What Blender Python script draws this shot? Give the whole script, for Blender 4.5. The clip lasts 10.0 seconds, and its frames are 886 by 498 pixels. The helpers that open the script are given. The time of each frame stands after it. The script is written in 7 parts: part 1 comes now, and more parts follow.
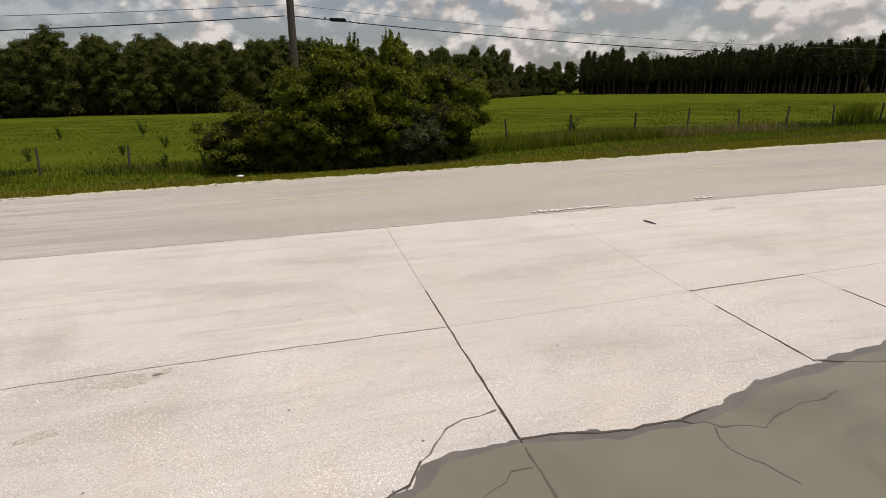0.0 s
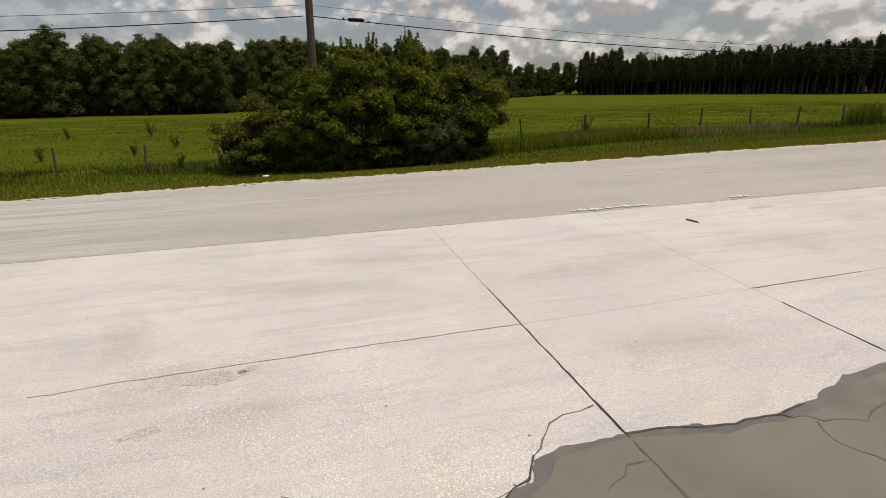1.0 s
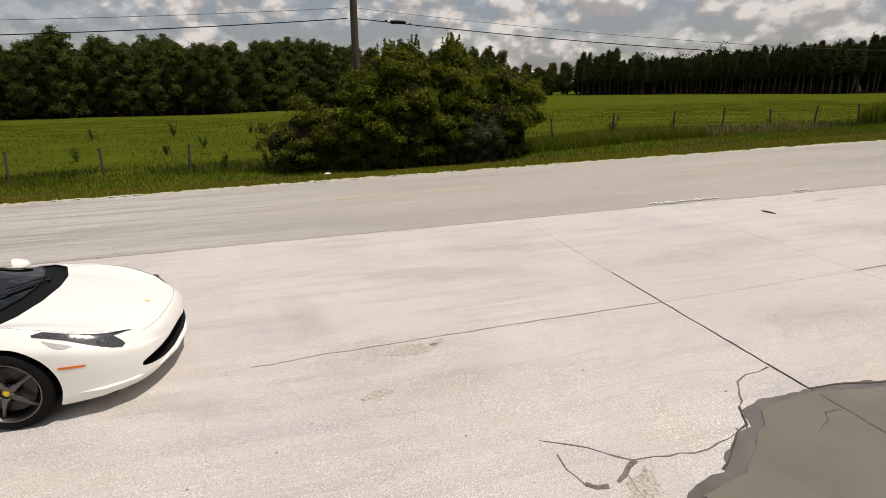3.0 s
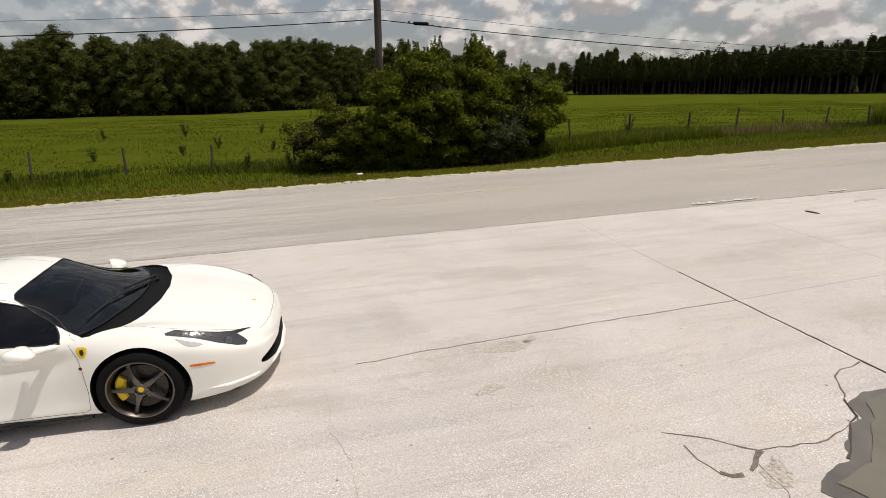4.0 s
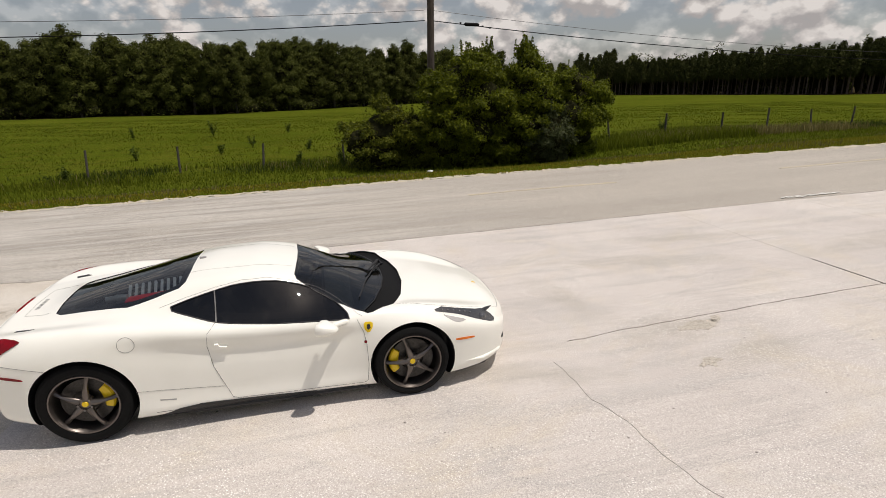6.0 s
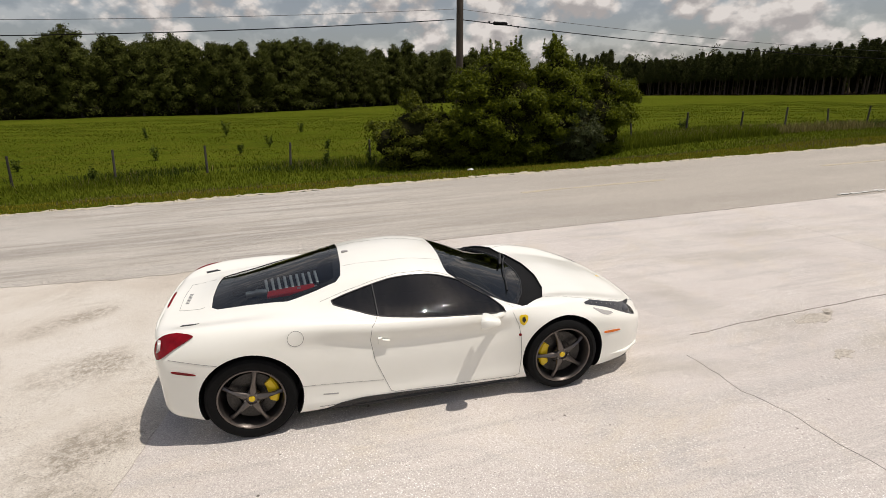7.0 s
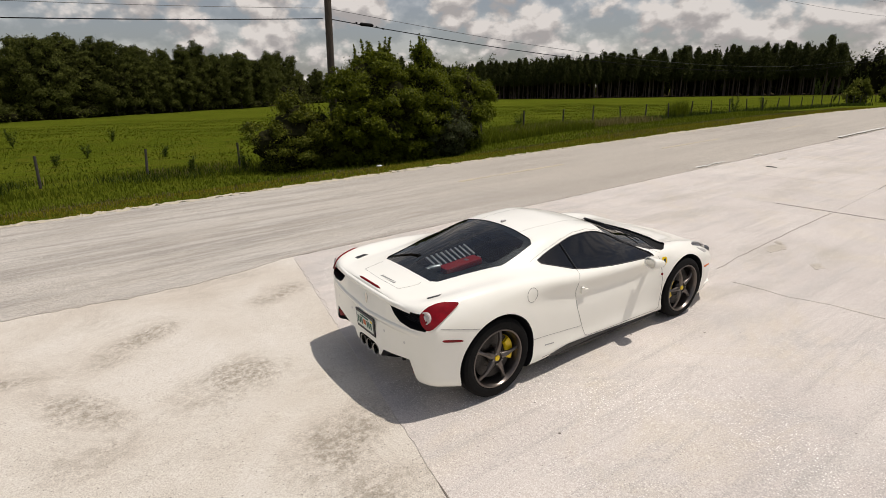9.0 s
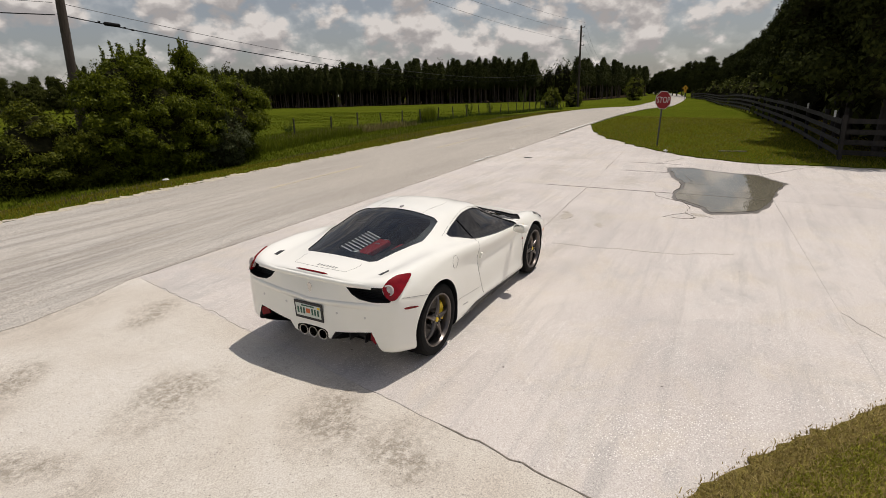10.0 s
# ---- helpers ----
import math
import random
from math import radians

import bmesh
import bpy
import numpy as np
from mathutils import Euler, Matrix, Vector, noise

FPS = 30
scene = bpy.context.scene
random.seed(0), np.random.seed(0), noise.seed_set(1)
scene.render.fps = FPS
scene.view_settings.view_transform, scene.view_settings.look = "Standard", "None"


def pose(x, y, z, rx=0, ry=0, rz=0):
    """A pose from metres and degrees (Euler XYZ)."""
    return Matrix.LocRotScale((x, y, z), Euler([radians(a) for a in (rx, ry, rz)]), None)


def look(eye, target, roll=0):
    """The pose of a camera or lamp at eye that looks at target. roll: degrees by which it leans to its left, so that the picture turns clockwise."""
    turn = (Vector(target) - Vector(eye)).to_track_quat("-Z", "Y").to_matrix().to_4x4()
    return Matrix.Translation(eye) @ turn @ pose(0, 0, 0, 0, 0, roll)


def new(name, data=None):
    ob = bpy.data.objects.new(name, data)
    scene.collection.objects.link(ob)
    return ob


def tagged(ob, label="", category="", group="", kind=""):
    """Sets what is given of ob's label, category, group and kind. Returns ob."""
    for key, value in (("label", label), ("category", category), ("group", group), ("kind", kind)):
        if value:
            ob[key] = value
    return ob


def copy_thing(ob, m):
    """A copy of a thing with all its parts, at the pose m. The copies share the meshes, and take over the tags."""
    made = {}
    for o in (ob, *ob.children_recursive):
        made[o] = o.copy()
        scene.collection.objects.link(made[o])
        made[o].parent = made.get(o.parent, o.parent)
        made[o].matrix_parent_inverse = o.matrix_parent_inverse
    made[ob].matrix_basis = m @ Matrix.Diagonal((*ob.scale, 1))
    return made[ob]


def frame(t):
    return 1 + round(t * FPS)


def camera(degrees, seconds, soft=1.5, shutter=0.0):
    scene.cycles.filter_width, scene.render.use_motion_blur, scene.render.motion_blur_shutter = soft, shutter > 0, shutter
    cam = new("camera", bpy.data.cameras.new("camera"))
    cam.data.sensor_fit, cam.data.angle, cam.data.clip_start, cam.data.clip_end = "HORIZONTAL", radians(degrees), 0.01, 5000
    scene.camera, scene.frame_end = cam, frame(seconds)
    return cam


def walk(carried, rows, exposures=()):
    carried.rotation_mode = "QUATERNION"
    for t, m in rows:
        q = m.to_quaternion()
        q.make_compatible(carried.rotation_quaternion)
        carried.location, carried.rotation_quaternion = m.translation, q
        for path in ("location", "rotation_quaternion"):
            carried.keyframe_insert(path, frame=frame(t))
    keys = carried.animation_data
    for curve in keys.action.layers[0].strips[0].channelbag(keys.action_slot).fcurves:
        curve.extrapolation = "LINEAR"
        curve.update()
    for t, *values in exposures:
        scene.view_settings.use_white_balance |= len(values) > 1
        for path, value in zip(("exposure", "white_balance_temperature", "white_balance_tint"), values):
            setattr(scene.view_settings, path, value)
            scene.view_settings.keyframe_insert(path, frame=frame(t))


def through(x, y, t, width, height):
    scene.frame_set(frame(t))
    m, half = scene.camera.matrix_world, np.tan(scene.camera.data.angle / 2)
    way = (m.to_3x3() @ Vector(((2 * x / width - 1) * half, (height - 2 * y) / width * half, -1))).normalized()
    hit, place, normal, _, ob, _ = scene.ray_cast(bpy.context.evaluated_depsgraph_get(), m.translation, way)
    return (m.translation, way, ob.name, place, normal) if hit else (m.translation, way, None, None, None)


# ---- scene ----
cam = camera(78.1, 10.0, soft=0.6)
# seconds, place, tilt, roll and heading of the drone's camera
ROWS = [
    (0.0, -0.673, 0.694, 2.613, 73.38, 1.08, -11.50),
    (0.5, -1.056, 0.813, 2.599, 73.43, 1.08, -11.76),
    (1.0, -1.480, 0.818, 2.609, 73.44, 1.07, -11.92),
    (1.5, -1.938, 0.744, 2.603, 73.48, 1.10, -12.10),
    (2.0, -2.414, 0.657, 2.606, 73.50, 1.14, -12.30),
    (2.5, -2.894, 0.613, 2.612, 73.49, 1.16, -12.56),
    (4.0, -4.425, 0.701, 2.720, 73.39, 1.07, -13.30),
    (4.5, -4.968, 0.761, 2.719, 73.42, 1.07, -13.56),
    (5.0, -5.519, 0.800, 2.715, 73.45, 1.09, -13.82),
    (5.5, -6.118, 0.752, 2.735, 73.42, 1.08, -14.05),
    (7.0, -8.109, 1.154, 2.682, 73.49, 0.99, -15.01),
    (7.5, -8.844, 1.376, 2.658, 73.49, 1.10, -16.11),
    (8.0, -9.657, 1.605, 2.623, 73.46, 1.02, -19.08),
    (8.5, -10.535, 1.834, 2.566, 73.58, 1.10, -26.05),
    (9.0, -11.415, 2.163, 2.508, 73.71, 0.97, -36.56),
    (9.5, -12.217, 2.544, 2.443, 74.08, 0.90, -48.56),
    (10.0, -12.906, 2.899, 2.434, 74.14, 1.23, -62.67),
]
walk(cam, [(t, pose(x, y, z, rx, ry, rz)) for t, x, y, z, rx, ry, rz in ROWS],
     ((0.0, -0.5), (8.5, -0.5), (9.5, -0.57), (10.0, -0.60)))

# ---- world, sun ----
SUN_WAY = Vector((0.30, -0.15, 0.94)).normalized()      # towards the sun
world = bpy.data.worlds.new("sky")
scene.world = world
world.use_nodes = True
wn, wl = world.node_tree.nodes, world.node_tree.links
wn.clear()
w_out = wn.new("ShaderNodeOutputWorld")
w_bg = wn.new("ShaderNodeBackground")
w_sky = wn.new("ShaderNodeTexSky")
w_sky.sky_type, w_sky.sun_disc = "NISHITA", False
w_sky.sun_elevation = math.asin(SUN_WAY.z)
w_sky.sun_rotation = math.atan2(SUN_WAY.x, SUN_WAY.y)
w_sky.dust_density, w_sky.altitude = 2.0, 30
w_co = wn.new("ShaderNodeTexCoord")
w_sep = wn.new("ShaderNodeSeparateXYZ")
wl.new(w_co.outputs["Generated"], w_sep.inputs[0])


def w_math(op, a, b=0.0, c=0.0):
    n = wn.new("ShaderNodeMath")
    n.operation = op
    for i, v in enumerate((a, b, c)):
        if isinstance(v, (int, float)):
            n.inputs[i].default_value = v
        else:
            wl.new(v, n.inputs[i])
    return n.outputs[0]


# cumulus low over the land: heaps in the direction of view, lit from above, with blue between them
w_com = wn.new("ShaderNodeCombineXYZ")
wl.new(w_math("MULTIPLY", w_sep.outputs["X"], 6.0), w_com.inputs[0])
wl.new(w_math("MULTIPLY", w_sep.outputs["Y"], 6.0), w_com.inputs[1])
wl.new(w_math("MULTIPLY", w_math("MAXIMUM", w_sep.outputs["Z"], 0.0), 8.5), w_com.inputs[2])


def w_noise(scale, detail, rough, shift, warp=0.0):
    m = wn.new("ShaderNodeMapping")
    m.inputs["Location"].default_value = shift
    wl.new(w_com.outputs[0], m.inputs[0])
    n = wn.new("ShaderNodeTexNoise")
    n.inputs["Scale"].default_value, n.inputs["Detail"].default_value = scale, detail
    n.inputs["Roughness"].default_value, n.inputs["Distortion"].default_value = rough, warp
    wl.new(m.outputs[0], n.inputs["Vector"])
    return n.outputs["Fac"]


def w_ramp(src, stops):
    r = wn.new("ShaderNodeValToRGB")
    els = r.color_ramp.elements
    while len(els) < len(stops):
        els.new(0.5)
    for e, (p, c) in zip(els, stops):
        e.position, e.color = p, (*c, 1)
    wl.new(src, r.inputs[0])
    return r.outputs[0]


def w_puffs(scale, shift):
    """Rounded heads of cloud."""
    m = wn.new("ShaderNodeMapping")
    m.inputs["Location"].default_value = shift
    wl.new(w_com.outputs[0], m.inputs[0])
    v = wn.new("ShaderNodeTexVoronoi")
    v.feature = "SMOOTH_F1"
    v.inputs["Scale"].default_value, v.inputs["Detail"].default_value, v.inputs["Roughness"].default_value = scale, 4.0, 0.5
    v.inputs["Smoothness"].default_value = 0.25
    wl.new(m.outputs[0], v.inputs["Vector"])
    return w_math("SUBTRACT", 1.0, v.outputs["Distance"])


def w_heap(lift):
    soft = w_noise(0.75, 7, 0.52, (3.1, 7.4, 0.3 + lift), 0.15)
    return w_math("ADD", w_math("MULTIPLY", soft, 0.66), w_math("MULTIPLY", w_puffs(2.4, (1.3, 2.2, 0.1 + lift)), 0.34))


# more cloud toward the east (x), more blue toward the west and higher up
lean_east = w_math("MULTIPLY", w_sep.outputs["X"], 0.07)
mass, above = w_math("ADD", w_heap(0.0), lean_east), w_math("ADD", w_heap(0.17), lean_east)
clear = w_ramp(w_sep.outputs["Z"], [(0.34, (1, 1, 1)), (0.62, (0.3, 0.3, 0.3))])
thin = w_ramp(w_sep.outputs["Z"], [(0.14, (0.40, 0.40, 0.40)), (0.34, (0.55, 0.55, 0.55))])
cover = w_math("MULTIPLY", w_math("MAXIMUM", w_ramp(mass, [(0.27, (0, 0, 0)), (0.42, (1, 1, 1))]), thin), clear)
lit = w_math("ADD", 0.5, w_math("MULTIPLY", w_math("SUBTRACT", mass, above), 3.6))
tone = w_ramp(lit, [(0.24, (9.8, 9.1, 8.9)), (0.46, (12.3, 11.4, 11.0)), (0.60, (14.6, 13.5, 12.8)), (0.80, (18.0, 16.7, 15.8))])
w_mix = wn.new("ShaderNodeMix")
w_mix.data_type = "RGBA"
wl.new(cover, w_mix.inputs["Factor"])
w_blue = wn.new("ShaderNodeVectorMath")
w_blue.operation = "SCALE"
w_blue.inputs["Scale"].default_value = 1.9
wl.new(w_sky.outputs[0], w_blue.inputs[0])
wl.new(w_blue.outputs[0], w_mix.inputs["A"])
wl.new(tone, w_mix.inputs["B"])
wl.new(w_mix.outputs["Result"], w_bg.inputs["Color"])
w_bg.inputs["Strength"].default_value = 0.056
wl.new(w_bg.outputs[0], w_out.inputs[0])

sun_data = bpy.data.lights.new("sun", "SUN")
sun_data.energy, sun_data.angle, sun_data.color = 4.75, radians(0.6), (1.0, 0.915, 0.835)
sun = new("sun", sun_data)
sun.matrix_world = look(SUN_WAY * 60, (0, 0, 0))

# ---- materials ----
def ramp_set(r, stops):
    els = r.color_ramp.elements
    while len(els) < len(stops):
        els.new(0.5)
    for e, (p, c) in zip(els, stops):
        e.position, e.color = p, (*c, 1) if len(c) == 3 else c


class Mat:
    """A Principled material with short calls for its nodes."""

    def __init__(self, name, rough=0.6, metal=0.0, color=(0.5, 0.5, 0.5)):
        self.m = bpy.data.materials.new(name)
        self.m.use_nodes = True
        self.t = self.m.node_tree
        self.b = self.t.nodes["Principled BSDF"]
        self.b.inputs["Roughness"].default_value = rough
        self.b.inputs["Metallic"].default_value = metal
        self.b.inputs["Base Color"].default_value = (*color, 1)
        self.co = self.t.nodes.new("ShaderNodeTexCoord").outputs["Object"]

    def link(self, a, b):
        self.t.links.new(a, b)

    def world_co(self):
        self.co = self.t.nodes.new("ShaderNodeNewGeometry").outputs["Position"]
        return self

    def noise(self, scale, detail=4, rough=0.55, stretch=None, warp=0.0):
        n = self.t.nodes.new("ShaderNodeTexNoise")
        n.inputs["Scale"].default_value, n.inputs["Detail"].default_value = scale, detail
        n.inputs["Roughness"].default_value, n.inputs["Distortion"].default_value = rough, warp
        src = self.co
        if stretch:
            mp = self.t.nodes.new("ShaderNodeMapping")
            mp.inputs["Scale"].default_value = stretch[:3]
            if len(stretch) > 3:
                mp.inputs["Rotation"].default_value = (0, 0, stretch[3])
            self.link(src, mp.inputs[0])
            src = mp.outputs[0]
        self.link(src, n.inputs["Vector"])
        return n.outputs["Fac"]

    def cells(self, scale, feature="F1", out="Distance"):
        n = self.t.nodes.new("ShaderNodeTexVoronoi")
        n.feature = feature
        n.inputs["Scale"].default_value = scale
        self.link(self.co, n.inputs["Vector"])
        return n.outputs[out]

    def ramp(self, src, *stops):
        r = self.t.nodes.new("ShaderNodeValToRGB")
        ramp_set(r, stops)
        self.link(src, r.inputs[0])
        return r.outputs[0]

    def mix(self, fac, a, b, mode="MIX"):
        n = self.t.nodes.new("ShaderNodeMix")
        n.data_type, n.blend_type = "RGBA", mode
        for key, v in (("Factor", fac), ("A", a), ("B", b)):
            sock = n.inputs[key] if key == "Factor" else [s for s in n.inputs if s.name == key and s.type == "RGBA"][0]
            if isinstance(v, (int, float)):
                sock.default_value = v
            elif isinstance(v, tuple):
                sock.default_value = (*v, 1)
            else:
                self.link(v, sock)
        return [s for s in n.outputs if s.type == "RGBA"][0]

    def random(self):
        return self.t.nodes.new("ShaderNodeObjectInfo").outputs["Random"]

    def island(self):
        return self.t.nodes.new("ShaderNodeNewGeometry").outputs["Random Per Island"]

    def color(self, src):
        self.link(src, self.b.inputs["Base Color"])
        return self

    def rough(self, src):
        self.link(src, self.b.inputs["Roughness"])
        return self

    def bump(self, src, strength=0.3, dist=0.01):
        n = self.t.nodes.new("ShaderNodeBump")
        n.inputs["Strength"].default_value, n.inputs["Distance"].default_value = strength, dist
        self.link(src, n.inputs["Height"])
        prev = self.b.inputs["Normal"].links
        if prev:
            self.link(prev[0].from_socket, n.inputs["Normal"])
        self.link(n.outputs[0], self.b.inputs["Normal"])
        return self

    def set(self, **kw):
        for k, v in kw.items():
            self.b.inputs[k.replace("_", " ")].default_value = v
        return self


def k3(v, warm=1.0):
    """A grey with a slight warm cast."""
    return (v * warm, v, v / warm)


def marks(m, places):
    """A soft mask of stains: ellipses (x, y, half length, half width, turn) with edges broken by noise."""
    total = None
    rag = m.noise(2.6, 6, 0.72)
    for x, y, rx, ry, turn in places:
        mp = m.t.nodes.new("ShaderNodeMapping")
        mp.vector_type = "TEXTURE"
        mp.inputs["Location"].default_value, mp.inputs["Rotation"].default_value, mp.inputs["Scale"].default_value = (x, y, 0), (0, 0, radians(turn)), (rx, ry, 50)
        m.link(m.co, mp.inputs[0])
        g = m.t.nodes.new("ShaderNodeTexGradient")
        g.gradient_type = "SPHERICAL"
        m.link(mp.outputs[0], g.inputs[0])
        total = g.outputs["Fac"] if total is None else m.mix(1.0, total, g.outputs["Fac"], "LIGHTEN")
    return m.ramp(m.mix(1.0, total, m.ramp(rag, (0.25, (0, 0, 0)), (0.75, (1.7, 1.7, 1.7))), "MULTIPLY"), (0.08, (0, 0, 0)), (0.7, (1, 1, 1)))


def speckled_concrete():
    """Pale broom-swept concrete with exposed bright and dark aggregate, stained by tyres and sand."""
    m = Mat("pale_concrete", 0.82).world_co()
    big = m.ramp(m.noise(0.35, 5, 0.6, warp=0.6), (0.25, (0.468, 0.430, 0.402)), (0.5, (0.546, 0.504, 0.470)), (0.75, (0.60, 0.556, 0.513)))
    tan = m.mix(m.ramp(m.noise(0.8, 5, 0.65, warp=1.0), (0.50, (0, 0, 0)), (0.68, (0.62, 0.62, 0.62))), big, (0.545, 0.488, 0.400))
    grey = m.mix(m.ramp(m.noise(0.5, 6, 0.7, (1.0, 2.2, 1, 0.5), 1.5), (0.5, (0, 0, 0)), (0.68, (0.6, 0.6, 0.6))), tan, (0.42, 0.405, 0.385))
    # sweeps left by turning wheels, fanning from the road into the lot
    streak = m.mix(m.ramp(m.noise(2.0, 5, 0.66, (0.16, 3.0, 1, -0.42), 0.5), (0.50, (0, 0, 0)), (0.72, (0.68, 0.68, 0.68))), grey, (0.405, 0.385, 0.36))
    streak = m.mix(m.ramp(m.noise(1.1, 6, 0.7, (0.2, 3.4, 1, -0.2), 0.4), (0.53, (0, 0, 0)), (0.72, (0.5, 0.5, 0.5))), streak, (0.62, 0.585, 0.54))
    soil = marks(m, ((-3.0, 5.6, 0.9, 0.5, 20), (-2.5, 4.9, 1.1, 0.35, 10), (-3.7, 6.6, 0.35, 1.3, 15), (1.9, 7.3, 2.0, 0.5, 8), (-2.0, 7.6, 2.2, 0.35, -14), (5.4, 7.4, 1.6, 0.8, -10), (-0.6, 8.4, 1.8, 0.3, -8), (1.6, 5.1, 1.1, 0.5, 0), (-4.9, 5.2, 1.4, 0.25, -20)))
    streak = m.mix(m.mix(1.0, soil, (0.42, 0.42, 0.42), "MULTIPLY"), streak, (0.365, 0.335, 0.285))
    grain = m.mix(0.5, streak, m.ramp(m.noise(85, 5, 0.8), (0.34, (0.14, 0.14, 0.14)), (0.66, (0.88, 0.87, 0.85))), "OVERLAY")
    stone = m.ramp(m.cells(62), (0.0, (1, 1, 1)), (0.26, (0.85, 0.85, 0.85)), (0.40, (0, 0, 0)))
    patchy = m.ramp(m.noise(0.55, 5, 0.62, warp=0.8), (0.40, (0.12, 0.12, 0.12)), (0.60, (1, 1, 1)))
    pick = m.ramp(m.cells(62, out="Color"), (0.50, (0, 0, 0)), (0.60, (1, 1, 1)))
    bright = m.mix(1.0, m.mix(1.0, stone, pick, "MULTIPLY"), patchy, "MULTIPLY")
    col = m.mix(bright, grain, (0.90, 0.875, 0.83))
    dark = m.mix(1.0, m.ramp(m.cells(23), (0.0, (1, 1, 1)), (0.10, (0.7, 0.7, 0.7)), (0.16, (0, 0, 0))),
                 m.ramp(m.cells(23, out="Color"), (0.70, (0, 0, 0)), (0.74, (1, 1, 1))), "MULTIPLY")
    col = m.mix(dark, col, (0.20, 0.18, 0.16))
    pit = m.mix(1.0, m.ramp(m.cells(4.6), (0.0, (1, 1, 1)), (0.045, (0.8, 0.8, 0.8)), (0.065, (0, 0, 0))),
                m.ramp(m.cells(4.6, out="Color"), (0.55, (0, 0, 0)), (0.60, (1, 1, 1))), "MULTIPLY")
    col = m.mix(pit, col, (0.10, 0.085, 0.07))
    m.color(col).bump(m.noise(140, 3, 0.7), 0.35, 0.004).bump(stone, 0.3, 0.005).bump(m.noise(3, 4), 0.2, 0.02)
    m.rough(m.ramp(m.noise(5, 4), (0.3, (0.72, 0.72, 0.72)), (0.7, (0.92, 0.92, 0.92))))
    return m.m


def old_concrete():
    """Older, rougher, sandy concrete with grey worn-through patches and grit."""
    m = Mat("worn_concrete", 0.9).world_co()
    base = m.ramp(m.noise(0.6, 6, 0.62, warp=0.7), (0.3, (0.475, 0.430, 0.372)), (0.5, (0.555, 0.512, 0.455)), (0.7, (0.605, 0.570, 0.515)))
    patches = marks(m, ((-10.3, 6.9, 0.85, 0.5, 15), (-9.95, 5.5, 0.75, 0.5, 30), (-10.05, 4.8, 0.7, 0.45, 60), (-10.9, 8.3, 0.9, 0.35, 40), (-11.5, 7.2, 0.9, 0.3, -60), (-11.7, 5.2, 1.1, 0.6, 20), (-12.4, 8.2, 1.2, 0.3, -12), (-9.3, 8.6, 0.7, 0.3, 20)))
    loose = m.ramp(m.noise(0.75, 5, 0.6, (0.8, 1.4, 1, -0.3), 0.8), (0.50, (0, 0, 0)), (0.66, (0.55, 0.55, 0.55)))
    worn = m.mix(1.0, m.mix(1.0, patches, loose, "LIGHTEN"), m.ramp(m.noise(16, 6, 0.78), (0.40, (0.1, 0.1, 0.1)), (0.56, (1, 1, 1))), "MULTIPLY")
    col = m.mix(worn, base, (0.300, 0.268, 0.222))
    col = m.mix(0.5, col, m.ramp(m.noise(90, 5, 0.8), (0.34, (0.12, 0.12, 0.11)), (0.58, (0.80, 0.79, 0.76))), "OVERLAY")
    dark = m.mix(1.0, m.ramp(m.cells(30), (0.0, (1, 1, 1)), (0.14, (0.7, 0.7, 0.7)), (0.22, (0, 0, 0))),
                 m.ramp(m.cells(30, out="Color"), (0.62, (0, 0, 0)), (0.68, (1, 1, 1))), "MULTIPLY")
    col = m.mix(dark, col, (0.18, 0.165, 0.145))
    m.color(col).bump(m.noise(80, 5, 0.8), 0.6, 0.008).bump(m.noise(9, 5, 0.7), 0.4, 0.02)
    return m.m


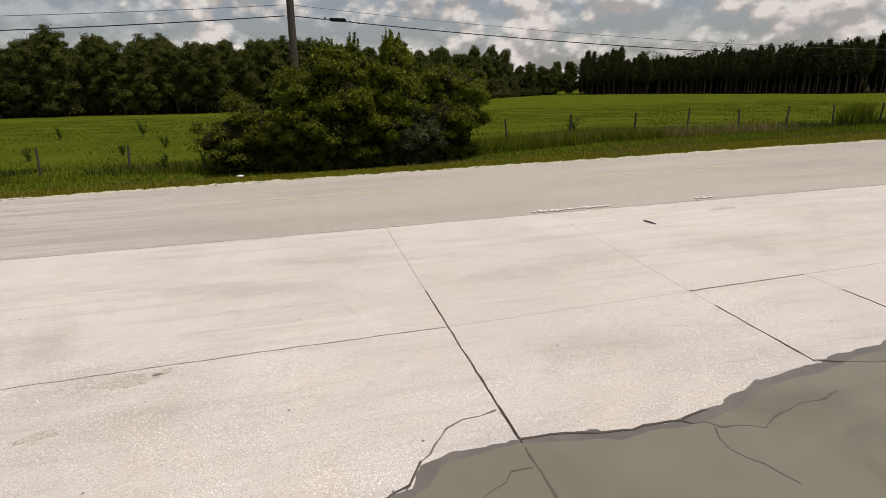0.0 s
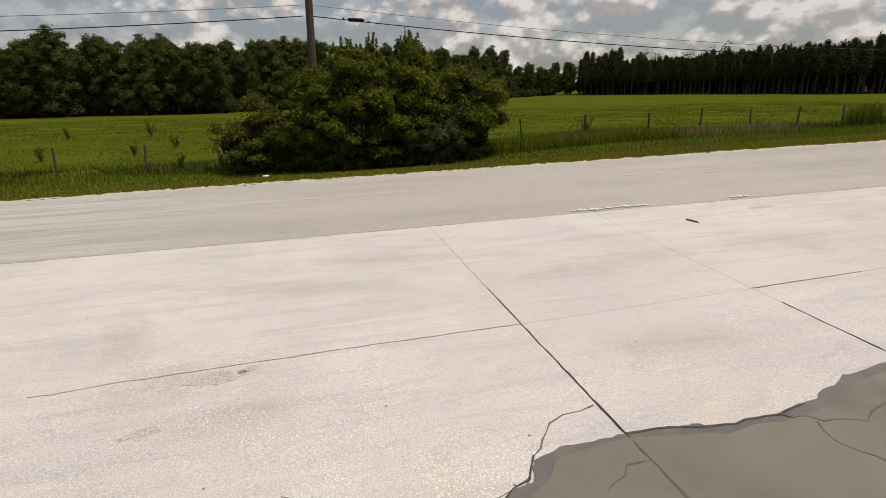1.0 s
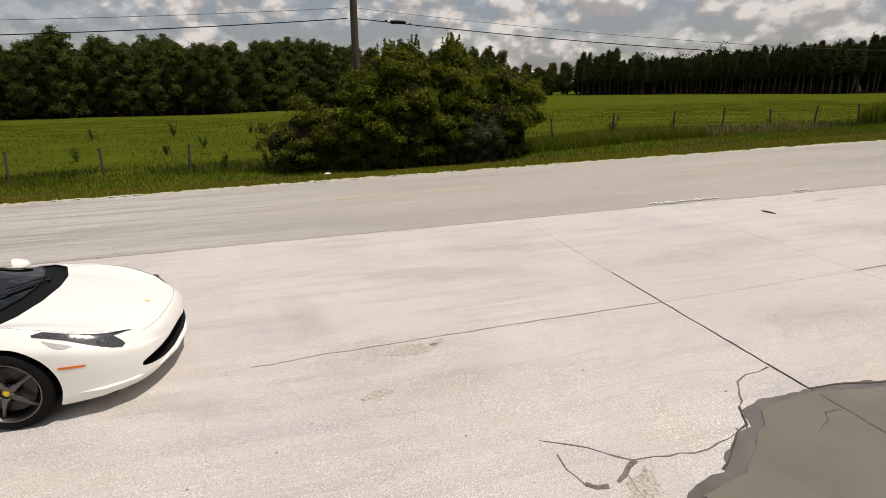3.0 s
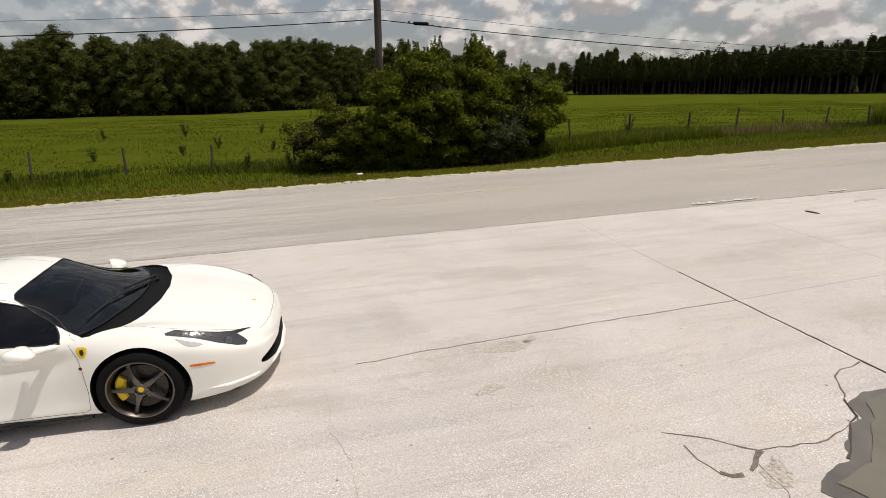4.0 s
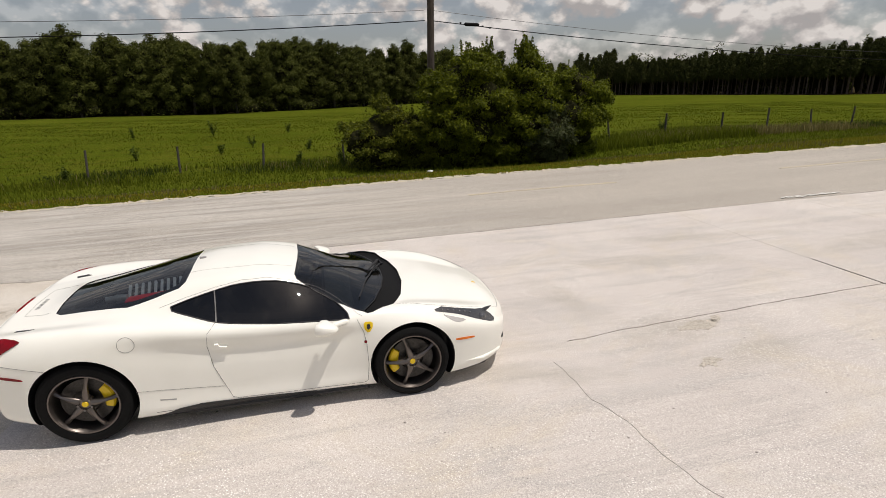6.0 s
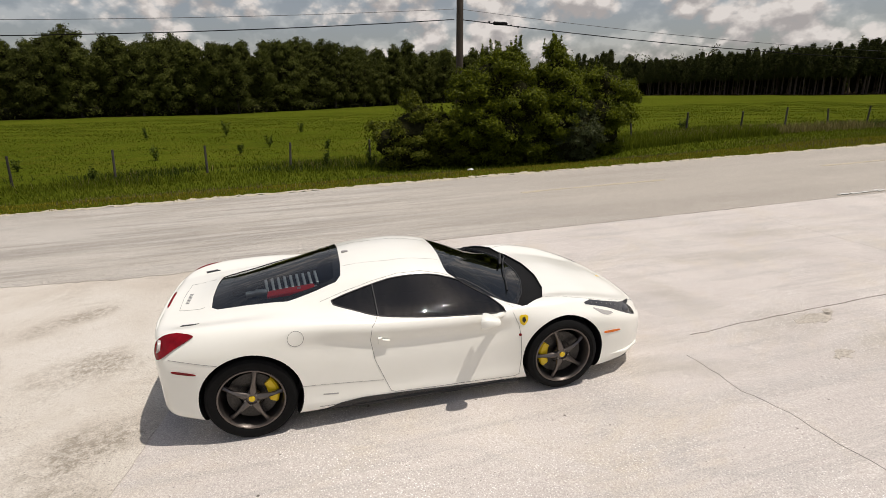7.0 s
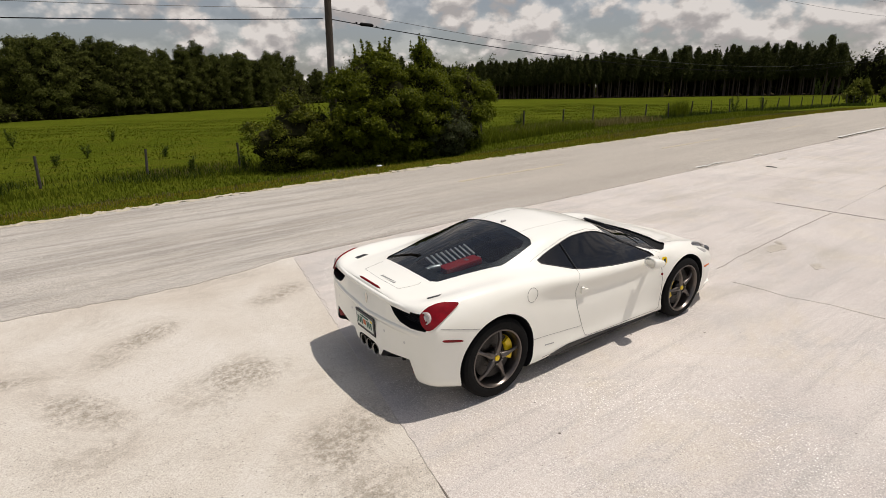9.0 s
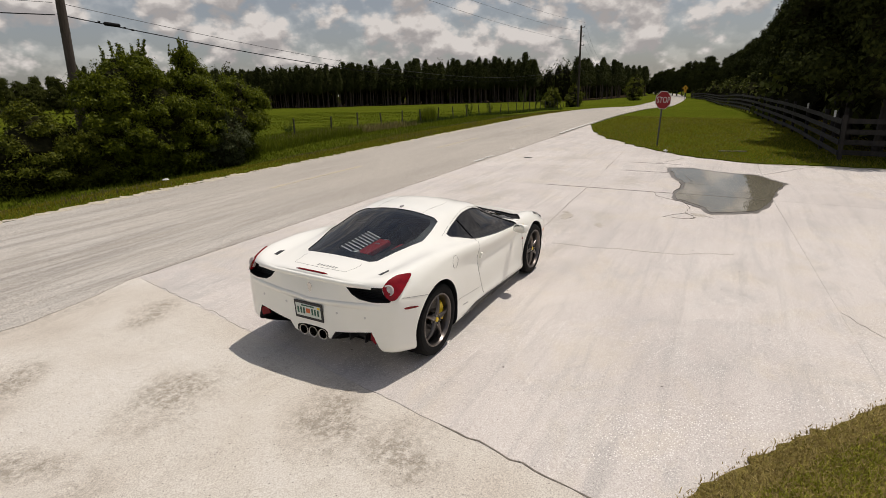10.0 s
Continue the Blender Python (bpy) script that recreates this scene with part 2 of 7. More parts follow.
def old_asphalt():
    """Sun-bleached, chip-sealed asphalt, dusted pale where wheels carry sand over it."""
    m = Mat("bleached_asphalt", 0.88).world_co()
    base = m.ramp(m.noise(0.35, 5, 0.6, (0.35, 1.5, 1)), (0.3, (0.345, 0.318, 0.284)), (0.7, (0.435, 0.402, 0.358)))
    lane = m.mix(m.ramp(m.noise(0.9, 5, 0.6, (0.12, 2.0, 1), 0.3), (0.45, (0, 0, 0)), (0.7, (0.5, 0.5, 0.5))), base, (0.492, 0.457, 0.413))
    sep = m.t.nodes.new("ShaderNodeSeparateXYZ")
    m.link(m.co, sep.inputs[0])
    reach = m.t.nodes.new("ShaderNodeMapRange")
    reach.inputs["From Min"].default_value, reach.inputs["From Max"].default_value = -1.5, -7.5
    m.link(sep.outputs["X"], reach.inputs["Value"])
    dust = m.mix(1.0, reach.outputs[0], m.ramp(m.noise(1.4, 6, 0.65, (0.25, 1.6, 1, 0.12), 0.6), (0.35, (0, 0, 0)), (0.6, (0.85, 0.85, 0.85))), "MULTIPLY")
    col = m.mix(dust, lane, (0.505, 0.482, 0.45))
    # dark tyre sweeps where cars turn off the road
    sweep = m.mix(1.0, reach.outputs[0], m.ramp(m.noise(1.5, 6, 0.72, (0.14, 2.6, 1, -0.10), 0.5), (0.47, (0, 0, 0)), (0.62, (0.95, 0.95, 0.95))), "MULTIPLY")
    col = m.mix(sweep, col, (0.315, 0.295, 0.27))
    col = m.mix(0.75, col, m.ramp(m.noise(55, 4, 0.78), (0.33, (0.13, 0.13, 0.12)), (0.62, (0.74, 0.73, 0.70))), "OVERLAY")
    dark = m.mix(1.0, m.ramp(m.cells(26), (0.0, (1, 1, 1)), (0.16, (0.7, 0.7, 0.7)), (0.24, (0, 0, 0))),
                 m.ramp(m.cells(26, out="Color"), (0.7, (0, 0, 0)), (0.74, (1, 1, 1))), "MULTIPLY")
    col = m.mix(dark, col, (0.13, 0.12, 0.105))
    m.color(col).bump(m.noise(60, 4, 0.8), 0.6, 0.008).bump(m.cells(26), 0.3, 0.006)
    return m.m


def turf():
    """Soil and short grass under the blades."""
    m = Mat("turf", 0.95).world_co()
    col = m.ramp(m.noise(0.12, 5, 0.6), (0.3, (0.064, 0.084, 0.007)), (0.5, (0.082, 0.105, 0.009)), (0.7, (0.102, 0.122, 0.012)))
    col = m.mix(m.ramp(m.noise(0.9, 6, 0.7), (0.48, (0, 0, 0)), (0.72, (0.7, 0.7, 0.7))), col, (0.115, 0.105, 0.016))
    col = m.mix(0.55, col, m.ramp(m.noise(7, 5, 0.8), (0.3, (0.12, 0.12, 0.12)), (0.7, (0.75, 0.75, 0.7))), "OVERLAY")
    col = m.mix(0.45, col, m.ramp(m.noise(45, 3, 0.8), (0.3, (0.1, 0.1, 0.1)), (0.7, (0.8, 0.8, 0.75))), "OVERLAY")
    m.color(col).bump(m.noise(25, 5, 0.85), 0.8, 0.06).bump(m.noise(1.5, 4, 0.7), 0.5, 0.2).set(Specular_IOR_Level=0.0)
    return m.m


def thatch():
    """Dry matted lawn close to the camera."""
    m = Mat("lawn_thatch", 0.95).world_co()
    col = m.ramp(m.noise(1.3, 5, 0.65), (0.3, (0.15, 0.125, 0.028)), (0.55, (0.25, 0.20, 0.065)), (0.75, (0.36, 0.285, 0.13)))
    col = m.mix(0.6, col, m.ramp(m.noise(60, 4, 0.8), (0.3, (0.1, 0.1, 0.1)), (0.7, (0.8, 0.8, 0.75))), "OVERLAY")
    m.color(col).bump(m.noise(70, 4, 0.85), 0.9, 0.02).set(Specular_IOR_Level=0.0)
    return m.m


def leaf_mat(name, dark, light, rough=0.5, spec=0.35, through=0.25):
    """Leaves that differ a little from one another; light passes through them."""
    m = Mat(name, rough)
    tone = m.ramp(m.island(), (0.0, dark), (0.7, tuple((a + b) / 2 for a, b in zip(dark, light))), (1.0, light))
    tone = m.mix(0.35, tone, m.ramp(m.random(), (0.0, (0.3, 0.3, 0.3)), (1.0, (0.7, 0.7, 0.66))), "OVERLAY")
    m.color(tone).set(Specular_IOR_Level=spec)
    tr = m.t.nodes.new("ShaderNodeBsdfTranslucent")
    m.link(tone, tr.inputs["Color"])
    mx = m.t.nodes.new("ShaderNodeMixShader")
    mx.inputs[0].default_value = through
    out = m.t.nodes["Material Output"]
    m.link(m.b.outputs[0], mx.inputs[1])
    m.link(tr.outputs[0], mx.inputs[2])
    m.link(mx.outputs[0], out.inputs[0])
    return m.m


def bark(name, a, b):
    m = Mat(name, 0.9)
    col = m.ramp(m.noise(6, 5, 0.7, (1, 1, 0.12)), (0.3, a), (0.7, b))
    m.color(m.mix(0.4, col, m.ramp(m.noise(30, 4, 0.7, (1, 1, 0.2)), (0.3, (0.2, 0.2, 0.2)), (0.7, (0.7, 0.7, 0.7))), "OVERLAY"))
    m.bump(m.noise(18, 5, 0.7, (1, 1, 0.15)), 0.7, 0.03)
    return m.m


def plain(name, color, rough=0.5, metal=0.0, grain=0.0, scale=30, **kw):
    m = Mat(name, rough, metal, color)
    if grain:
        lo, hi = tuple(c * (1 - grain) for c in color), tuple(min(1, c * (1 + grain)) for c in color)
        m.color(m.ramp(m.noise(scale, 4, 0.65), (0.3, lo), (0.7, hi)))
        m.bump(m.noise(scale * 3, 3, 0.7), 0.15, 0.003)
    return m.set(**kw).m


CONCRETE, WORN, ASPHALT, TURF, THATCH = speckled_concrete(), old_concrete(), old_asphalt(), turf(), thatch()
CRACK = plain("crack_shadow_dirt", (0.075, 0.062, 0.050), 0.95, grain=0.4)
HAIR = plain("hairline_crack_dust", (0.43, 0.395, 0.35), 0.95, grain=0.3)
SPALL = plain("gritty_spalled_concrete", (0.445, 0.405, 0.345), 0.95, grain=0.5, scale=45)
JOINT = plain("joint_dirt", (0.17, 0.148, 0.122), 0.95, grain=0.4)
GRAVEL = plain("limerock_gravel", (0.47, 0.42, 0.32), 0.95, grain=0.45, scale=22)
MUD = plain("wet_concrete", (0.140, 0.126, 0.108), 0.35, grain=0.2, scale=3)
PAINT_W = plain("worn_white_paint", (0.66, 0.65, 0.61), 0.7, grain=0.2, scale=14)
PAINT_Y = plain("faded_yellow_paint", (0.46, 0.405, 0.295), 0.8, grain=0.25, scale=9)

# ---- shared builders ----
def step(a, b, x):
    t = np.clip((x - a) / (b - a), 0, 1)
    return t * t * (3 - 2 * t)


SLOPE_X, SLOPE_Y, FAR_Z = 0.019, 0.029, 0.15


def land(x, y):
    """Height of the ground: the paved lot climbs gently to the road, beyond it the land is flat."""
    x, y = np.asarray(x, float), np.asarray(y, float)
    w = (1 - step(14, 75, x)) * step(-80, -22, x) * (1 - step(15.5, 38, y)) * step(-45, -6, y)
    fine = 0.05 * np.sin(x * 0.31 + 1.3) * np.sin(y * 0.23) * step(16, 26, y)
    swale = np.interp(x, (-90, -40, 1, 10, 35, 80), (0, 0.7, 0.72, 0.42, 0.4, 0)) * step(15.3, 19.6, y) * (1 - step(26, 42, y))
    return w * (SLOPE_X * x + SLOPE_Y * y) + (1 - w) * FAR_Z - 0.35 * step(20, 60, y) * (1 - step(30, 110, x)) + fine - swale


def at(x, y, up=0.0):
    return Vector((x, y, float(land(x, y)) + up))


def mesh_from(name, verts, faces, mat=None, smooth=False):
    me = bpy.data.meshes.new(name)
    me.from_pydata([tuple(v) for v in verts], [], faces)
    for m in (mat if isinstance(mat, (list, tuple)) else [mat] if mat else []):
        me.materials.append(m)
    if smooth:
        me.shade_smooth()
    return me


def part(name, bm, material, parent, label="", smooth=False, sharp=0.6):
    """Links a bmesh (or mesh) as one object under a thing or a part."""
    if isinstance(bm, bmesh.types.BMesh):
        bmesh.ops.recalc_face_normals(bm, faces=bm.faces)
        me = bpy.data.meshes.new(name)
        bm.to_mesh(me)
        bm.free()
    else:
        me = bm
    if material and not me.materials:
        me.materials.append(material)
    if smooth:
        me.shade_smooth()
        me.set_sharp_from_angle(angle=sharp)
    ob = new(name, me)
    ob.parent = parent
    return tagged(ob, label)


def thing(name, m, label, category, group="", kind=""):
    ob = new(name)
    ob.matrix_world = m
    return tagged(ob, label, category, group, kind)


def box_bm(sx, sy, sz, m=None, bevel=0.0, bm=None):
    """A box with its size, at m; bevelled."""
    bm = bm or bmesh.new()
    got = bmesh.ops.create_cube(bm, size=1)["verts"]
    bmesh.ops.scale(bm, vec=(sx, sy, sz), verts=got)
    if bevel:
        es = list({e for v in got for e in v.link_edges})
        out = bmesh.ops.bevel(bm, geom=es, offset=bevel, segments=2, affect="EDGES", profile=0.6)
        got = list({v for f in out["faces"] for v in f.verts} | {v for v in got if v.is_valid})
    if m is not None:
        bmesh.ops.transform(bm, matrix=m, verts=got)
    return bm


def tube_bm(points, radii, sides=8, bm=None, caps=True):
    """A tapered tube along points."""
    bm = bm or bmesh.new()
    pts = [Vector(p) for p in points]
    if isinstance(radii, (int, float)):
        radii = [radii] * len(pts)
    rings = []
    for i, p in enumerate(pts):
        d = (pts[min(i + 1, len(pts) - 1)] - pts[max(i - 1, 0)]).normalized()
        a = d.orthogonal().normalized() if abs(d.z) > 0.95 else d.cross(Vector((0, 0, 1))).normalized()
        b = d.cross(a)
        rings.append([bm.verts.new(p + radii[i] * (a * math.cos(k * 2 * math.pi / sides) + b * math.sin(k * 2 * math.pi / sides))) for k in range(sides)])
    for r, s in zip(rings, rings[1:]):
        for k in range(sides):
            bm.faces.new((r[k], r[(k + 1) % sides], s[(k + 1) % sides], s[k]))
    if caps:
        bm.faces.new(rings[0][::-1])
        bm.faces.new(rings[-1])
    return bm


def slab_bm(outline, depth, up=0.0, cell=1.0):
    """A paving slab: outline in plan, its top following the land, with an edge of that depth."""
    bm = bmesh.new()
    f = bm.faces.new([bm.verts.new((x, y, 0)) for x, y in outline])
    xs, ys = [p[0] for p in outline], [p[1] for p in outline]
    for axis, lo, hi in ((0, min(xs), max(xs)), (1, min(ys), max(ys))):
        n = int((hi - lo) / cell)
        for i in range(1, n + 1):
            c = lo + (hi - lo) * i / (n + 1)
            co, no = ((c, 0, 0), (1, 0, 0)) if axis == 0 else ((0, c, 0), (0, 1, 0))
            bmesh.ops.bisect_plane(bm, geom=bm.faces[:] + bm.edges[:] + bm.verts[:], plane_co=co, plane_no=no)
    top = bm.faces[:]
    got = bmesh.ops.extrude_face_region(bm, geom=top)
    lower = {v for v in got["geom"] if isinstance(v, bmesh.types.BMVert)}
    for v in bm.verts:
        v.co.z = float(land(v.co.x, v.co.y)) + up - (0 if v in lower else depth)
    bmesh.ops.recalc_face_normals(bm, faces=bm.faces)
    return bm


def strip_bm(points, width, up, seed=0, ragged=0.0, thick=0.006):
    """A flat ragged strip along points on the land: a crack, a joint, a painted line."""
    rnd = random.Random(seed)
    bm = bmesh.new()
    pts = [Vector((p[0], p[1], 0)) for p in points]
    fine = []
    for a, b in zip(pts, pts[1:]):
        n = max(1, int((b - a).length / 0.09)) if ragged else max(1, int((b - a).length / 1.2))
        fine += [a.lerp(b, i / n) for i in range(n)]
    fine.append(pts[-1])
    rows = []
    for i, p in enumerate(fine):
        d = (fine[min(i + 1, len(fine) - 1)] - fine[max(i - 1, 0)]).normalized()
        s = Vector((-d.y, d.x, 0))
        j = s * rnd.gauss(0, 1) * ragged if ragged and 0 < i < len(fine) - 1 else Vector()
        w = width * (0.5 + (rnd.uniform(-0.3, 0.35) if ragged else 0))
        rows.append([p + j + s * w, p + j - s * w])
    vs = [[bm.verts.new((q.x, q.y, float(land(q.x, q.y)) + up)) for q in r] for r in rows]
    for a, b in zip(vs, vs[1:]):
        bm.faces.new((a[0], a[1], b[1], b[0]))
    got = bmesh.ops.extrude_face_region(bm, geom=bm.faces[:])
    bmesh.ops.translate(bm, vec=(0, 0, -thick), verts=[v for v in got["geom"] if isinstance(v, bmesh.types.BMVert)])
    return bm


# ---- setting: ground, road, paved lot ----
def road_mid(x):
    """The road's middle line: straight past the lot, then bending away to the left."""
    x = np.asarray(x, float)
    return 12.42 + 0.00031 * np.clip(x - 25, 0, None) ** 2


ROAD_HALF = 2.55
axis = np.unique(np.concatenate([np.linspace(-60, 80, 141), np.linspace(-400, -60, 35), np.linspace(80, 500, 43), np.linspace(-4000, -400, 10), np.linspace(500, 4000, 10)]))
gx, gy = np.meshgrid(axis, axis)
gz = land(gx, gy)
sunk = (np.abs(gy - road_mid(gx)) < ROAD_HALF + np.where(gx > 18, -0.6, np.where(gy > road_mid(gx), -0.2, 0.2))) | ((gy < 10.2) & (gx < 19.0) & (gy > -60) & (gx > -60))
gz = gz - 0.12 * sunk
nx = len(axis)
quads = [(j * nx + i, j * nx + i + 1, (j + 1) * nx + i + 1, (j + 1) * nx + i) for j in range(nx - 1) for i in range(nx - 1)]
ground = new("ground", mesh_from("ground", np.stack([gx, gy, gz], -1).reshape(-1, 3), quads, TURF, True))
tagged(ground, "green pasture and mown roadside grass on flat land", "ground", kind="structure")

# the road
rx = np.concatenate([np.linspace(-120, 60, 91), np.linspace(65, 420, 60)])
rv, rf = [], []
for i, x in enumerate(rx):
    mid = float(road_mid(x))
    for k, off in enumerate((-ROAD_HALF, -ROAD_HALF, -1.3, 0, 1.3, ROAD_HALF - 0.08, ROAD_HALF - 0.08)):
        edge = 0.05 * math.sin(x * 1.7) + 0.04 * math.sin(x * 4.1 + 1) if off > 2 else 0
        y = mid + off + edge
        z = float(land(x, mid)) * 0.5 + float(land(x, y)) * 0.5 if x > 20 else float(land(x, y))
        rv.append((x, y, z + 0.004 + 0.02 * (1 - (off / ROAD_HALF) ** 2) + 0.03 * float(step(15, 22, x)) - (0.2 if k in (0, 6) else 0)))
    if i:
        a, b = (i - 1) * 7, i * 7
        rf += [(a + k, b + k, b + k + 1, a + k + 1) for k in range(6)]
road = new("road", mesh_from("road", rv, rf, ASPHALT))
tagged(road, "sun-bleached grey asphalt country road", "road", kind="structure")
pavement = thing("pavement", pose(0, 0, 0), "pale concrete lot cut by joints, cracked and worn", "pavement", kind="structure")


def joint_along(x):
    """The long joint that runs beside the road."""
    return 5.87 + 0.055 * (x - 0.39)


def t1(y):
    return 0.39 + (5.89 - y) * 0.063


def t2(y):
    return 3.34 + (6.09 - y) * 0.045


def t3(y):
    return 5.0 + (6.0 - y) * 0.04


def old_edge(y):
    return -8.58 + (y - 9.85) * 0.203


def wavy(points, amp, seed, gap=0.25):
    """Points of a line made uneven."""
    rnd = random.Random(seed)
    out = []
    for (ax, ay), (bx, by) in zip(points, points[1:]):
        n = max(1, int(math.hypot(bx - ax, by - ay) / gap))
        for i in range(n):
            t = i / n
            j = amp if out else 0
            out.append((ax + (bx - ax) * t + rnd.gauss(0, j), ay + (by - ay) * t + rnd.gauss(0, j)))
    return out + [points[-1]]


G = 0.0024      # half a joint
BUTT = 0.0006   # half the closed joint against the older slab
NEAR = 9.868    # the road's edge
J2 = lambda x: 1.93 + 0.05 * x * 0.6
slabs = [
    [(old_edge(1.3) + BUTT, 1.3), (-6, 1.57), (t1(2) - G, J2(0.5)), (t1(5.9) - G, joint_along(0.4) - 0.1), (t1(9.8) - G, NEAR), (old_edge(NEAR) + BUTT, NEAR)],
    [(t1(2) + G, J2(0.5) + G), (t2(2) - G, J2(3.4) + G), (t2(6) - G, joint_along(3.4) - G), (t1(6) + G, joint_along(0.4) - G)],
    [(t1(6) + G, joint_along(0.4) + G), (t2(6) - G, joint_along(3.4) + G), (t2(9.8) - G, NEAR), (t1(9.8) + G, NEAR)],
    [(t2(2) + G, J2(3.4) + G), (t3(2) - G, J2(5) + G), (t3(6) - G, joint_along(5) - G), (t2(6) + G, joint_along(3.4) - G)],
    [(t2(6) + G, joint_along(3.4) + G), (18, joint_along(18)), (18, NEAR), (t2(9.8) + G, NEAR)],
    [(t3(2) + G, J2(5) + G), (18, J2(18)), (18, joint_along(18) - 2 * G), (t3(6) + G, joint_along(5) - G)],
    [(old_edge(-3) + BUTT, -4), (t1(-4) - G, -4), (t1(2) - G, J2(0.5) - 2 * G), (-6, 1.57 - 2 * BUTT), (old_edge(1.3) + BUTT, 1.3 - 2 * BUTT)],
    [(t1(-4) + G, -4), (18, -4), (18, J2(18) - 2 * G), (t1(2) + G, J2(0.5) - 2 * G)],
    [(old_edge(-3) + BUTT, -30), (18, -30), (18, -4 - 2 * G), (old_edge(-3) + BUTT, -4 - 2 * G)],
]
for o in slabs:
    part("slab", slab_bm(o, 0.11, 0.0, 0.8), CONCRETE, pavement)
part("slab", slab_bm([(-60, -30), (old_edge(-4) - BUTT, -30), (old_edge(-4) - BUTT, -4), (old_edge(3) - BUTT, 3), (old_edge(NEAR) - BUTT, NEAR), (-60, NEAR)], 0.11, 0.0, 1.5), WORN, pavement, "older rough worn concrete slab")
part("bedding", slab_bm([(-60, -30), (17, -30), (17, 9.8), (-60, 9.8)], 0.02, -0.03, 1.5), JOINT, pavement)

# the asphalt's ragged hem over the older slab
hem = wavy([(-45, 9.80), (-24, 9.84), (-15, 9.78), (-12.8, 9.84), (-11.8, 9.78), (-10.6, 9.60), (-9.6, 9.62), (-9.1, 9.78), (-8.55, 9.93)], 0.025, 21, 0.12) + [(-8.55, 10.0), (-45, 10.0)]
part("asphalt_hem", slab_bm(hem, 0.004, 0.0055, 1.5), ASPHALT, road, "thin ragged asphalt edge")

# joint that ends in the slab, cracks and the ragged edges between road and concrete
cracks = [
    ([(t1(5.9), joint_along(0.4)), (-1.2, 5.83), (-3.05, 5.74)], 0.012, 0.004),
    ([(-3.05, 5.74), (-4.2, 5.66)], 0.006, 0.012),
    ([(-0.41, 3.59), (-0.34, 3.66), (-0.23, 3.90), (-0.10, 4.03), (0.02, 4.20), (0.17, 4.27), (0.31, 4.31), (0.45, 4.34)], 0.026, 0.011),
    ([(-1.95, 3.92), (-1.74, 3.82), (-1.54, 3.68), (-1.39, 3.54), (-1.22, 3.54), (-0.93, 3.51), (-0.69, 3.55), (-0.47, 3.62)], 0.018, 0.013),
    ([(-1.38, 3.54), (-1.44, 3.47), (-1.52, 3.42), (-1.60, 3.38)], 0.10, 0.014),
    ([(-1.50, 3.42), (-1.52, 3.15), (-1.60, 3.02)], 0.010, 0.01),
    ([(-1.88, 3.74), (-1.87, 3.58), (-1.86, 3.50), (-1.81, 3.41), (-1.73, 3.36)], 0.012, 0.012),
    ([(-1.82, 3.42), (-1.76, 3.38), (-1.68, 3.36)], 0.075, 0.012),
    ([(-4.52, 5.3), (-4.48, 4.72), (-4.34, 4.15)], 0.0022, 0.014),
    ([(-4.34, 4.15), (-4.33, 3.82), (-4.21, 3.39), (-3.85, 2.67)], 0.0035, 0.018),
    ([(4.1, 2.05), (6.0, 0.9), (6.6, 0.2)], 0.02, 0.02),
    ([(t3(5), 4.95), (5.6, 4.6), (6.6, 4.2)], 0.014, 0.012),
    ([(-5.72, 1.57), (-6.6, 1.1), (-7.0, 0.8)], 0.004, 0.01),
    ([(old_edge(9.8), NEAR), (-4.5, NEAR + 0.01), (t1(9.8), NEAR), (4, NEAR + 0.02), (9, NEAR + 0.01), (15.4, NEAR - 0.05)], 0.008, 0.010),
    ([(4.8, NEAR), (9, NEAR + 0.01), (15.4, NEAR - 0.05)], 0.035, 0.012),
    ([(old_edge(9.6), 9.6), (old_edge(8.6) + 0.03, 8.6), (old_edge(7.2), 7.2)], 0.004, 0.016),
    ([(old_edge(5.6), 5.6), (old_edge(4.7), 4.7)], 0.004, 0.010),
    ([(old_edge(4.7), 4.7), (old_edge(3.4), 3.4), (old_edge(1.6), 1.6)], 0.018, 0.008),
]
for i, (pts, wide, rag) in enumerate(cracks):
    part("crack", strip_bm(pts, wide * 0.55, 0.004, 40 + i, rag), JOINT if wide > 0.0045 else HAIR, pavement)
# opened joints, dark and deep
for i, (pts, wide, rag) in enumerate((([(t1(6.9), 6.9), (t1(5.2), 5.2), (t1(4.0), 4.0)], 0.010, 0.004), ([(t1(4.4), 4.4), (t1(3.85), 3.85)], 0.016, 0.004), ([(t2(5.6), 5.6), (t2(4.9), 4.9), (t2(4.35), 4.35)], 0.012, 0.003),
        ([(t3(5.6), 5.6), (t3(4.8) + 0.05, 4.8), (t3(4.1), 4.1)], 0.009, 0.014), ([(t2(6.2), joint_along(3.4)), (4.2, joint_along(4.2)), (5.0, joint_along(5.0))], 0.008, 0.003))):
    part("crack", strip_bm(pts, wide, 0.005, 140 + i, rag), CRACK, pavement)

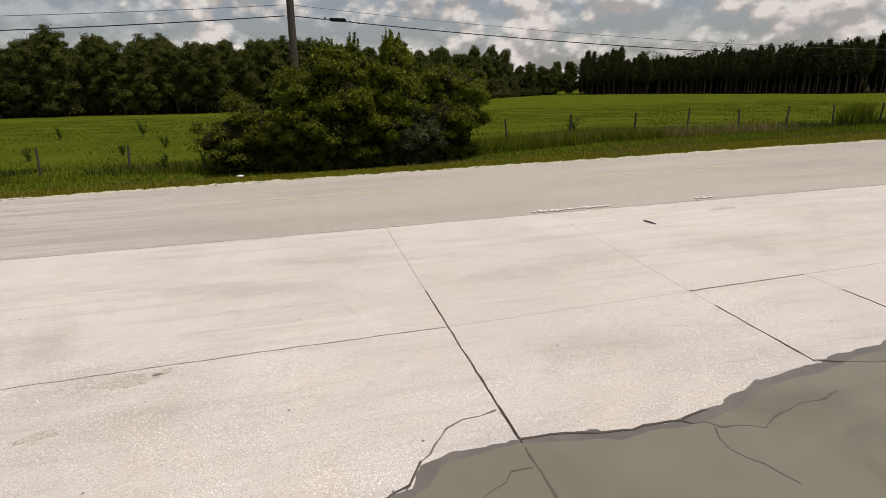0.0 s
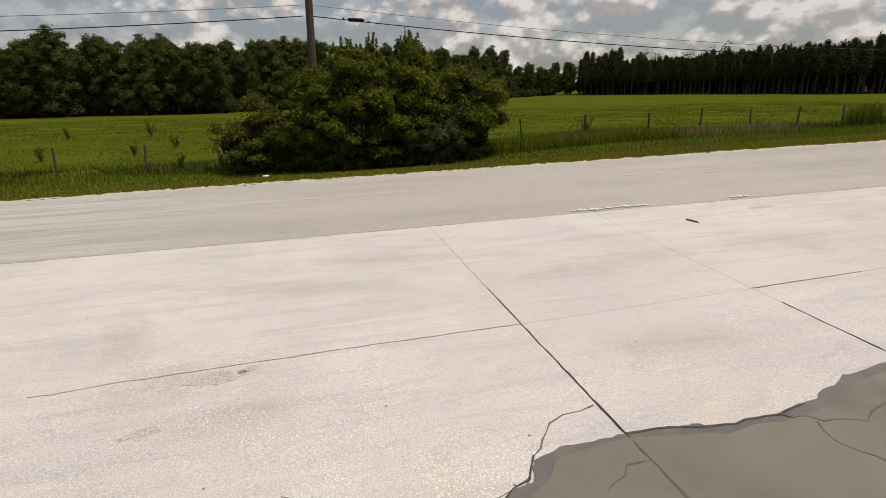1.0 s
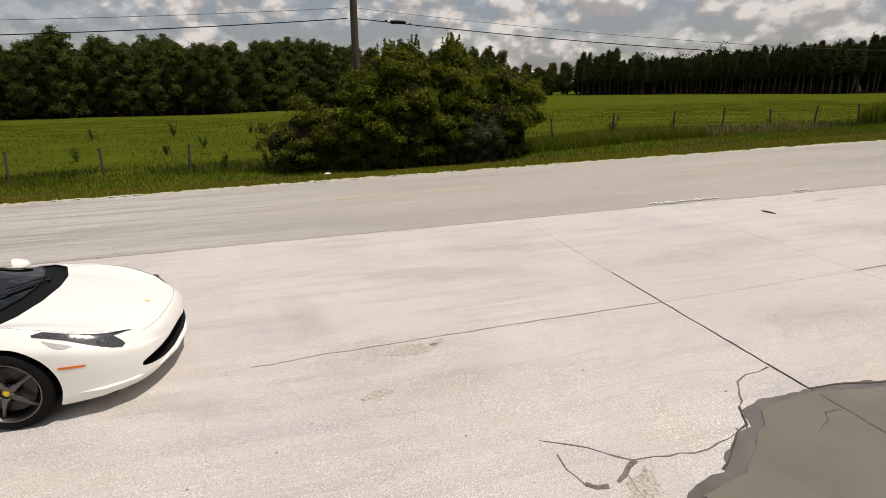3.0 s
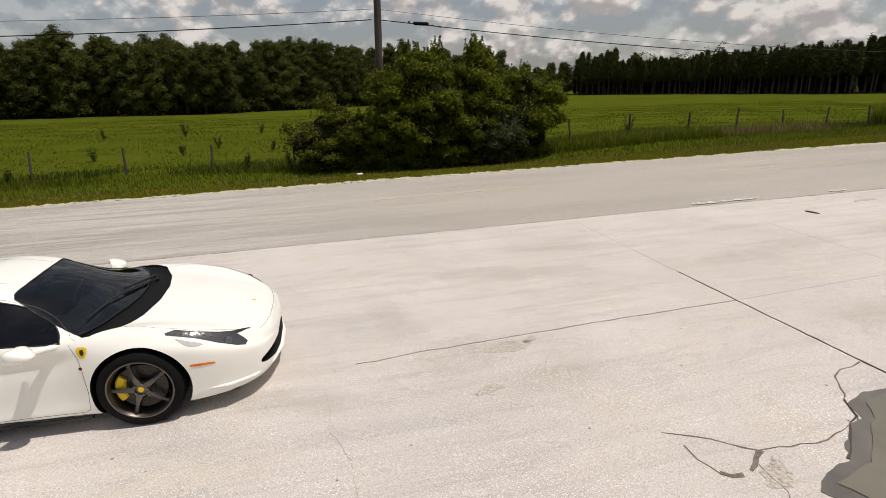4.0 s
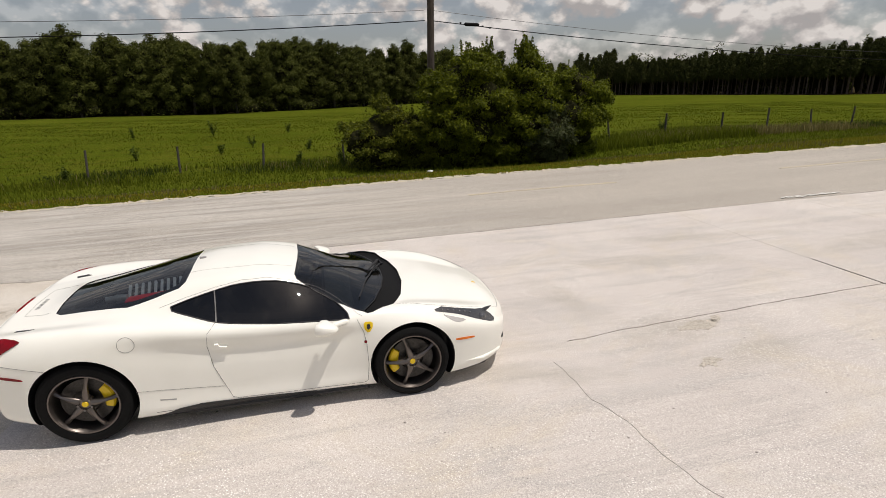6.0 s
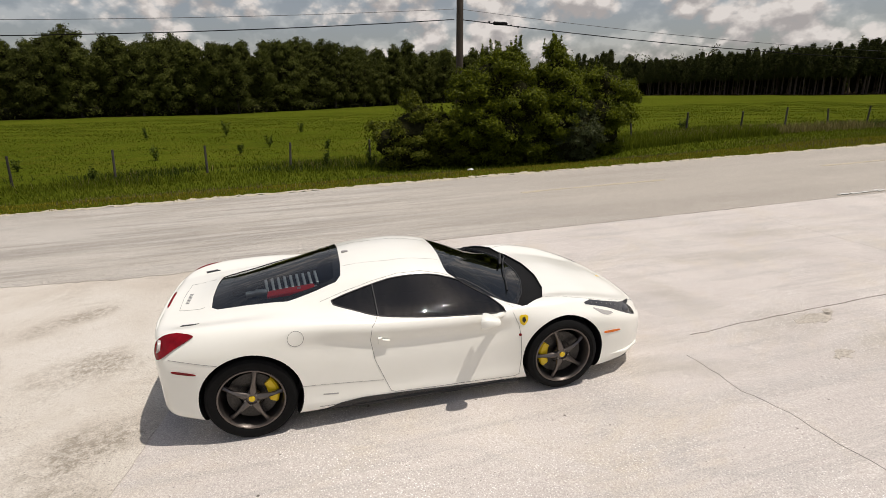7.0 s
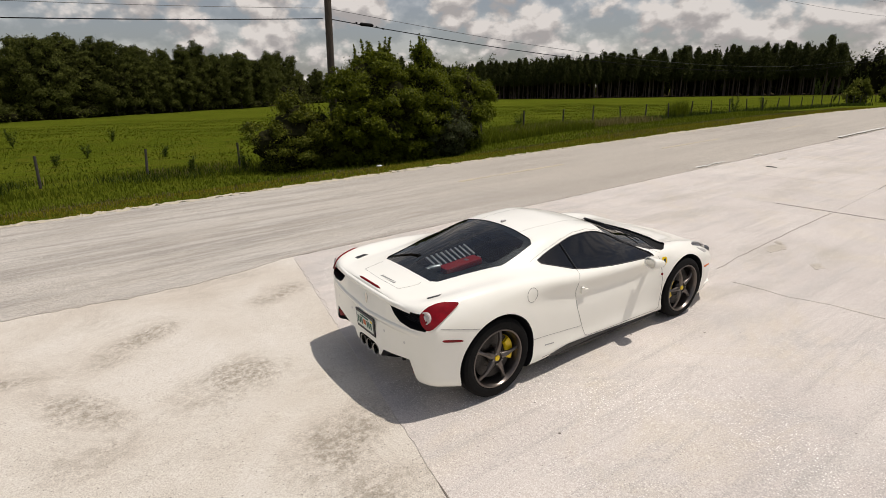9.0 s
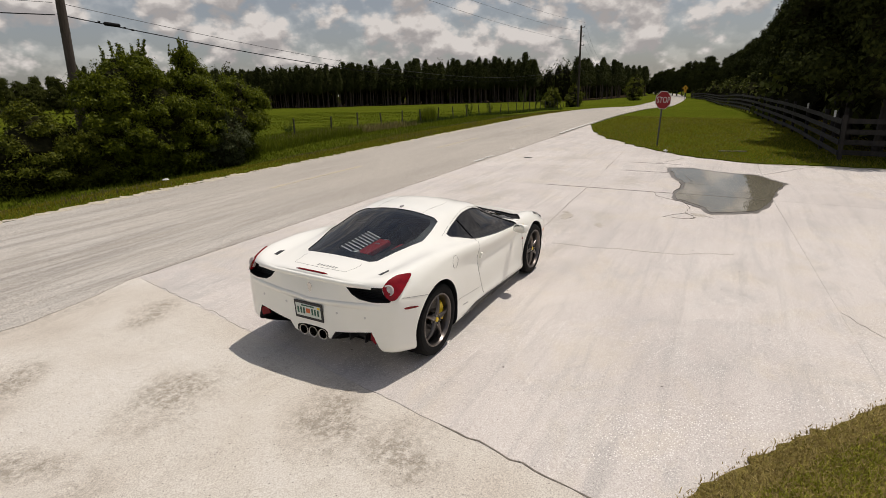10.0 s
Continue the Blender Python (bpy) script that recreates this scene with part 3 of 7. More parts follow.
# white paint at the road's edge, faded yellow middle line
marks = thing("road_marking", pose(0, 0, 0), "worn white edge dashes and faded yellow centre line", "marking", kind="structure")
for k, (a, b) in enumerate(((2.86, 3.6), (3.62, 4.42), (6.2, 6.5))):
    bit = random.Random(90 + k)
    while a < b:
        w = bit.uniform(0.03, 0.11)
        part("dash", strip_bm([(a, 9.99 + bit.uniform(-0.02, 0.02)), (a + w, 10.0 + bit.uniform(-0.03, 0.03))], bit.uniform(0.04, 0.12), 0.026, bit.randrange(999), 0.014), PAINT_W, marks, "worn scrap of a white dash")
        a += w + bit.uniform(0.01, 0.07)
part("edge_line", strip_bm([(12.6, 9.98), (17.8, 10.0), (30, 10.03)], 0.10, 0.045, 75, 0.006), PAINT_W, marks, "white edge line")
for k, (a, b) in enumerate(((-3.2, 0.6), (5.4, 9.2), (14, 18), (23, 27))):
    part("centre_dash", strip_bm([(a, 12.66), (b, 12.68)], 0.10, 0.0275, 80 + k, 0.012), PAINT_Y, marks, "faded yellow dash")

# the puddle, and the wet concrete round it
pool = [(-0.47, 3.62), (-0.34, 3.68), (-0.23, 3.89), (0.01, 3.93), (0.51, 3.95), (0.86, 3.94), (1.27, 3.86), (1.75, 3.88), (2.35, 4.03), (2.86, 4.25),
        (3.39, 4.30), (3.68, 4.38), (4.36, 4.48), (4.62, 3.9), (4.12, 2.9), (4.08, 2.17), (2.95, 1.54), (1.9, 1.78), (0.68, 1.94), (-0.1, 2.05), (-0.8, 2.29), (-1.1, 2.7), (-1.30, 3.12), (-0.85, 3.3)]
rim_line = wavy(wavy(pool + pool[:1], 0.016, 5, 0.16), 0.006, 7, 0.045)[:-1]
mid = Vector((1.6, 3.0))
inner = [(mid.x + (x - mid.x) * 0.94, mid.y + (y - mid.y) * (0.90 if y > 3.2 else 0.96)) for x, y in pool]
inner = wavy(wavy(inner + inner[:1], 0.02, 6, 0.2), 0.008, 8, 0.06)[:-1]
SILT = plain("wet_crack_silt", (0.10, 0.088, 0.066), 0.4, grain=0.3)
puddle = thing("puddle", pose(0, 0, 0), "shallow muddy puddle lying on cracked concrete", "puddle")
part("wet_edge", slab_bm(rim_line, 0.003, 0.005, 0.7), MUD, puddle, "dark wet silt")


def flat_bm(outline, z):
    bm = bmesh.new()
    f = bm.faces.new([bm.verts.new((x, y, z(x, y))) for x, y in outline])
    bmesh.ops.triangulate(bm, faces=[f])
    return bm


WATER = Mat("muddy_water", 0.03, 0.0, (0.17, 0.16, 0.12))
WATER.world_co().color(WATER.ramp(WATER.noise(0.9, 4, 0.6, warp=0.5), (0.3, (0.150, 0.138, 0.102)), (0.5, (0.180, 0.166, 0.124)), (0.7, (0.195, 0.180, 0.138))))
WATER.bump(WATER.noise(5, 2), 0.02, 0.01).set(Specular_IOR_Level=0.5)
# the broken edge along the silt, joints and cracks that show through the shallow water
for i, (pts, wide, rag, up) in enumerate((([(-0.85, 3.3), (-0.47, 3.62), (-0.34, 3.68), (-0.23, 3.89)], 0.013, 0.008, 0.009), ([(0.51, 3.95), (0.86, 3.94), (1.27, 3.86), (1.75, 3.88), (2.05, 3.94)], 0.014, 0.008, 0.009),
        ([(t1(3.85), 3.85), (t1(3.0), 3.0), (t1(2.1), 2.1)], 0.016, 0.003, 0.0128), ([(1.75, 3.88), (2.0, 3.72), (2.3, 3.66), (2.75, 3.82), (3.2, 3.9)], 0.012, 0.014, 0.0128), ([(1.95, 3.72), (1.9, 3.5), (2.1, 3.1)], 0.010, 0.012, 0.0128),
        ([(t2(4.35), 4.35), (3.9, 4.2), (4.3, 4.1)], 0.014, 0.010, 0.0128), ([(0.1, 3.45), (0.35, 3.62), (0.5, 3.64)], 0.010, 0.010, 0.0128))):
    part("silt_line", strip_bm(pts, wide, up, 330 + i, rag, 0.003), CRACK if up < 0.01 else SILT, puddle)
part("water", flat_bm(inner, lambda x, y: float(land(x, y)) + 0.011), WATER.m, puddle, "still brown water")

# grass islands that lie on the paving's edge, the limerock along the road's far side
isle = wavy([(40, 9.86), (24, 9.80), (18, 9.72), (15.9, 9.3), (12.66, 8.23), (9.86, 6.55), (8.3, 5.3), (7.29, 4.44), (6.54, 3.05), (6.29, 2.27), (6.45, 1.1), (6.64, 0.07), (6.78, -1.12), (7.3, -4), (8.0, -10), (9, -32)], 0.05, 11, 0.35) + [(40, -32)]
near_lawn = wavy([(-11.6, -7), (-11.6, 1.2), (-10.7, 2.9), (-9.70, 2.92), (-9.40, 2.76), (-9.12, 2.57), (-8.94, 2.43), (-8.54, 2.16), (-8.09, 1.82), (-7.61, 1.41), (-6.9, 0.8), (-5.8, -1.5), (-5.6, -7)], 0.028, 12, 0.09)
for o, soil in ((isle, TURF), (near_lawn, THATCH)):
    tagged(part("verge", slab_bm(o, 0.14, 0.03, 1.2), soil, None), "mown grass verge edging the concrete", "verge", kind="structure")
shoulder = thing("shoulder", pose(0, 0, 0), "pale limerock grit along the asphalt edge", "shoulder", kind="structure")
for k in range(22):
    a = -42 + k * 5.0
    part("grit", strip_bm([(a, 14.92 + 0.03 * math.sin(k)), (a + 5.0, 14.92 + 0.03 * math.sin(k + 1))], 0.20 + 0.06 * math.sin(k * 2.1), 0.009, 200 + k, 0.05), GRAVEL, shoulder)
part("grit", strip_bm([(17.5, 9.22), (15.8, 9.05), (12.6, 8.08), (9.9, 6.42), (7.3, 4.34)], 0.22, 0.006, 231, 0.05), GRAVEL, shoulder)
part("grit", strip_bm([(6.45, 2.6), (6.2, 2.2), (6.5, 0.0), (6.7, -2.0)], 0.16, 0.006, 232, 0.04), GRAVEL, shoulder)

# a torn strip of black rubber on the concrete
scrap = bmesh.new()
rows = []
for x, y, w, z in ((4.44, 8.90, 0.006, 0.0), (4.455, 8.86, 0.018, 0.008), (4.48, 8.78, 0.022, 0.010), (4.505, 8.70, 0.016, 0.006), (4.52, 8.65, 0.004, 0.0)):
    b = float(land(x, y)) + 0.004
    rows.append([scrap.verts.new(q) for q in ((x - w, y - w * 0.7, b), (x, y, b + z + 0.012), (x + w, y + w * 0.7, b), (x, y, b - 0.002))])
for a, b in zip(rows, rows[1:]):
    for k in range(4):
        scrap.faces.new((a[k], a[(k + 1) % 4], b[(k + 1) % 4], b[k]))
tagged(part("rubber_scrap", scrap, plain("black_rubber", (0.03, 0.028, 0.026), 0.8, grain=0.3), None), "torn strip of dark rubber on the concrete", "debris")

# spalled places where the slab's skin has worn off
for k, (x, y, rx, ry, turn) in enumerate(((-2.62, 5.57, 0.27, 0.10, 8), (-3.05, 4.85, 0.15, 0.045, 12), (-2.35, 5.66, 0.12, 0.04, 30), (-1.45, 3.30, 0.16, 0.09, 40), (6.2, 9.2, 0.3, 0.06, 4))):
    ring = [(x + rx * math.cos(a) * math.cos(radians(turn)) - ry * math.sin(a) * math.sin(radians(turn)), y + rx * math.cos(a) * math.sin(radians(turn)) + ry * math.sin(a) * math.cos(radians(turn))) for a in np.linspace(0, 2 * math.pi, 14, endpoint=False)]
    part("spall", slab_bm(wavy(ring + ring[:1], 0.018, 300 + k, 0.05)[:-1], 0.004, 0.003, 0.5), SPALL, pavement)

# ---- the car: x ahead, y to its left, z up, origin on the ground midway between the axles ----
def white_paint():
    m = Mat("white_car_paint", 0.28, 0.0, (0.80, 0.79, 0.755))
    m.color(m.ramp(m.noise(3.0, 4, 0.6), (0.3, (0.885, 0.878, 0.800)), (0.7, (0.912, 0.905, 0.832))))
    m.set(Coat_Weight=0.6, Coat_Roughness=0.06, Specular_IOR_Level=0.4)
    return m.m


PAINT = white_paint()
BLACK = plain("black_plastic", (0.012, 0.012, 0.013), 0.45, grain=0.3, scale=60)
CABIN = plain("dark_cabin_lining", (0.015, 0.014, 0.014), 0.8, grain=0.3, scale=20)
RUBBER = plain("tyre_rubber", (0.006, 0.006, 0.006), 0.8, grain=0.25, scale=25, Specular_IOR_Level=0.15)
RIM = plain("graphite_alloy", (0.155, 0.137, 0.125), 0.32, 0.85, grain=0.1, scale=40)
DISC = plain("brake_disc_steel", (0.06, 0.057, 0.054), 0.45, 0.9, grain=0.35, scale=55)
YELLOW = plain("yellow_enamel", (0.80, 0.56, 0.010), 0.35, grain=0.06, scale=20)
SEAM = plain("panel_gap", (0.20, 0.19, 0.18), 0.8)
RED_LENS = plain("red_lamp_lens", (0.19, 0.002, 0.006), 0.10, grain=0.3, scale=14, Specular_IOR_Level=0.35)
CLEAR_LENS = plain("clear_lamp_lens", (0.55, 0.50, 0.48), 0.12, grain=0.15, scale=40)
AMBER = plain("amber_lens", (0.70, 0.17, 0.015), 0.2, grain=0.15, scale=30)
CHROME = plain("polished_metal", (0.55, 0.54, 0.52), 0.18, 1.0, grain=0.08, scale=20)
GREY_METAL = plain("cast_aluminium", (0.42, 0.42, 0.41), 0.4, 0.8, grain=0.15, scale=30)
CRACKLE = plain("red_crackle_paint", (0.42, 0.012, 0.016), 0.5, grain=0.2, scale=80)


def tinted_glass(name, tint, rough=0.02, ior=1.65):
    m = Mat(name, rough, 0.0, tint)
    m.set(IOR=1.5, Specular_IOR_Level=0.5)
    tr = m.t.nodes.new("ShaderNodeBsdfTransparent")
    tr.inputs[0].default_value = (*tint, 1)
    gl = m.t.nodes.new("ShaderNodeBsdfGlossy")
    gl.inputs["Roughness"].default_value = rough
    fr = m.t.nodes.new("ShaderNodeFresnel")
    fr.inputs[0].default_value = ior
    mx = m.t.nodes.new("ShaderNodeMixShader")
    m.link(fr.outputs[0], mx.inputs[0])
    m.link(tr.outputs[0], mx.inputs[1])
    m.link(gl.outputs[0], mx.inputs[2])
    m.link(mx.outputs[0], m.t.nodes["Material Output"].inputs[0])
    return m.m


GLASS_SIDE = tinted_glass("dark_tinted_glass", (0.045, 0.045, 0.05))
GLASS_FRONT = tinted_glass("windscreen_glass", (0.45, 0.50, 0.50), 0.01, 1.72)
GLASS_REAR = tinted_glass("tinted_rear_glass", (0.62, 0.68, 0.70), 0.01, 1.72)

# stations along the car: half width, underside, height of the widest line, shoulder, valley, roof edge, middle line
BODY = np.array([
    # x      w     zb    zw    ys    zs    yv    zv    yr    zr    zc
    (2.390, 0.260, 0.21, 0.36, 0.200, 0.459, 0.150, 0.469, 0.080, 0.475, 0.477),
    (2.362, 0.440, 0.18, 0.38, 0.360, 0.499, 0.260, 0.519, 0.140, 0.527, 0.529),
    (2.293, 0.630, 0.15, 0.40, 0.500, 0.544, 0.370, 0.569, 0.190, 0.581, 0.585),
    (2.163, 0.770, 0.13, 0.43, 0.630, 0.609, 0.460, 0.621, 0.240, 0.637, 0.644),
    (1.978, 0.875, 0.12, 0.48, 0.730, 0.683, 0.530, 0.670, 0.280, 0.688, 0.698),
    (1.700, 0.945, 0.12, 0.55, 0.790, 0.768, 0.580, 0.743, 0.310, 0.758, 0.768),
    (1.325, 0.968, 0.12, 0.58, 0.820, 0.828, 0.620, 0.803, 0.340, 0.816, 0.824),
    (1.050, 0.955, 0.12, 0.56, 0.850, 0.832, 0.720, 0.832, 0.360, 0.880, 0.888),
    (0.800, 0.940, 0.12, 0.52, 0.868, 0.822, 0.800, 0.842, 0.380, 0.955, 0.985),
    (0.550, 0.932, 0.12, 0.50, 0.875, 0.812, 0.810, 0.838, 0.440, 1.050, 1.085),
    (0.300, 0.930, 0.12, 0.50, 0.880, 0.818, 0.820, 0.845, 0.500, 1.118, 1.158),
    (0.000, 0.930, 0.13, 0.50, 0.880, 0.832, 0.820, 0.860, 0.530, 1.148, 1.205),
    (-0.300, 0.935, 0.125, 0.52, 0.885, 0.858, 0.812, 0.888, 0.530, 1.140, 1.205),
    (-0.600, 0.948, 0.13, 0.56, 0.880, 0.902, 0.765, 0.938, 0.520, 1.105, 1.168),
    (-0.950, 0.962, 0.13, 0.60, 0.862, 0.942, 0.690, 0.960, 0.500, 1.035, 1.098),
    (-1.325, 0.968, 0.13, 0.63, 0.840, 0.965, 0.640, 0.940, 0.480, 0.965, 1.020),
    (-1.600, 0.955, 0.17, 0.65, 0.820, 0.962, 0.620, 0.925, 0.460, 0.930, 0.962),
    (-1.773, 0.925, 0.21, 0.66, 0.790, 0.945, 0.600, 0.915, 0.400, 0.918, 0.928),
    (-1.886, 0.898, 0.24, 0.66, 0.750, 0.925, 0.560, 0.910, 0.360, 0.915, 0.920),
    (-1.964, 0.822, 0.27, 0.66, 0.680, 0.900, 0.500, 0.905, 0.300, 0.914, 0.920),
    (-2.008, 0.640, 0.29, 0.65, 0.550, 0.870, 0.400, 0.890, 0.220, 0.902, 0.908),
    (-2.025, 0.420, 0.31, 0.63, 0.360, 0.840, 0.260, 0.860, 0.140, 0.872, 0.878),
])


def smooth_table(xs, table):
    """Monotone cubic interpolation of every column over its first."""
    order = np.argsort(table[:, 0])
    tx, ty = table[order, 0], table[order, 1:]
    h = np.diff(tx)[:, None]
    d = np.diff(ty, axis=0) / h
    m = np.zeros_like(ty)
    m[0], m[-1] = d[0], d[-1]
    same = d[:-1] * d[1:] > 0
    w1, w2 = 2 * h[1:] + h[:-1], h[1:] + 2 * h[:-1]
    with np.errstate(divide="ignore", invalid="ignore"):
        m[1:-1] = np.where(same, (w1 + w2) / (w1 / d[:-1] + w2 / d[1:]), 0)
    i = np.clip(np.searchsorted(tx, xs) - 1, 0, len(tx) - 2)
    t = ((xs - tx[i]) / np.diff(tx)[i])[:, None]
    hh = np.diff(tx)[i][:, None]
    return (2 * t**3 - 3 * t**2 + 1) * ty[i] + (t**3 - 2 * t**2 + t) * hh * m[i] + (-2 * t**3 + 3 * t**2) * ty[i + 1] + (t**3 - t**2) * hh * m[i + 1]


def through_points(ctrl, n):
    """Centripetal Catmull-Rom through the control points, n samples a span."""
    c = np.vstack([2 * ctrl[0] - ctrl[1], ctrl, 2 * ctrl[-1] - ctrl[-2]])
    out = []
    for k in range(1, len(c) - 2):
        p0, p1, p2, p3 = c[k - 1:k + 3]
        ts = np.cumsum([0] + [max(np.linalg.norm(b - a), 1e-4) ** 0.5 for a, b in ((p0, p1), (p1, p2), (p2, p3))])
        for t in np.linspace(ts[1], ts[2], n, endpoint=False):
            a1 = (ts[1] - t) / (ts[1] - ts[0]) * p0 + (t - ts[0]) / (ts[1] - ts[0]) * p1
            a2 = (ts[2] - t) / (ts[2] - ts[1]) * p1 + (t - ts[1]) / (ts[2] - ts[1]) * p2
            a3 = (ts[3] - t) / (ts[3] - ts[2]) * p2 + (t - ts[2]) / (ts[3] - ts[2]) * p3
            b1 = (ts[2] - t) / (ts[2] - ts[0]) * a1 + (t - ts[0]) / (ts[2] - ts[0]) * a2
            b2 = (ts[3] - t) / (ts[3] - ts[1]) * a2 + (t - ts[1]) / (ts[3] - ts[1]) * a3
            out.append((ts[2] - t) / (ts[2] - ts[1]) * b1 + (t - ts[1]) / (ts[2] - ts[1]) * b2)
    return np.array(out + [ctrl[-1]])


def car_shell():
    xs = np.concatenate([np.linspace(-2.025, -1.76, 14), np.linspace(-1.72, 1.92, 70), np.linspace(1.96, 2.39, 18)])
    rows = smooth_table(xs, BODY)
    bm = bmesh.new()
    rings = []
    for x, (w, zb, zw, ys, zs, yv, zv, yr, zr, zc) in zip(xs, rows):
        sill = 0.10 * float(step(-1.2, -0.7, x) * (1 - step(0.7, 1.1, x)))      # the sides tuck in above the sills
        ctrl = np.array([
            (0, zb), (w * 0.55, zb), (w - 0.09, zb + 0.005), (w - 0.025 + 0.10 * sill, zb + 0.05),
            (w - 0.010 - 0.12 * sill, zb + (zw - zb) * 0.45), (w - 0.30 * sill, zw), (w - 0.012 - 0.34 * sill, zw + (zs - zw) * 0.45),
            (ys + (w - ys) * 0.55, zs - 0.045 - 0.1 * (w - ys)), (ys, zs), (yv, zv), (yr + (yv - yr) * 0.45, zv + (zr - zv) * 0.56),
            (yr, zr), (yr * 0.62, zr + (zc - zr) * 0.62), (yr * 0.3, zr + (zc - zr) * 0.92), (0, zc)])
        half = through_points(ctrl, 4)
        ring = [(x, -y, z) for y, z in half] + [(x, y, z) for y, z in half[-2:0:-1]]
        rings.append([bm.verts.new(p) for p in ring])
    n = len(rings[0])
    for a, b in zip(rings, rings[1:]):
        for k in range(n):
            bm.faces.new((a[k], a[(k + 1) % n], b[(k + 1) % n], b[k]))
    for ring in (rings[0][::-1], rings[-1]):
        bm.faces.new(ring)
    bmesh.ops.triangulate(bm, faces=[f for f in bm.faces if len(f.verts) > 4])
    bmesh.ops.recalc_face_normals(bm, faces=bm.faces)
    return bm


AXLE, TRACK_F, TRACK_R = 1.325, 0.836, 0.803
CAR_AT = (-7.285, 6.135)
tilt = Vector((0, 0, 1)).rotation_difference(Vector((-SLOPE_X, -SLOPE_Y, 1)).normalized()).to_matrix().to_4x4()
CAR = Matrix.Translation(at(*CAR_AT)) @ tilt @ pose(0, 0, 0, 0, 0, -1.3)
car = thing("sports_car", CAR, "low white mid-engined sports car with dark wheels parked on the concrete", "car")
shell = car_shell()
from mathutils.bvhtree import BVHTree

SKIN = BVHTree.FromBMesh(shell)


def flip(pts):
    """Points of the right side carried over to the left side."""
    return [(x, -y, z) for x, y, z in pts]


def onto(p, d, off=0.0):
    """The place where a line along d through p meets the skin, raised by off."""
    d = Vector(d).normalized()
    p = Vector(p)
    hit, no, _, _ = SKIN.ray_cast(p - d * 1.2, d)
    if hit is None or (hit - p).length > 0.35:
        hit, no, _, _ = SKIN.find_nearest(p)
    if no.dot(d) > 0:
        no = -no
    return hit + no * off


def patch_bm(pts, d, off=0.002, cell=0.04, thick=0.004):
    """A panel that lies on the skin inside an outline, seen along d."""
    d = Vector(d).normalized()
    u = d.orthogonal().normalized()
    v = d.cross(u)
    flat = [(Vector(p).dot(u), Vector(p).dot(v)) for p in pts]
    deep = sum(Vector(p).dot(d) for p in pts) / len(pts)
    bm = bmesh.new()
    bm.faces.new([bm.verts.new((a, b, 0)) for a, b in flat])
    for k in (0, 1):
        lo, hi = min(f[k] for f in flat), max(f[k] for f in flat)
        n = int((hi - lo) / cell)
        for i in range(1, n + 1):
            c = lo + (hi - lo) * i / (n + 1)
            co, no = ((c, 0, 0), (1, 0, 0)) if k == 0 else ((0, c, 0), (0, 1, 0))
            bmesh.ops.bisect_plane(bm, geom=bm.faces[:] + bm.edges[:] + bm.verts[:], plane_co=co, plane_no=no)
    bmesh.ops.triangulate(bm, faces=[f for f in bm.faces if len(f.verts) > 4])
    top = bm.verts[:]
    under = []
    if thick:
        got = bmesh.ops.extrude_face_region(bm, geom=bm.faces[:])
        under = [g for g in got["geom"] if isinstance(g, bmesh.types.BMVert)]
    low = set(under)
    for vert in bm.verts:
        p = u * vert.co.x + v * vert.co.y + d * deep
        vert.co = onto(p, d, off - (thick if vert in low else 0))
    bmesh.ops.recalc_face_normals(bm, faces=bm.faces)
    return bm


def round_off(pts, n=3):
    """Softens the corners of an outline by corner cutting."""
    for _ in range(n):
        pts = [tuple(Vector(a).lerp(Vector(b), t)) for a, b in zip(pts, pts[1:] + pts[:1]) for t in (0.22, 0.78)]
    return pts


def prism_bm(pts, d, before, after):
    """A prism through an outline along d, for cutting openings."""
    d = Vector(d).normalized()
    mid = sum((Vector(p).dot(d) for p in pts)) / len(pts)
    rings = []
    bm = bmesh.new()
    for depth in (mid - before, mid + after):
        rings.append([bm.verts.new(Vector(p) + d * (depth - Vector(p).dot(d))) for p in pts])
    n = len(pts)
    for k in range(n):
        bm.faces.new((rings[0][k], rings[0][(k + 1) % n], rings[1][(k + 1) % n], rings[1][k]))
    bm.faces.new(rings[0][::-1])
    bm.faces.new(rings[1])
    bmesh.ops.recalc_face_normals(bm, faces=bm.faces)
    return bm


def hull_bm(pts):
    bm = bmesh.new()
    bmesh.ops.convex_hull(bm, input=[bm.verts.new(p) for p in pts])
    bmesh.ops.recalc_face_normals(bm, faces=bm.faces)
    return bm


def seam(pts, d, width=0.0028, name="panel_gap", mat=None, parent=None, close=False, off=0.0006):
    """A fine gap line along points on the skin."""
    fine = []
    pts = [Vector(p) for p in pts]
    if close:
        pts.append(pts[0])
    for a, b in zip(pts, pts[1:]):
        n = max(1, int((b - a).length / 0.03))
        fine += [a.lerp(b, i / n) for i in range(n)]
    fine.append(pts[-1])
    return part(name, tube_bm([onto(p, d, off) for p in fine], width * (0.62 if mat is None else 1), 5), mat or SEAM, parent or body, smooth=True)


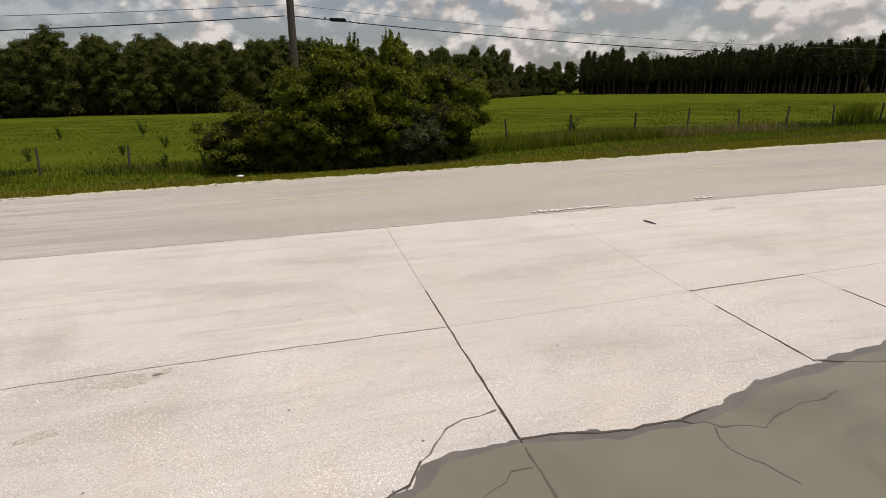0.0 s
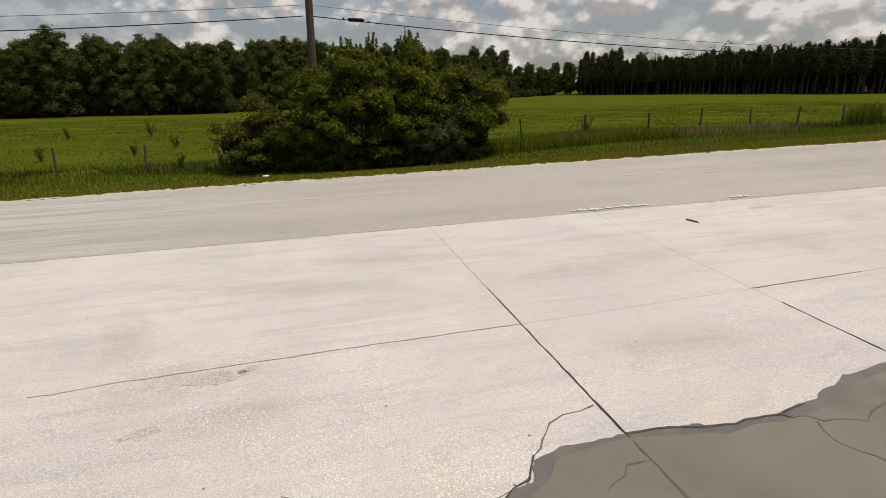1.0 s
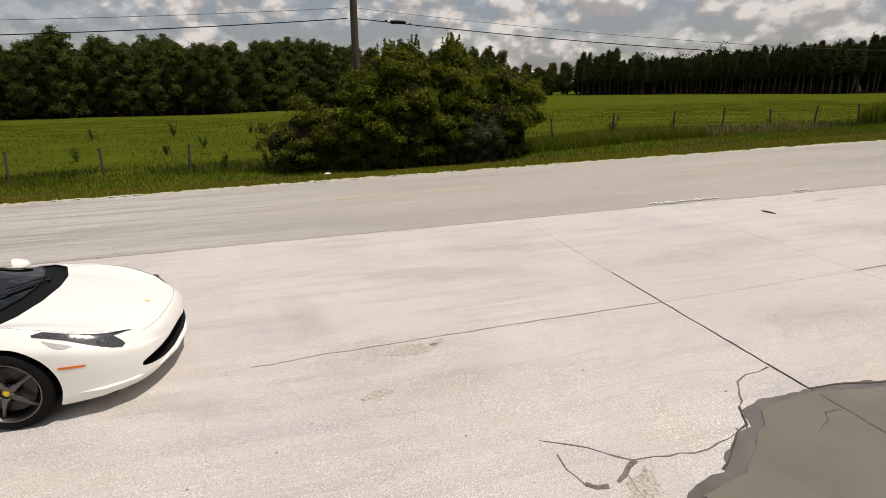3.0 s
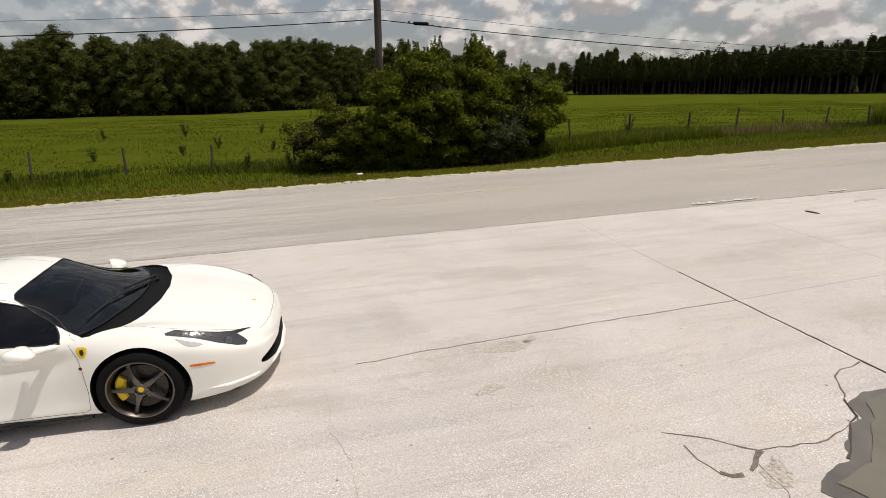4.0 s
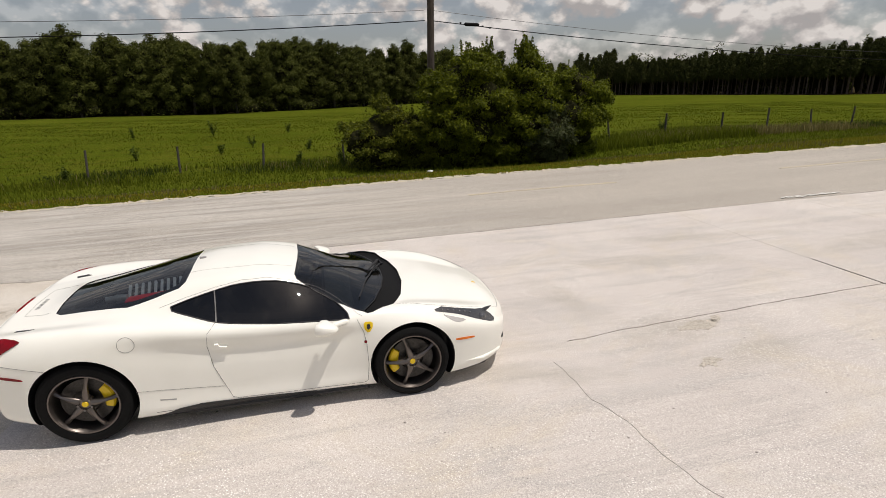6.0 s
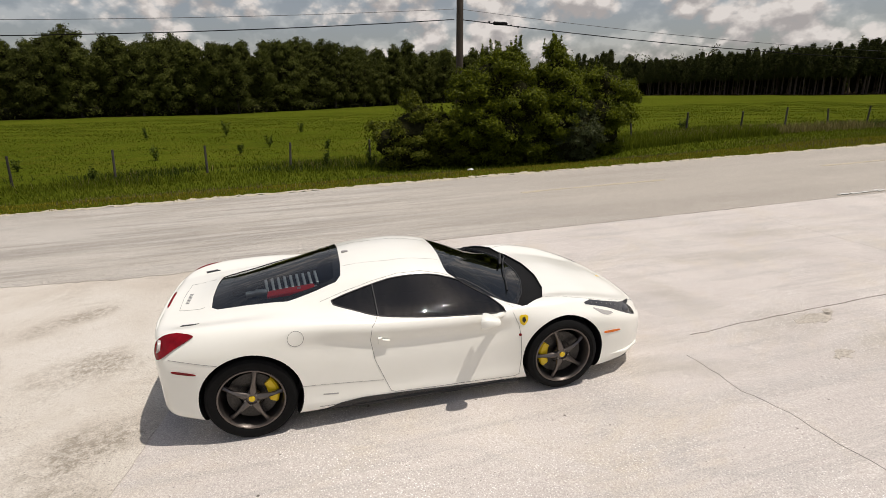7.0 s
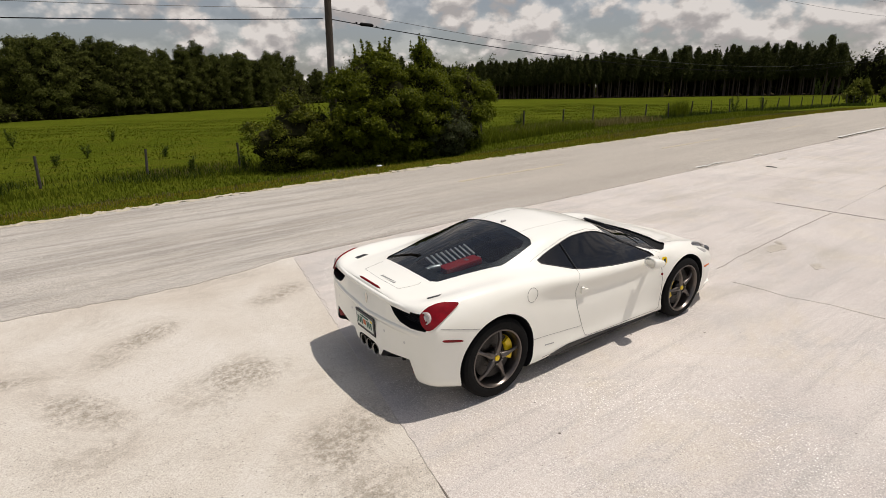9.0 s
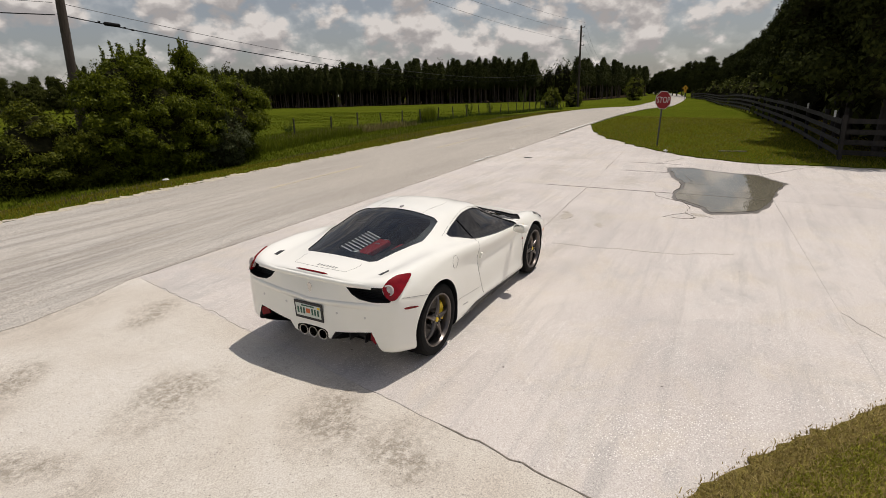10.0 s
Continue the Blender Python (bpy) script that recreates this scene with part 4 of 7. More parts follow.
RIGHT, LEFT, DOWN, AHEAD, BACK = (0, 1, 0), (0, -1, 0), (0, 0, -1), (1, 0, 0), (-1, 0, 0)
side_glass = [(-0.66, -0.67, 0.993), (-0.488, -0.635, 1.039), (-0.274, -0.602, 1.084), (-0.11, -0.578, 1.111), (0.08, -0.568, 1.116), (0.267, -0.553, 1.092), (0.454, -0.551, 1.030),
              (0.624, -0.60, 0.941), (0.86, -0.89, 0.802), (0.686, -0.885, 0.803), (0.42, -0.875, 0.816), (0.122, -0.863, 0.835), (-0.115, -0.838, 0.859), (-0.278, -0.817, 0.884), (-0.43, -0.768, 0.93)]
half_front = [(0.405, 0.12), (0.385, 0.47), (0.40, 0.515), (0.464, 0.541), (0.64, 0.62), (0.84, 0.762), (0.975, 0.868), (1.03, 0.862), (1.22, 0.745), (1.327, 0.49), (1.384, 0.17)]
half_rear = [(-0.51, 0.25), (-0.523, 0.46), (-0.567, 0.526), (-0.74, 0.555), (-0.975, 0.575), (-1.31, 0.474), (-1.55, 0.42), (-1.60, 0.37), (-1.615, 0.17)]
front_glass = [(x, y, 1.0) for x, y in half_front] + [(x, -y, 1.0) for x, y in half_front[::-1]]
rear_glass = [(x, y, 1.0) for x, y in half_rear] + [(x, -y, 1.0) for x, y in half_rear[::-1]]
pocket = [(-2.014, -0.40, 0.868), (-2.0, -0.58, 0.872), (-1.94, -0.80, 0.872), (-1.93, -0.86, 0.80), (-1.944, -0.83, 0.755), (-1.997, -0.685, 0.742), (-2.013, -0.548, 0.752), (-2.018, -0.475, 0.79)]
mouth = [(2.30, -0.66, 0.345), (2.36, -0.42, 0.365), (2.39, -0.15, 0.375), (2.39, 0.15, 0.375), (2.36, 0.42, 0.365), (2.30, 0.66, 0.345), (2.30, 0.67, 0.285), (2.36, 0.40, 0.238), (2.39, 0.12, 0.225), (2.39, -0.12, 0.225), (2.36, -0.40, 0.238), (2.30, -0.67, 0.285)]
diffuser = [(-2.025, -0.19, 0.27), (-2.02, -0.27, 0.385), (-2.0, -0.66, 0.458), (-1.98, -0.76, 0.24), (-2.0, -0.50, 0.20), (-2.02, -0.24, 0.20)]
oval = [(-2.025, 0.04 + 0.185 * math.copysign(abs(math.cos(a)) ** 0.6, math.cos(a)), 0.33 + 0.062 * math.copysign(abs(math.sin(a)) ** 0.6, math.sin(a))) for a in np.linspace(0, 2 * math.pi, 20, endpoint=False)]
oval = [(x, y - 0.04, z) for x, y, z in oval]

cutters = [prism_bm(round_off(side_glass, 1), RIGHT, 0.6, 0.30), prism_bm(round_off(flip(side_glass), 1), LEFT, 0.6, 0.30),
           prism_bm(front_glass, DOWN, 0.5, 0.24), prism_bm(rear_glass, DOWN, 0.5, 0.30),
           hull_bm([(x, s * y, z) for x, y, z in ((-0.58, 0.60, 0.45), (-0.60, 0.66, 0.84), (-0.46, 0.44, 1.09), (0.36, 0.44, 1.05), (0.85, 0.66, 0.76), (0.95, 0.60, 0.45)) for s in (-1, 1)]),
           prism_bm(pocket, AHEAD, 0.3, 0.10), prism_bm(flip(pocket), AHEAD, 0.3, 0.10),
           prism_bm(round_off(mouth, 2), BACK, 0.3, 0.22), prism_bm(diffuser, AHEAD, 0.3, 0.30), prism_bm(flip(diffuser), AHEAD, 0.3, 0.30), prism_bm(oval, AHEAD, 0.3, 0.16)]
for sx, r, z in ((1.350, 0.384, 0.334), (-1.304, 0.396, 0.360)):
    for s in (-1, 1):
        cutters.append(tube_bm([(sx, s * 0.62, z), (sx, s * 1.2, z)], r, 56))
        bmesh.ops.recalc_face_normals(cutters[-1], faces=cutters[-1].faces)
body = part("body", shell, PAINT, car, "glossy white bodywork")
body.data.materials.append(BLACK)
spare = []
for bm in cutters:
    me = bpy.data.meshes.new("cutter")
    for f in bm.faces:
        f.material_index = 1
    bm.to_mesh(me)
    bm.free()
    me.materials.append(PAINT)
    me.materials.append(BLACK)
    ob = new("cutter", me)
    ob.matrix_world = CAR
    spare.append(ob)
    md = body.modifiers.new("cut", "BOOLEAN")
    md.object, md.operation, md.solver, md.material_mode = ob, "DIFFERENCE", "EXACT", "INDEX"
bpy.context.view_layer.update()
cut_mesh = bpy.data.meshes.new_from_object(body.evaluated_get(bpy.context.evaluated_depsgraph_get()))
body.modifiers.clear()
body.data = cut_mesh
cut_mesh.name = "body"
for ob in spare:
    me = ob.data
    bpy.data.objects.remove(ob)
    bpy.data.meshes.remove(me)
cut_mesh.shade_smooth()
cut_mesh.set_sharp_from_angle(angle=0.62)

# glass, with black borders
for pts, d, lab in ((side_glass, RIGHT, ""), (flip(side_glass), LEFT, "")):
    pane = part("side_window", patch_bm(round_off(pts, 1), d, -0.004, 0.05, 0), GLASS_SIDE, car, "dark tinted side window", smooth=True)
    seam(round_off(pts, 1), d, 0.006, "window_seal", BLACK, pane, True, 0.0)
    s = -1 if d is RIGHT else 1
    seam([(-0.278, s * 0.80, 1.084), (-0.27, s * 0.70, 1.0), (-0.262, s * 0.81, 0.884)], d, 0.008, "division_bar", BLACK, pane)
half_pane = half_front[:6] + [(0.95, 0.825), (1.07, 0.62), (1.16, 0.36), (1.20, 0.12)]
pane_front = [(x, y, 1.0) for x, y in half_pane] + [(x, -y, 1.0) for x, y in half_pane[::-1]]
screen = part("windscreen", patch_bm(pane_front, DOWN, -0.006, 0.07, 0), GLASS_FRONT, car, "raked clear windscreen", smooth=True)
seam(pane_front, DOWN, 0.006, "screen_border", BLACK, screen, True, -0.004)
half_cowl = [(1.17, 0.10), (1.14, 0.34), (1.05, 0.60), (0.94, 0.82), (0.975, 0.868), (1.03, 0.862), (1.22, 0.745), (1.327, 0.49), (1.384, 0.17)]
cowl = [(x, y, 0.9) for x, y in half_cowl] + [(x, -y, 0.9) for x, y in half_cowl[::-1]]
part("cowl", patch_bm(cowl, DOWN, -0.022, 0.08, 0.006), plain("matt_black_trim", (0.006, 0.006, 0.006), 0.7, Specular_IOR_Level=0.15), car, "matt black scuttle panel", smooth=True)
wiper = tube_bm([onto((1.23, 0.32, 0.9), DOWN, 0.012), onto((1.12, 0.05, 0.9), DOWN, 0.02), onto((1.02, -0.28, 0.9), DOWN, 0.016), onto((0.93, -0.62, 0.9), DOWN, 0.012)], 0.007, 6)
tube_bm([onto((1.24, 0.30, 0.9), DOWN, 0.004), onto((1.20, 0.36, 0.9), DOWN, 0.03), onto((1.05, -0.05, 0.9), DOWN, 0.03)], [0.018, 0.014, 0.009], 6, wiper)
part("wiper", wiper, BLACK, car, smooth=True)
deck_glass = part("rear_window", patch_bm(rear_glass, DOWN, -0.005, 0.07, 0), GLASS_REAR, car, "tinted glass over the engine bay", smooth=True)
inner_rear = [(-0.575, 0.0), (-0.585, 0.44), (-0.66, 0.49), (-0.97, 0.50), (-1.28, 0.41), (-1.47, 0.34), (-1.50, 0.0)]
for s in (1, -1):
    band = [(x, s * y, 1.0) for x, y in [(-0.51, 0.0)] + half_rear + [(-1.615, 0.0)]] + [(x, s * y, 1.0) for x, y in inner_rear[::-1]]
    part("glass_border", patch_bm(band, DOWN, -0.012, 0.09, 0), BLACK, deck_glass, "black printed glass edge", smooth=True)

# engine seen through the glass
engine = part("engine", box_bm(0.75, 0.5, 0.12, pose(-1.02, 0.0, 0.74), 0.02), BLACK, car, "dark engine under glass")
for k in range(9):
    part("intake_rib", box_bm(0.026, 0.17, 0.03, pose(-1.20 + k * 0.058, 0.20, 0.86 + k * 0.005, 22, 0, 8), 0.006), GREY_METAL, engine, "silver cast rib")
for y, lift in ((0.03, 0.0), (-0.24, -0.02)):
    part("plenum", box_bm(0.44, 0.15, 0.07, pose(-0.97, y, 0.835 + lift, 0, -4, 0), 0.025), CRACKLE, engine, "red crackle-painted intake cover", smooth=True)
    for k in range(4):
        part("script_bar", box_bm(0.035, 0.05, 0.006, pose(-0.90 + k * 0.05, y, 0.873 + lift, 0, -4, 0)), GREY_METAL, engine)
part("pipe", tube_bm([(-1.38, 0.09, 0.84), (-1.30, 0.09, 0.845), (-1.29, 0.09, 0.845), (-1.19, 0.08, 0.845)], [0.03, 0.03, 0.037, 0.037], 14), GREY_METAL, engine, smooth=True)
part("pipe", tube_bm([(-1.36, -0.20, 0.82), (-1.2, -0.22, 0.82)], 0.028, 14), GREY_METAL, engine, smooth=True)
for s in (-1, 1):
    part("bay_rail", tube_bm([(-0.72, s * 0.46, 0.93), (-1.05, s * 0.45, 0.87), (-1.4, s * 0.36, 0.80)], 0.018, 8), BLACK, engine)

# cabin
part("dashboard", box_bm(0.35, 1.2, 0.16, pose(0.78, 0, 0.70, 0, 12, 0), 0.05), CABIN, car, smooth=True)
for s in (-1, 1):
    seat = part("seat", box_bm(0.46, 0.46, 0.14, pose(0.0, s * 0.34, 0.42), 0.05), CABIN, car, "dark leather bucket seat", smooth=True)
    part("backrest", box_bm(0.14, 0.46, 0.52, pose(-0.30, s * 0.34, 0.70, 0, -22, 0), 0.05), CABIN, seat, smooth=True)
    part("headrest", box_bm(0.09, 0.24, 0.16, pose(-0.41, s * 0.34, 0.97, 0, -18, 0), 0.035), CABIN, seat, smooth=True)
ring = [Matrix.Translation((0.50, 0.36, 0.76)) @ pose(0, 0, 0, 0, -65, 0) @ Vector((0.17 * math.cos(a), 0.17 * math.sin(a), 0)) for a in np.linspace(0, 2 * math.pi, 25)]
part("steering_wheel", tube_bm(ring, 0.016, 8), CABIN, car, smooth=True)
part("rear_view_mirror", box_bm(0.03, 0.22, 0.06, pose(0.42, 0.0, 1.03), 0.012), CABIN, car)

for s in (-1, 1):
    part("door_lining", tube_bm([(-0.60, s * 0.62, 0.93), (-0.42, s * 0.70, 0.87), (-0.10, s * 0.77, 0.81), (0.40, s * 0.81, 0.775), (0.80, s * 0.82, 0.76)], 0.055, 8), CABIN, car, smooth=True)

# gap lines, fuel flap, door handles
door = [(-0.267, -0.812, 0.885), (-0.325, -0.907, 0.83), (-0.345, -0.92, 0.71), (-0.32, -0.93, 0.535), (-0.244, -0.90, 0.33), (-0.205, -0.88, 0.232), (-0.165, -0.88, 0.215), (0.226, -0.88, 0.20), (0.60, -0.88, 0.195), (0.90, -0.90, 0.19),
        (0.935, -0.915, 0.21), (0.953, -0.93, 0.365), (0.948, -0.94, 0.568), (0.932, -0.93, 0.672), (0.885, -0.90, 0.79)]
flap = [(-0.925 + 0.062 * math.cos(a), -0.93, 0.826 + 0.062 * math.sin(a)) for a in np.linspace(0, 2 * math.pi, 28, endpoint=False)]
handle = [(-0.283, -0.92, 0.735), (-0.255, -0.92, 0.735), (-0.245, -0.92, 0.712), (-0.19, -0.92, 0.70), (-0.19, -0.92, 0.688), (-0.255, -0.92, 0.666), (-0.283, -0.92, 0.668)]
roof_line = [(-0.71, -0.66, 1.0), (-0.50, -0.61, 1.055), (-0.27, -0.575, 1.105), (-0.05, -0.55, 1.135), (0.15, -0.535, 1.13), (0.34, -0.53, 1.085), (0.55, -0.57, 1.0), (0.78, -0.71, 0.875), (0.93, -0.86, 0.812)]
for s, d in ((1, RIGHT), (-1, LEFT)):
    side = (lambda p: p) if s == 1 else flip
    seam(side(door), d, 0.003)
    seam(side([(-0.92, -0.93, 0.41), (-0.60, -0.9, 0.375), (-0.262, -0.89, 0.338)]), d, 0.0022)
    seam(side([(-1.86, -0.87, 0.775), (-1.65, -0.945, 0.732), (-1.515, -0.96, 0.70)]), d, 0.003)
    seam(side(roof_line), d, 0.0022)
    part("door_handle", patch_bm(side(handle), d, 0.024, 0.02, 0.026), PAINT, body, "white recessed door handle", smooth=True)
    part("side_marker", patch_bm(round_off(side([(-1.855, -0.9, 0.688), (-1.68, -0.944, 0.652), (-1.675, -0.944, 0.632), (-1.85, -0.9, 0.664)]), 2), d, 0.004, 0.03), RED_LENS, body, "red rear side marker", smooth=True)
    part("side_marker", patch_bm(round_off(side([(1.74, -0.94, 0.508), (1.93, -0.89, 0.486), (1.935, -0.89, 0.466), (1.745, -0.94, 0.484)]), 2), d, 0.004, 0.03), AMBER, body, "amber front side marker", smooth=True)
    badge = part("wing_badge", patch_bm(round_off(side([(0.935, -0.91, 0.765), (1.012, -0.915, 0.762), (1.012, -0.93, 0.715), (0.972, -0.94, 0.664), (0.938, -0.93, 0.70)]), 1), d, 0.004, 0.02), YELLOW, body, "yellow shield badge")
    part("badge_device", patch_bm(side([(0.962, -0.92, 0.742), (0.985, -0.92, 0.747), (0.992, -0.93, 0.715), (0.975, -0.93, 0.695), (0.960, -0.93, 0.712)]), d, 0.007, 0.02), BLACK, badge)
    part("key_dot", patch_bm([(0.94 + 0.013 * math.cos(a), -s * 0.945, 0.588 + 0.013 * math.sin(a)) for a in np.linspace(0, 6.28, 10, endpoint=False)], d, 0.004, 0.05), RED_LENS, body)
    script = part("script", patch_bm(side([(-0.76, -0.9, 0.31), (-0.64, -0.9, 0.296), (-0.64, -0.9, 0.286), (-0.76, -0.9, 0.30)]), d, 0.002, 0.05), GREY_METAL, body, "small grey script bar")
    # sill and skirts
    part("sill", tube_bm(side([(-0.82, -0.86, 0.145), (-0.4, -0.865, 0.13), (0.3, -0.868, 0.125), (0.93, -0.90, 0.135)]), [0.028, 0.032, 0.03, 0.022], 8), BLACK, body, "black sill skirt", smooth=True)
    seam(side([(-0.80, -0.88, 0.20), (0.1, -0.87, 0.175), (0.92, -0.90, 0.165)]), d, 0.004)
    part("sill_recess", patch_bm(side([(-0.80, -0.93, 0.150), (-0.62, -0.93, 0.205), (-0.45, -0.93, 0.218), (0.10, -0.93, 0.190), (0.50, -0.93, 0.170), (0.80, -0.93, 0.160), (0.30, -0.93, 0.150), (-0.40, -0.93, 0.150)]), d, 0.008, 0.02, 0.008), BLACK, body, "black recess above the sill blade")
    # headlamp
    dh = (-0.25, 0.75 * s, -0.6)
    lamp = [(1.575, -0.848, 0.772), (1.645, -0.812, 0.776), (1.80, -0.80, 0.735), (1.976, -0.745, 0.682), (2.066, -0.692, 0.652), (2.154, -0.690, 0.575), (2.181, -0.697, 0.545), (2.166, -0.737, 0.530), (2.106, -0.777, 0.553), (1.973, -0.823, 0.616), (1.80, -0.845, 0.695), (1.583, -0.859, 0.757)]
    head = part("headlamp", patch_bm(side(lamp), dh, 0.003, 0.03), plain("smoked_lamp_cover", (0.05, 0.05, 0.052), 0.12, grain=0.2, scale=30, Coat_Weight=0.8), car, "long smoked headlamp", smooth=True)
    for k in range(6):
        t = 0.10 + k * 0.085
        c = Vector((1.575 + 0.6 * t * 1.05, -0.835 + 0.12 * t, 0.765 - 0.2 * t))
        q = onto(side([tuple(c)])[0], dh, 0.008)
        part("led", box_bm(0.012, 0.012, 0.005, Matrix.Translation(q), 0.002), CHROME, head)
    q = onto(side([(2.04, -0.775, 0.61)])[0], dh, -0.01)
    ball = bmesh.new()
    bmesh.ops.create_uvsphere(ball, u_segments=16, v_segments=10, radius=0.042, matrix=Matrix.Translation(q))
    part("projector", ball, plain("lamp_projector", (0.16, 0.16, 0.165), 0.1, 0.6), head, "round projector lens", smooth=True)
    part("lamp_vent", patch_bm(side([(2.04, -0.71, 0.655), (2.11, -0.64, 0.637), (2.20, -0.55, 0.602), (2.13, -0.655, 0.617), (2.08, -0.715, 0.628)]), dh, 0.003, 0.03), BLACK, car, "black slot beside the bonnet")
    part("fin", patch_bm(round_off(side([(1.635, -0.872, 0.731), (1.712, -0.878, 0.702), (1.876, -0.864, 0.642), (1.798, -0.9, 0.640), (1.733, -0.909, 0.66)]), 1), dh, 0.003, 0.03), plain("grey_inlet", (0.40, 0.39, 0.37), 0.5, grain=0.1), car, "pale grey inlet below the headlamp")
    # tail lamp
    dt = (0.75, 0.42 * s, -0.5)
    tail = [(-1.95, -0.752, 0.862), (-1.90, -0.765, 0.908), (-1.802, -0.79, 0.937), (-1.70, -0.838, 0.937), (-1.655, -0.862, 0.927), (-1.70, -0.872, 0.90), (-1.785, -0.88, 0.862), (-1.859, -0.878, 0.808), (-1.909, -0.862, 0.765), (-1.94, -0.83, 0.763), (-1.955, -0.785, 0.800)]
    rear = part("tail_lamp", patch_bm(round_off(side(tail), 1), dt, 0.012, 0.03, 0.03), RED_LENS, car, "pointed red tail lamp", smooth=True)
    q = onto(side([(-1.928, -0.800, 0.848)])[0], dt, 0.003)
    face = Vector((0.93, 0.24 * s, -0.28)).normalized()
    lens = bmesh.new()
    ringm = Matrix.Translation(q) @ (-face).to_track_quat("Z", "Y").to_matrix().to_4x4()
    prof = [(0.050, -0.01), (0.050, 0.008), (0.042, 0.012), (0.036, 0.006), (0.026, 0.005), (0.022, 0.010), (0.0001, 0.012)]
    for (r0, z0), (r1, z1) in zip(prof, prof[1:]):
        for k in range(24):
            a, b = k * math.pi / 12, (k + 1) * math.pi / 12
            vs = [lens.verts.new(ringm @ Vector((r * math.cos(t), r * math.sin(t), z))) for r, z, t in ((r0, z0, a), (r0, z0, b), (r1, z1, b), (r1, z1, a))]
            lens.faces.new(vs)
    bmesh.ops.remove_doubles(lens, verts=lens.verts, dist=0.0005)
    part("reverse_lens", lens, CLEAR_LENS, rear, "round pale reversing lens", smooth=True)
    grid = bmesh.new()
    for k in range(8):
        z = 0.755 + k * 0.015
        tube_bm([(-1.955, -s * 0.43, z), (-1.915, -s * 0.66, z), (-1.87, -s * 0.83, z)], 0.003, 4, grid)
    part("vent_mesh", grid, BLACK, car, "black mesh of the rear vent")
    part("reflector", box_bm(0.02, 0.085, 0.085, Matrix.Translation((-1.965, -s * 0.655, 0.385)) @ pose(0, 0, 0, s * 14, 0, -s * 22), 0.008), RED_LENS, car, "red rear reflector")
    part("diffuser_fin", box_bm(0.20, 0.012, 0.075, pose(-1.76, -s * 0.30, 0.272), 0.003), BLACK, car)
    part("diffuser_fin", box_bm(0.20, 0.012, 0.075, pose(-1.74, -s * 0.46, 0.27), 0.003), BLACK, car)
    part("sensor", patch_bm([(-2.0, -s * 0.60 + 0.012 * math.cos(a), 0.585 + 0.012 * math.sin(a)) for a in np.linspace(0, 6.28, 10, endpoint=False)], AHEAD, 0.0015, 0.05), plain("sensor_white", (0.62, 0.61, 0.58), 0.4), body)
    part("sensor", patch_bm([(-2.02, -s * 0.30 + 0.012 * math.cos(a), 0.575 + 0.012 * math.sin(a)) for a in np.linspace(0, 6.28, 10, endpoint=False)], AHEAD, 0.0015, 0.05), plain("sensor_white", (0.62, 0.61, 0.58), 0.4), body)
    # door mirror
    glass_m = Matrix.Translation((0.60, -s * 1.035, 0.815)) @ pose(0, 0, 0, 0, 0, -s * 24)
    pod = bmesh.new()
    bmesh.ops.create_uvsphere(pod, u_segments=20, v_segments=14, radius=1.0)
    for vtx in pod.verts:
        x, y, z = vtx.co
        sq = lambda a, p=0.75: math.copysign(abs(a) ** p, a)
        vtx.co = Vector(((0.12 * x * (1 - 0.25 * z) if x > 0 else 0.11 * max(x, -0.3)), 0.10 * sq(y, 0.6) * (1 - 0.1 * z) * (1 - 0.35 * max(x, 0)), (0.055 * sq(z, 0.6)) * (1 - 0.4 * max(x, 0)) + 0.012 * y * -s))
    bmesh.ops.transform(pod, matrix=glass_m, verts=pod.verts)
    mirror = part("door_mirror", pod, PAINT, car, "white door mirror on a slim arm", smooth=True)
    part("mirror_arm", tube_bm([(0.64, -s * 0.99, 0.790), (0.72, -s * 0.93, 0.785), (0.82, -s * 0.865, 0.775)], [0.032, 0.024, 0.030], 10), PAINT, mirror, smooth=True)
    disc = bmesh.new()
    bmesh.ops.create_circle(disc, cap_ends=True, radius=1.0, segments=24, matrix=glass_m @ Matrix.Translation((-0.0345, 0, 0)) @ pose(0, 0, 0, 0, 90, 0) @ Matrix.Diagonal((0.042, 0.082, 1, 1)))
    part("mirror_glass", disc, CHROME, mirror, "dark mirror glass")
seam(flap, RIGHT, 0.0028, close=True)
seam([(2.266, -0.514, 0.565), (2.30, -0.42, 0.56), (2.335, -0.22, 0.556), (2.34, 0.0, 0.556), (2.335, 0.22, 0.556), (2.30, 0.42, 0.56), (2.266, 0.514, 0.565)], (-0.4, 0, -1), 0.003)
for s in (-1, 1):
    seam([(2.266, s * 0.514, 0.565), (2.10, s * 0.655, 0.64), (1.80, s * 0.79, 0.74), (1.5, s * 0.80, 0.81), (1.25, s * 0.74, 0.83)], DOWN, 0.0018)
seam([(-1.66, -0.33, 0.95), (-1.70, -0.34, 0.94), (-1.87, -0.30, 0.92), (-1.885, 0.0, 0.92), (-1.87, 0.30, 0.92), (-1.70, 0.34, 0.94), (-1.66, 0.33, 0.95)], DOWN, 0.002)
for s in (-1, 1):
    part("deck_slot", patch_bm([(-1.66, s * 0.63, 0.95), (-1.79, s * 0.605, 0.93), (-1.80, s * 0.640, 0.93), (-1.70, s * 0.655, 0.95)], DOWN, 0.003, 0.03), BLACK, car, "black air slot in the rear deck")
    seam([(-0.52, s * 0.30, 1.15), (-0.1, s * 0.33, 1.18), (0.36, s * 0.30, 1.14)], DOWN, 0.0014)
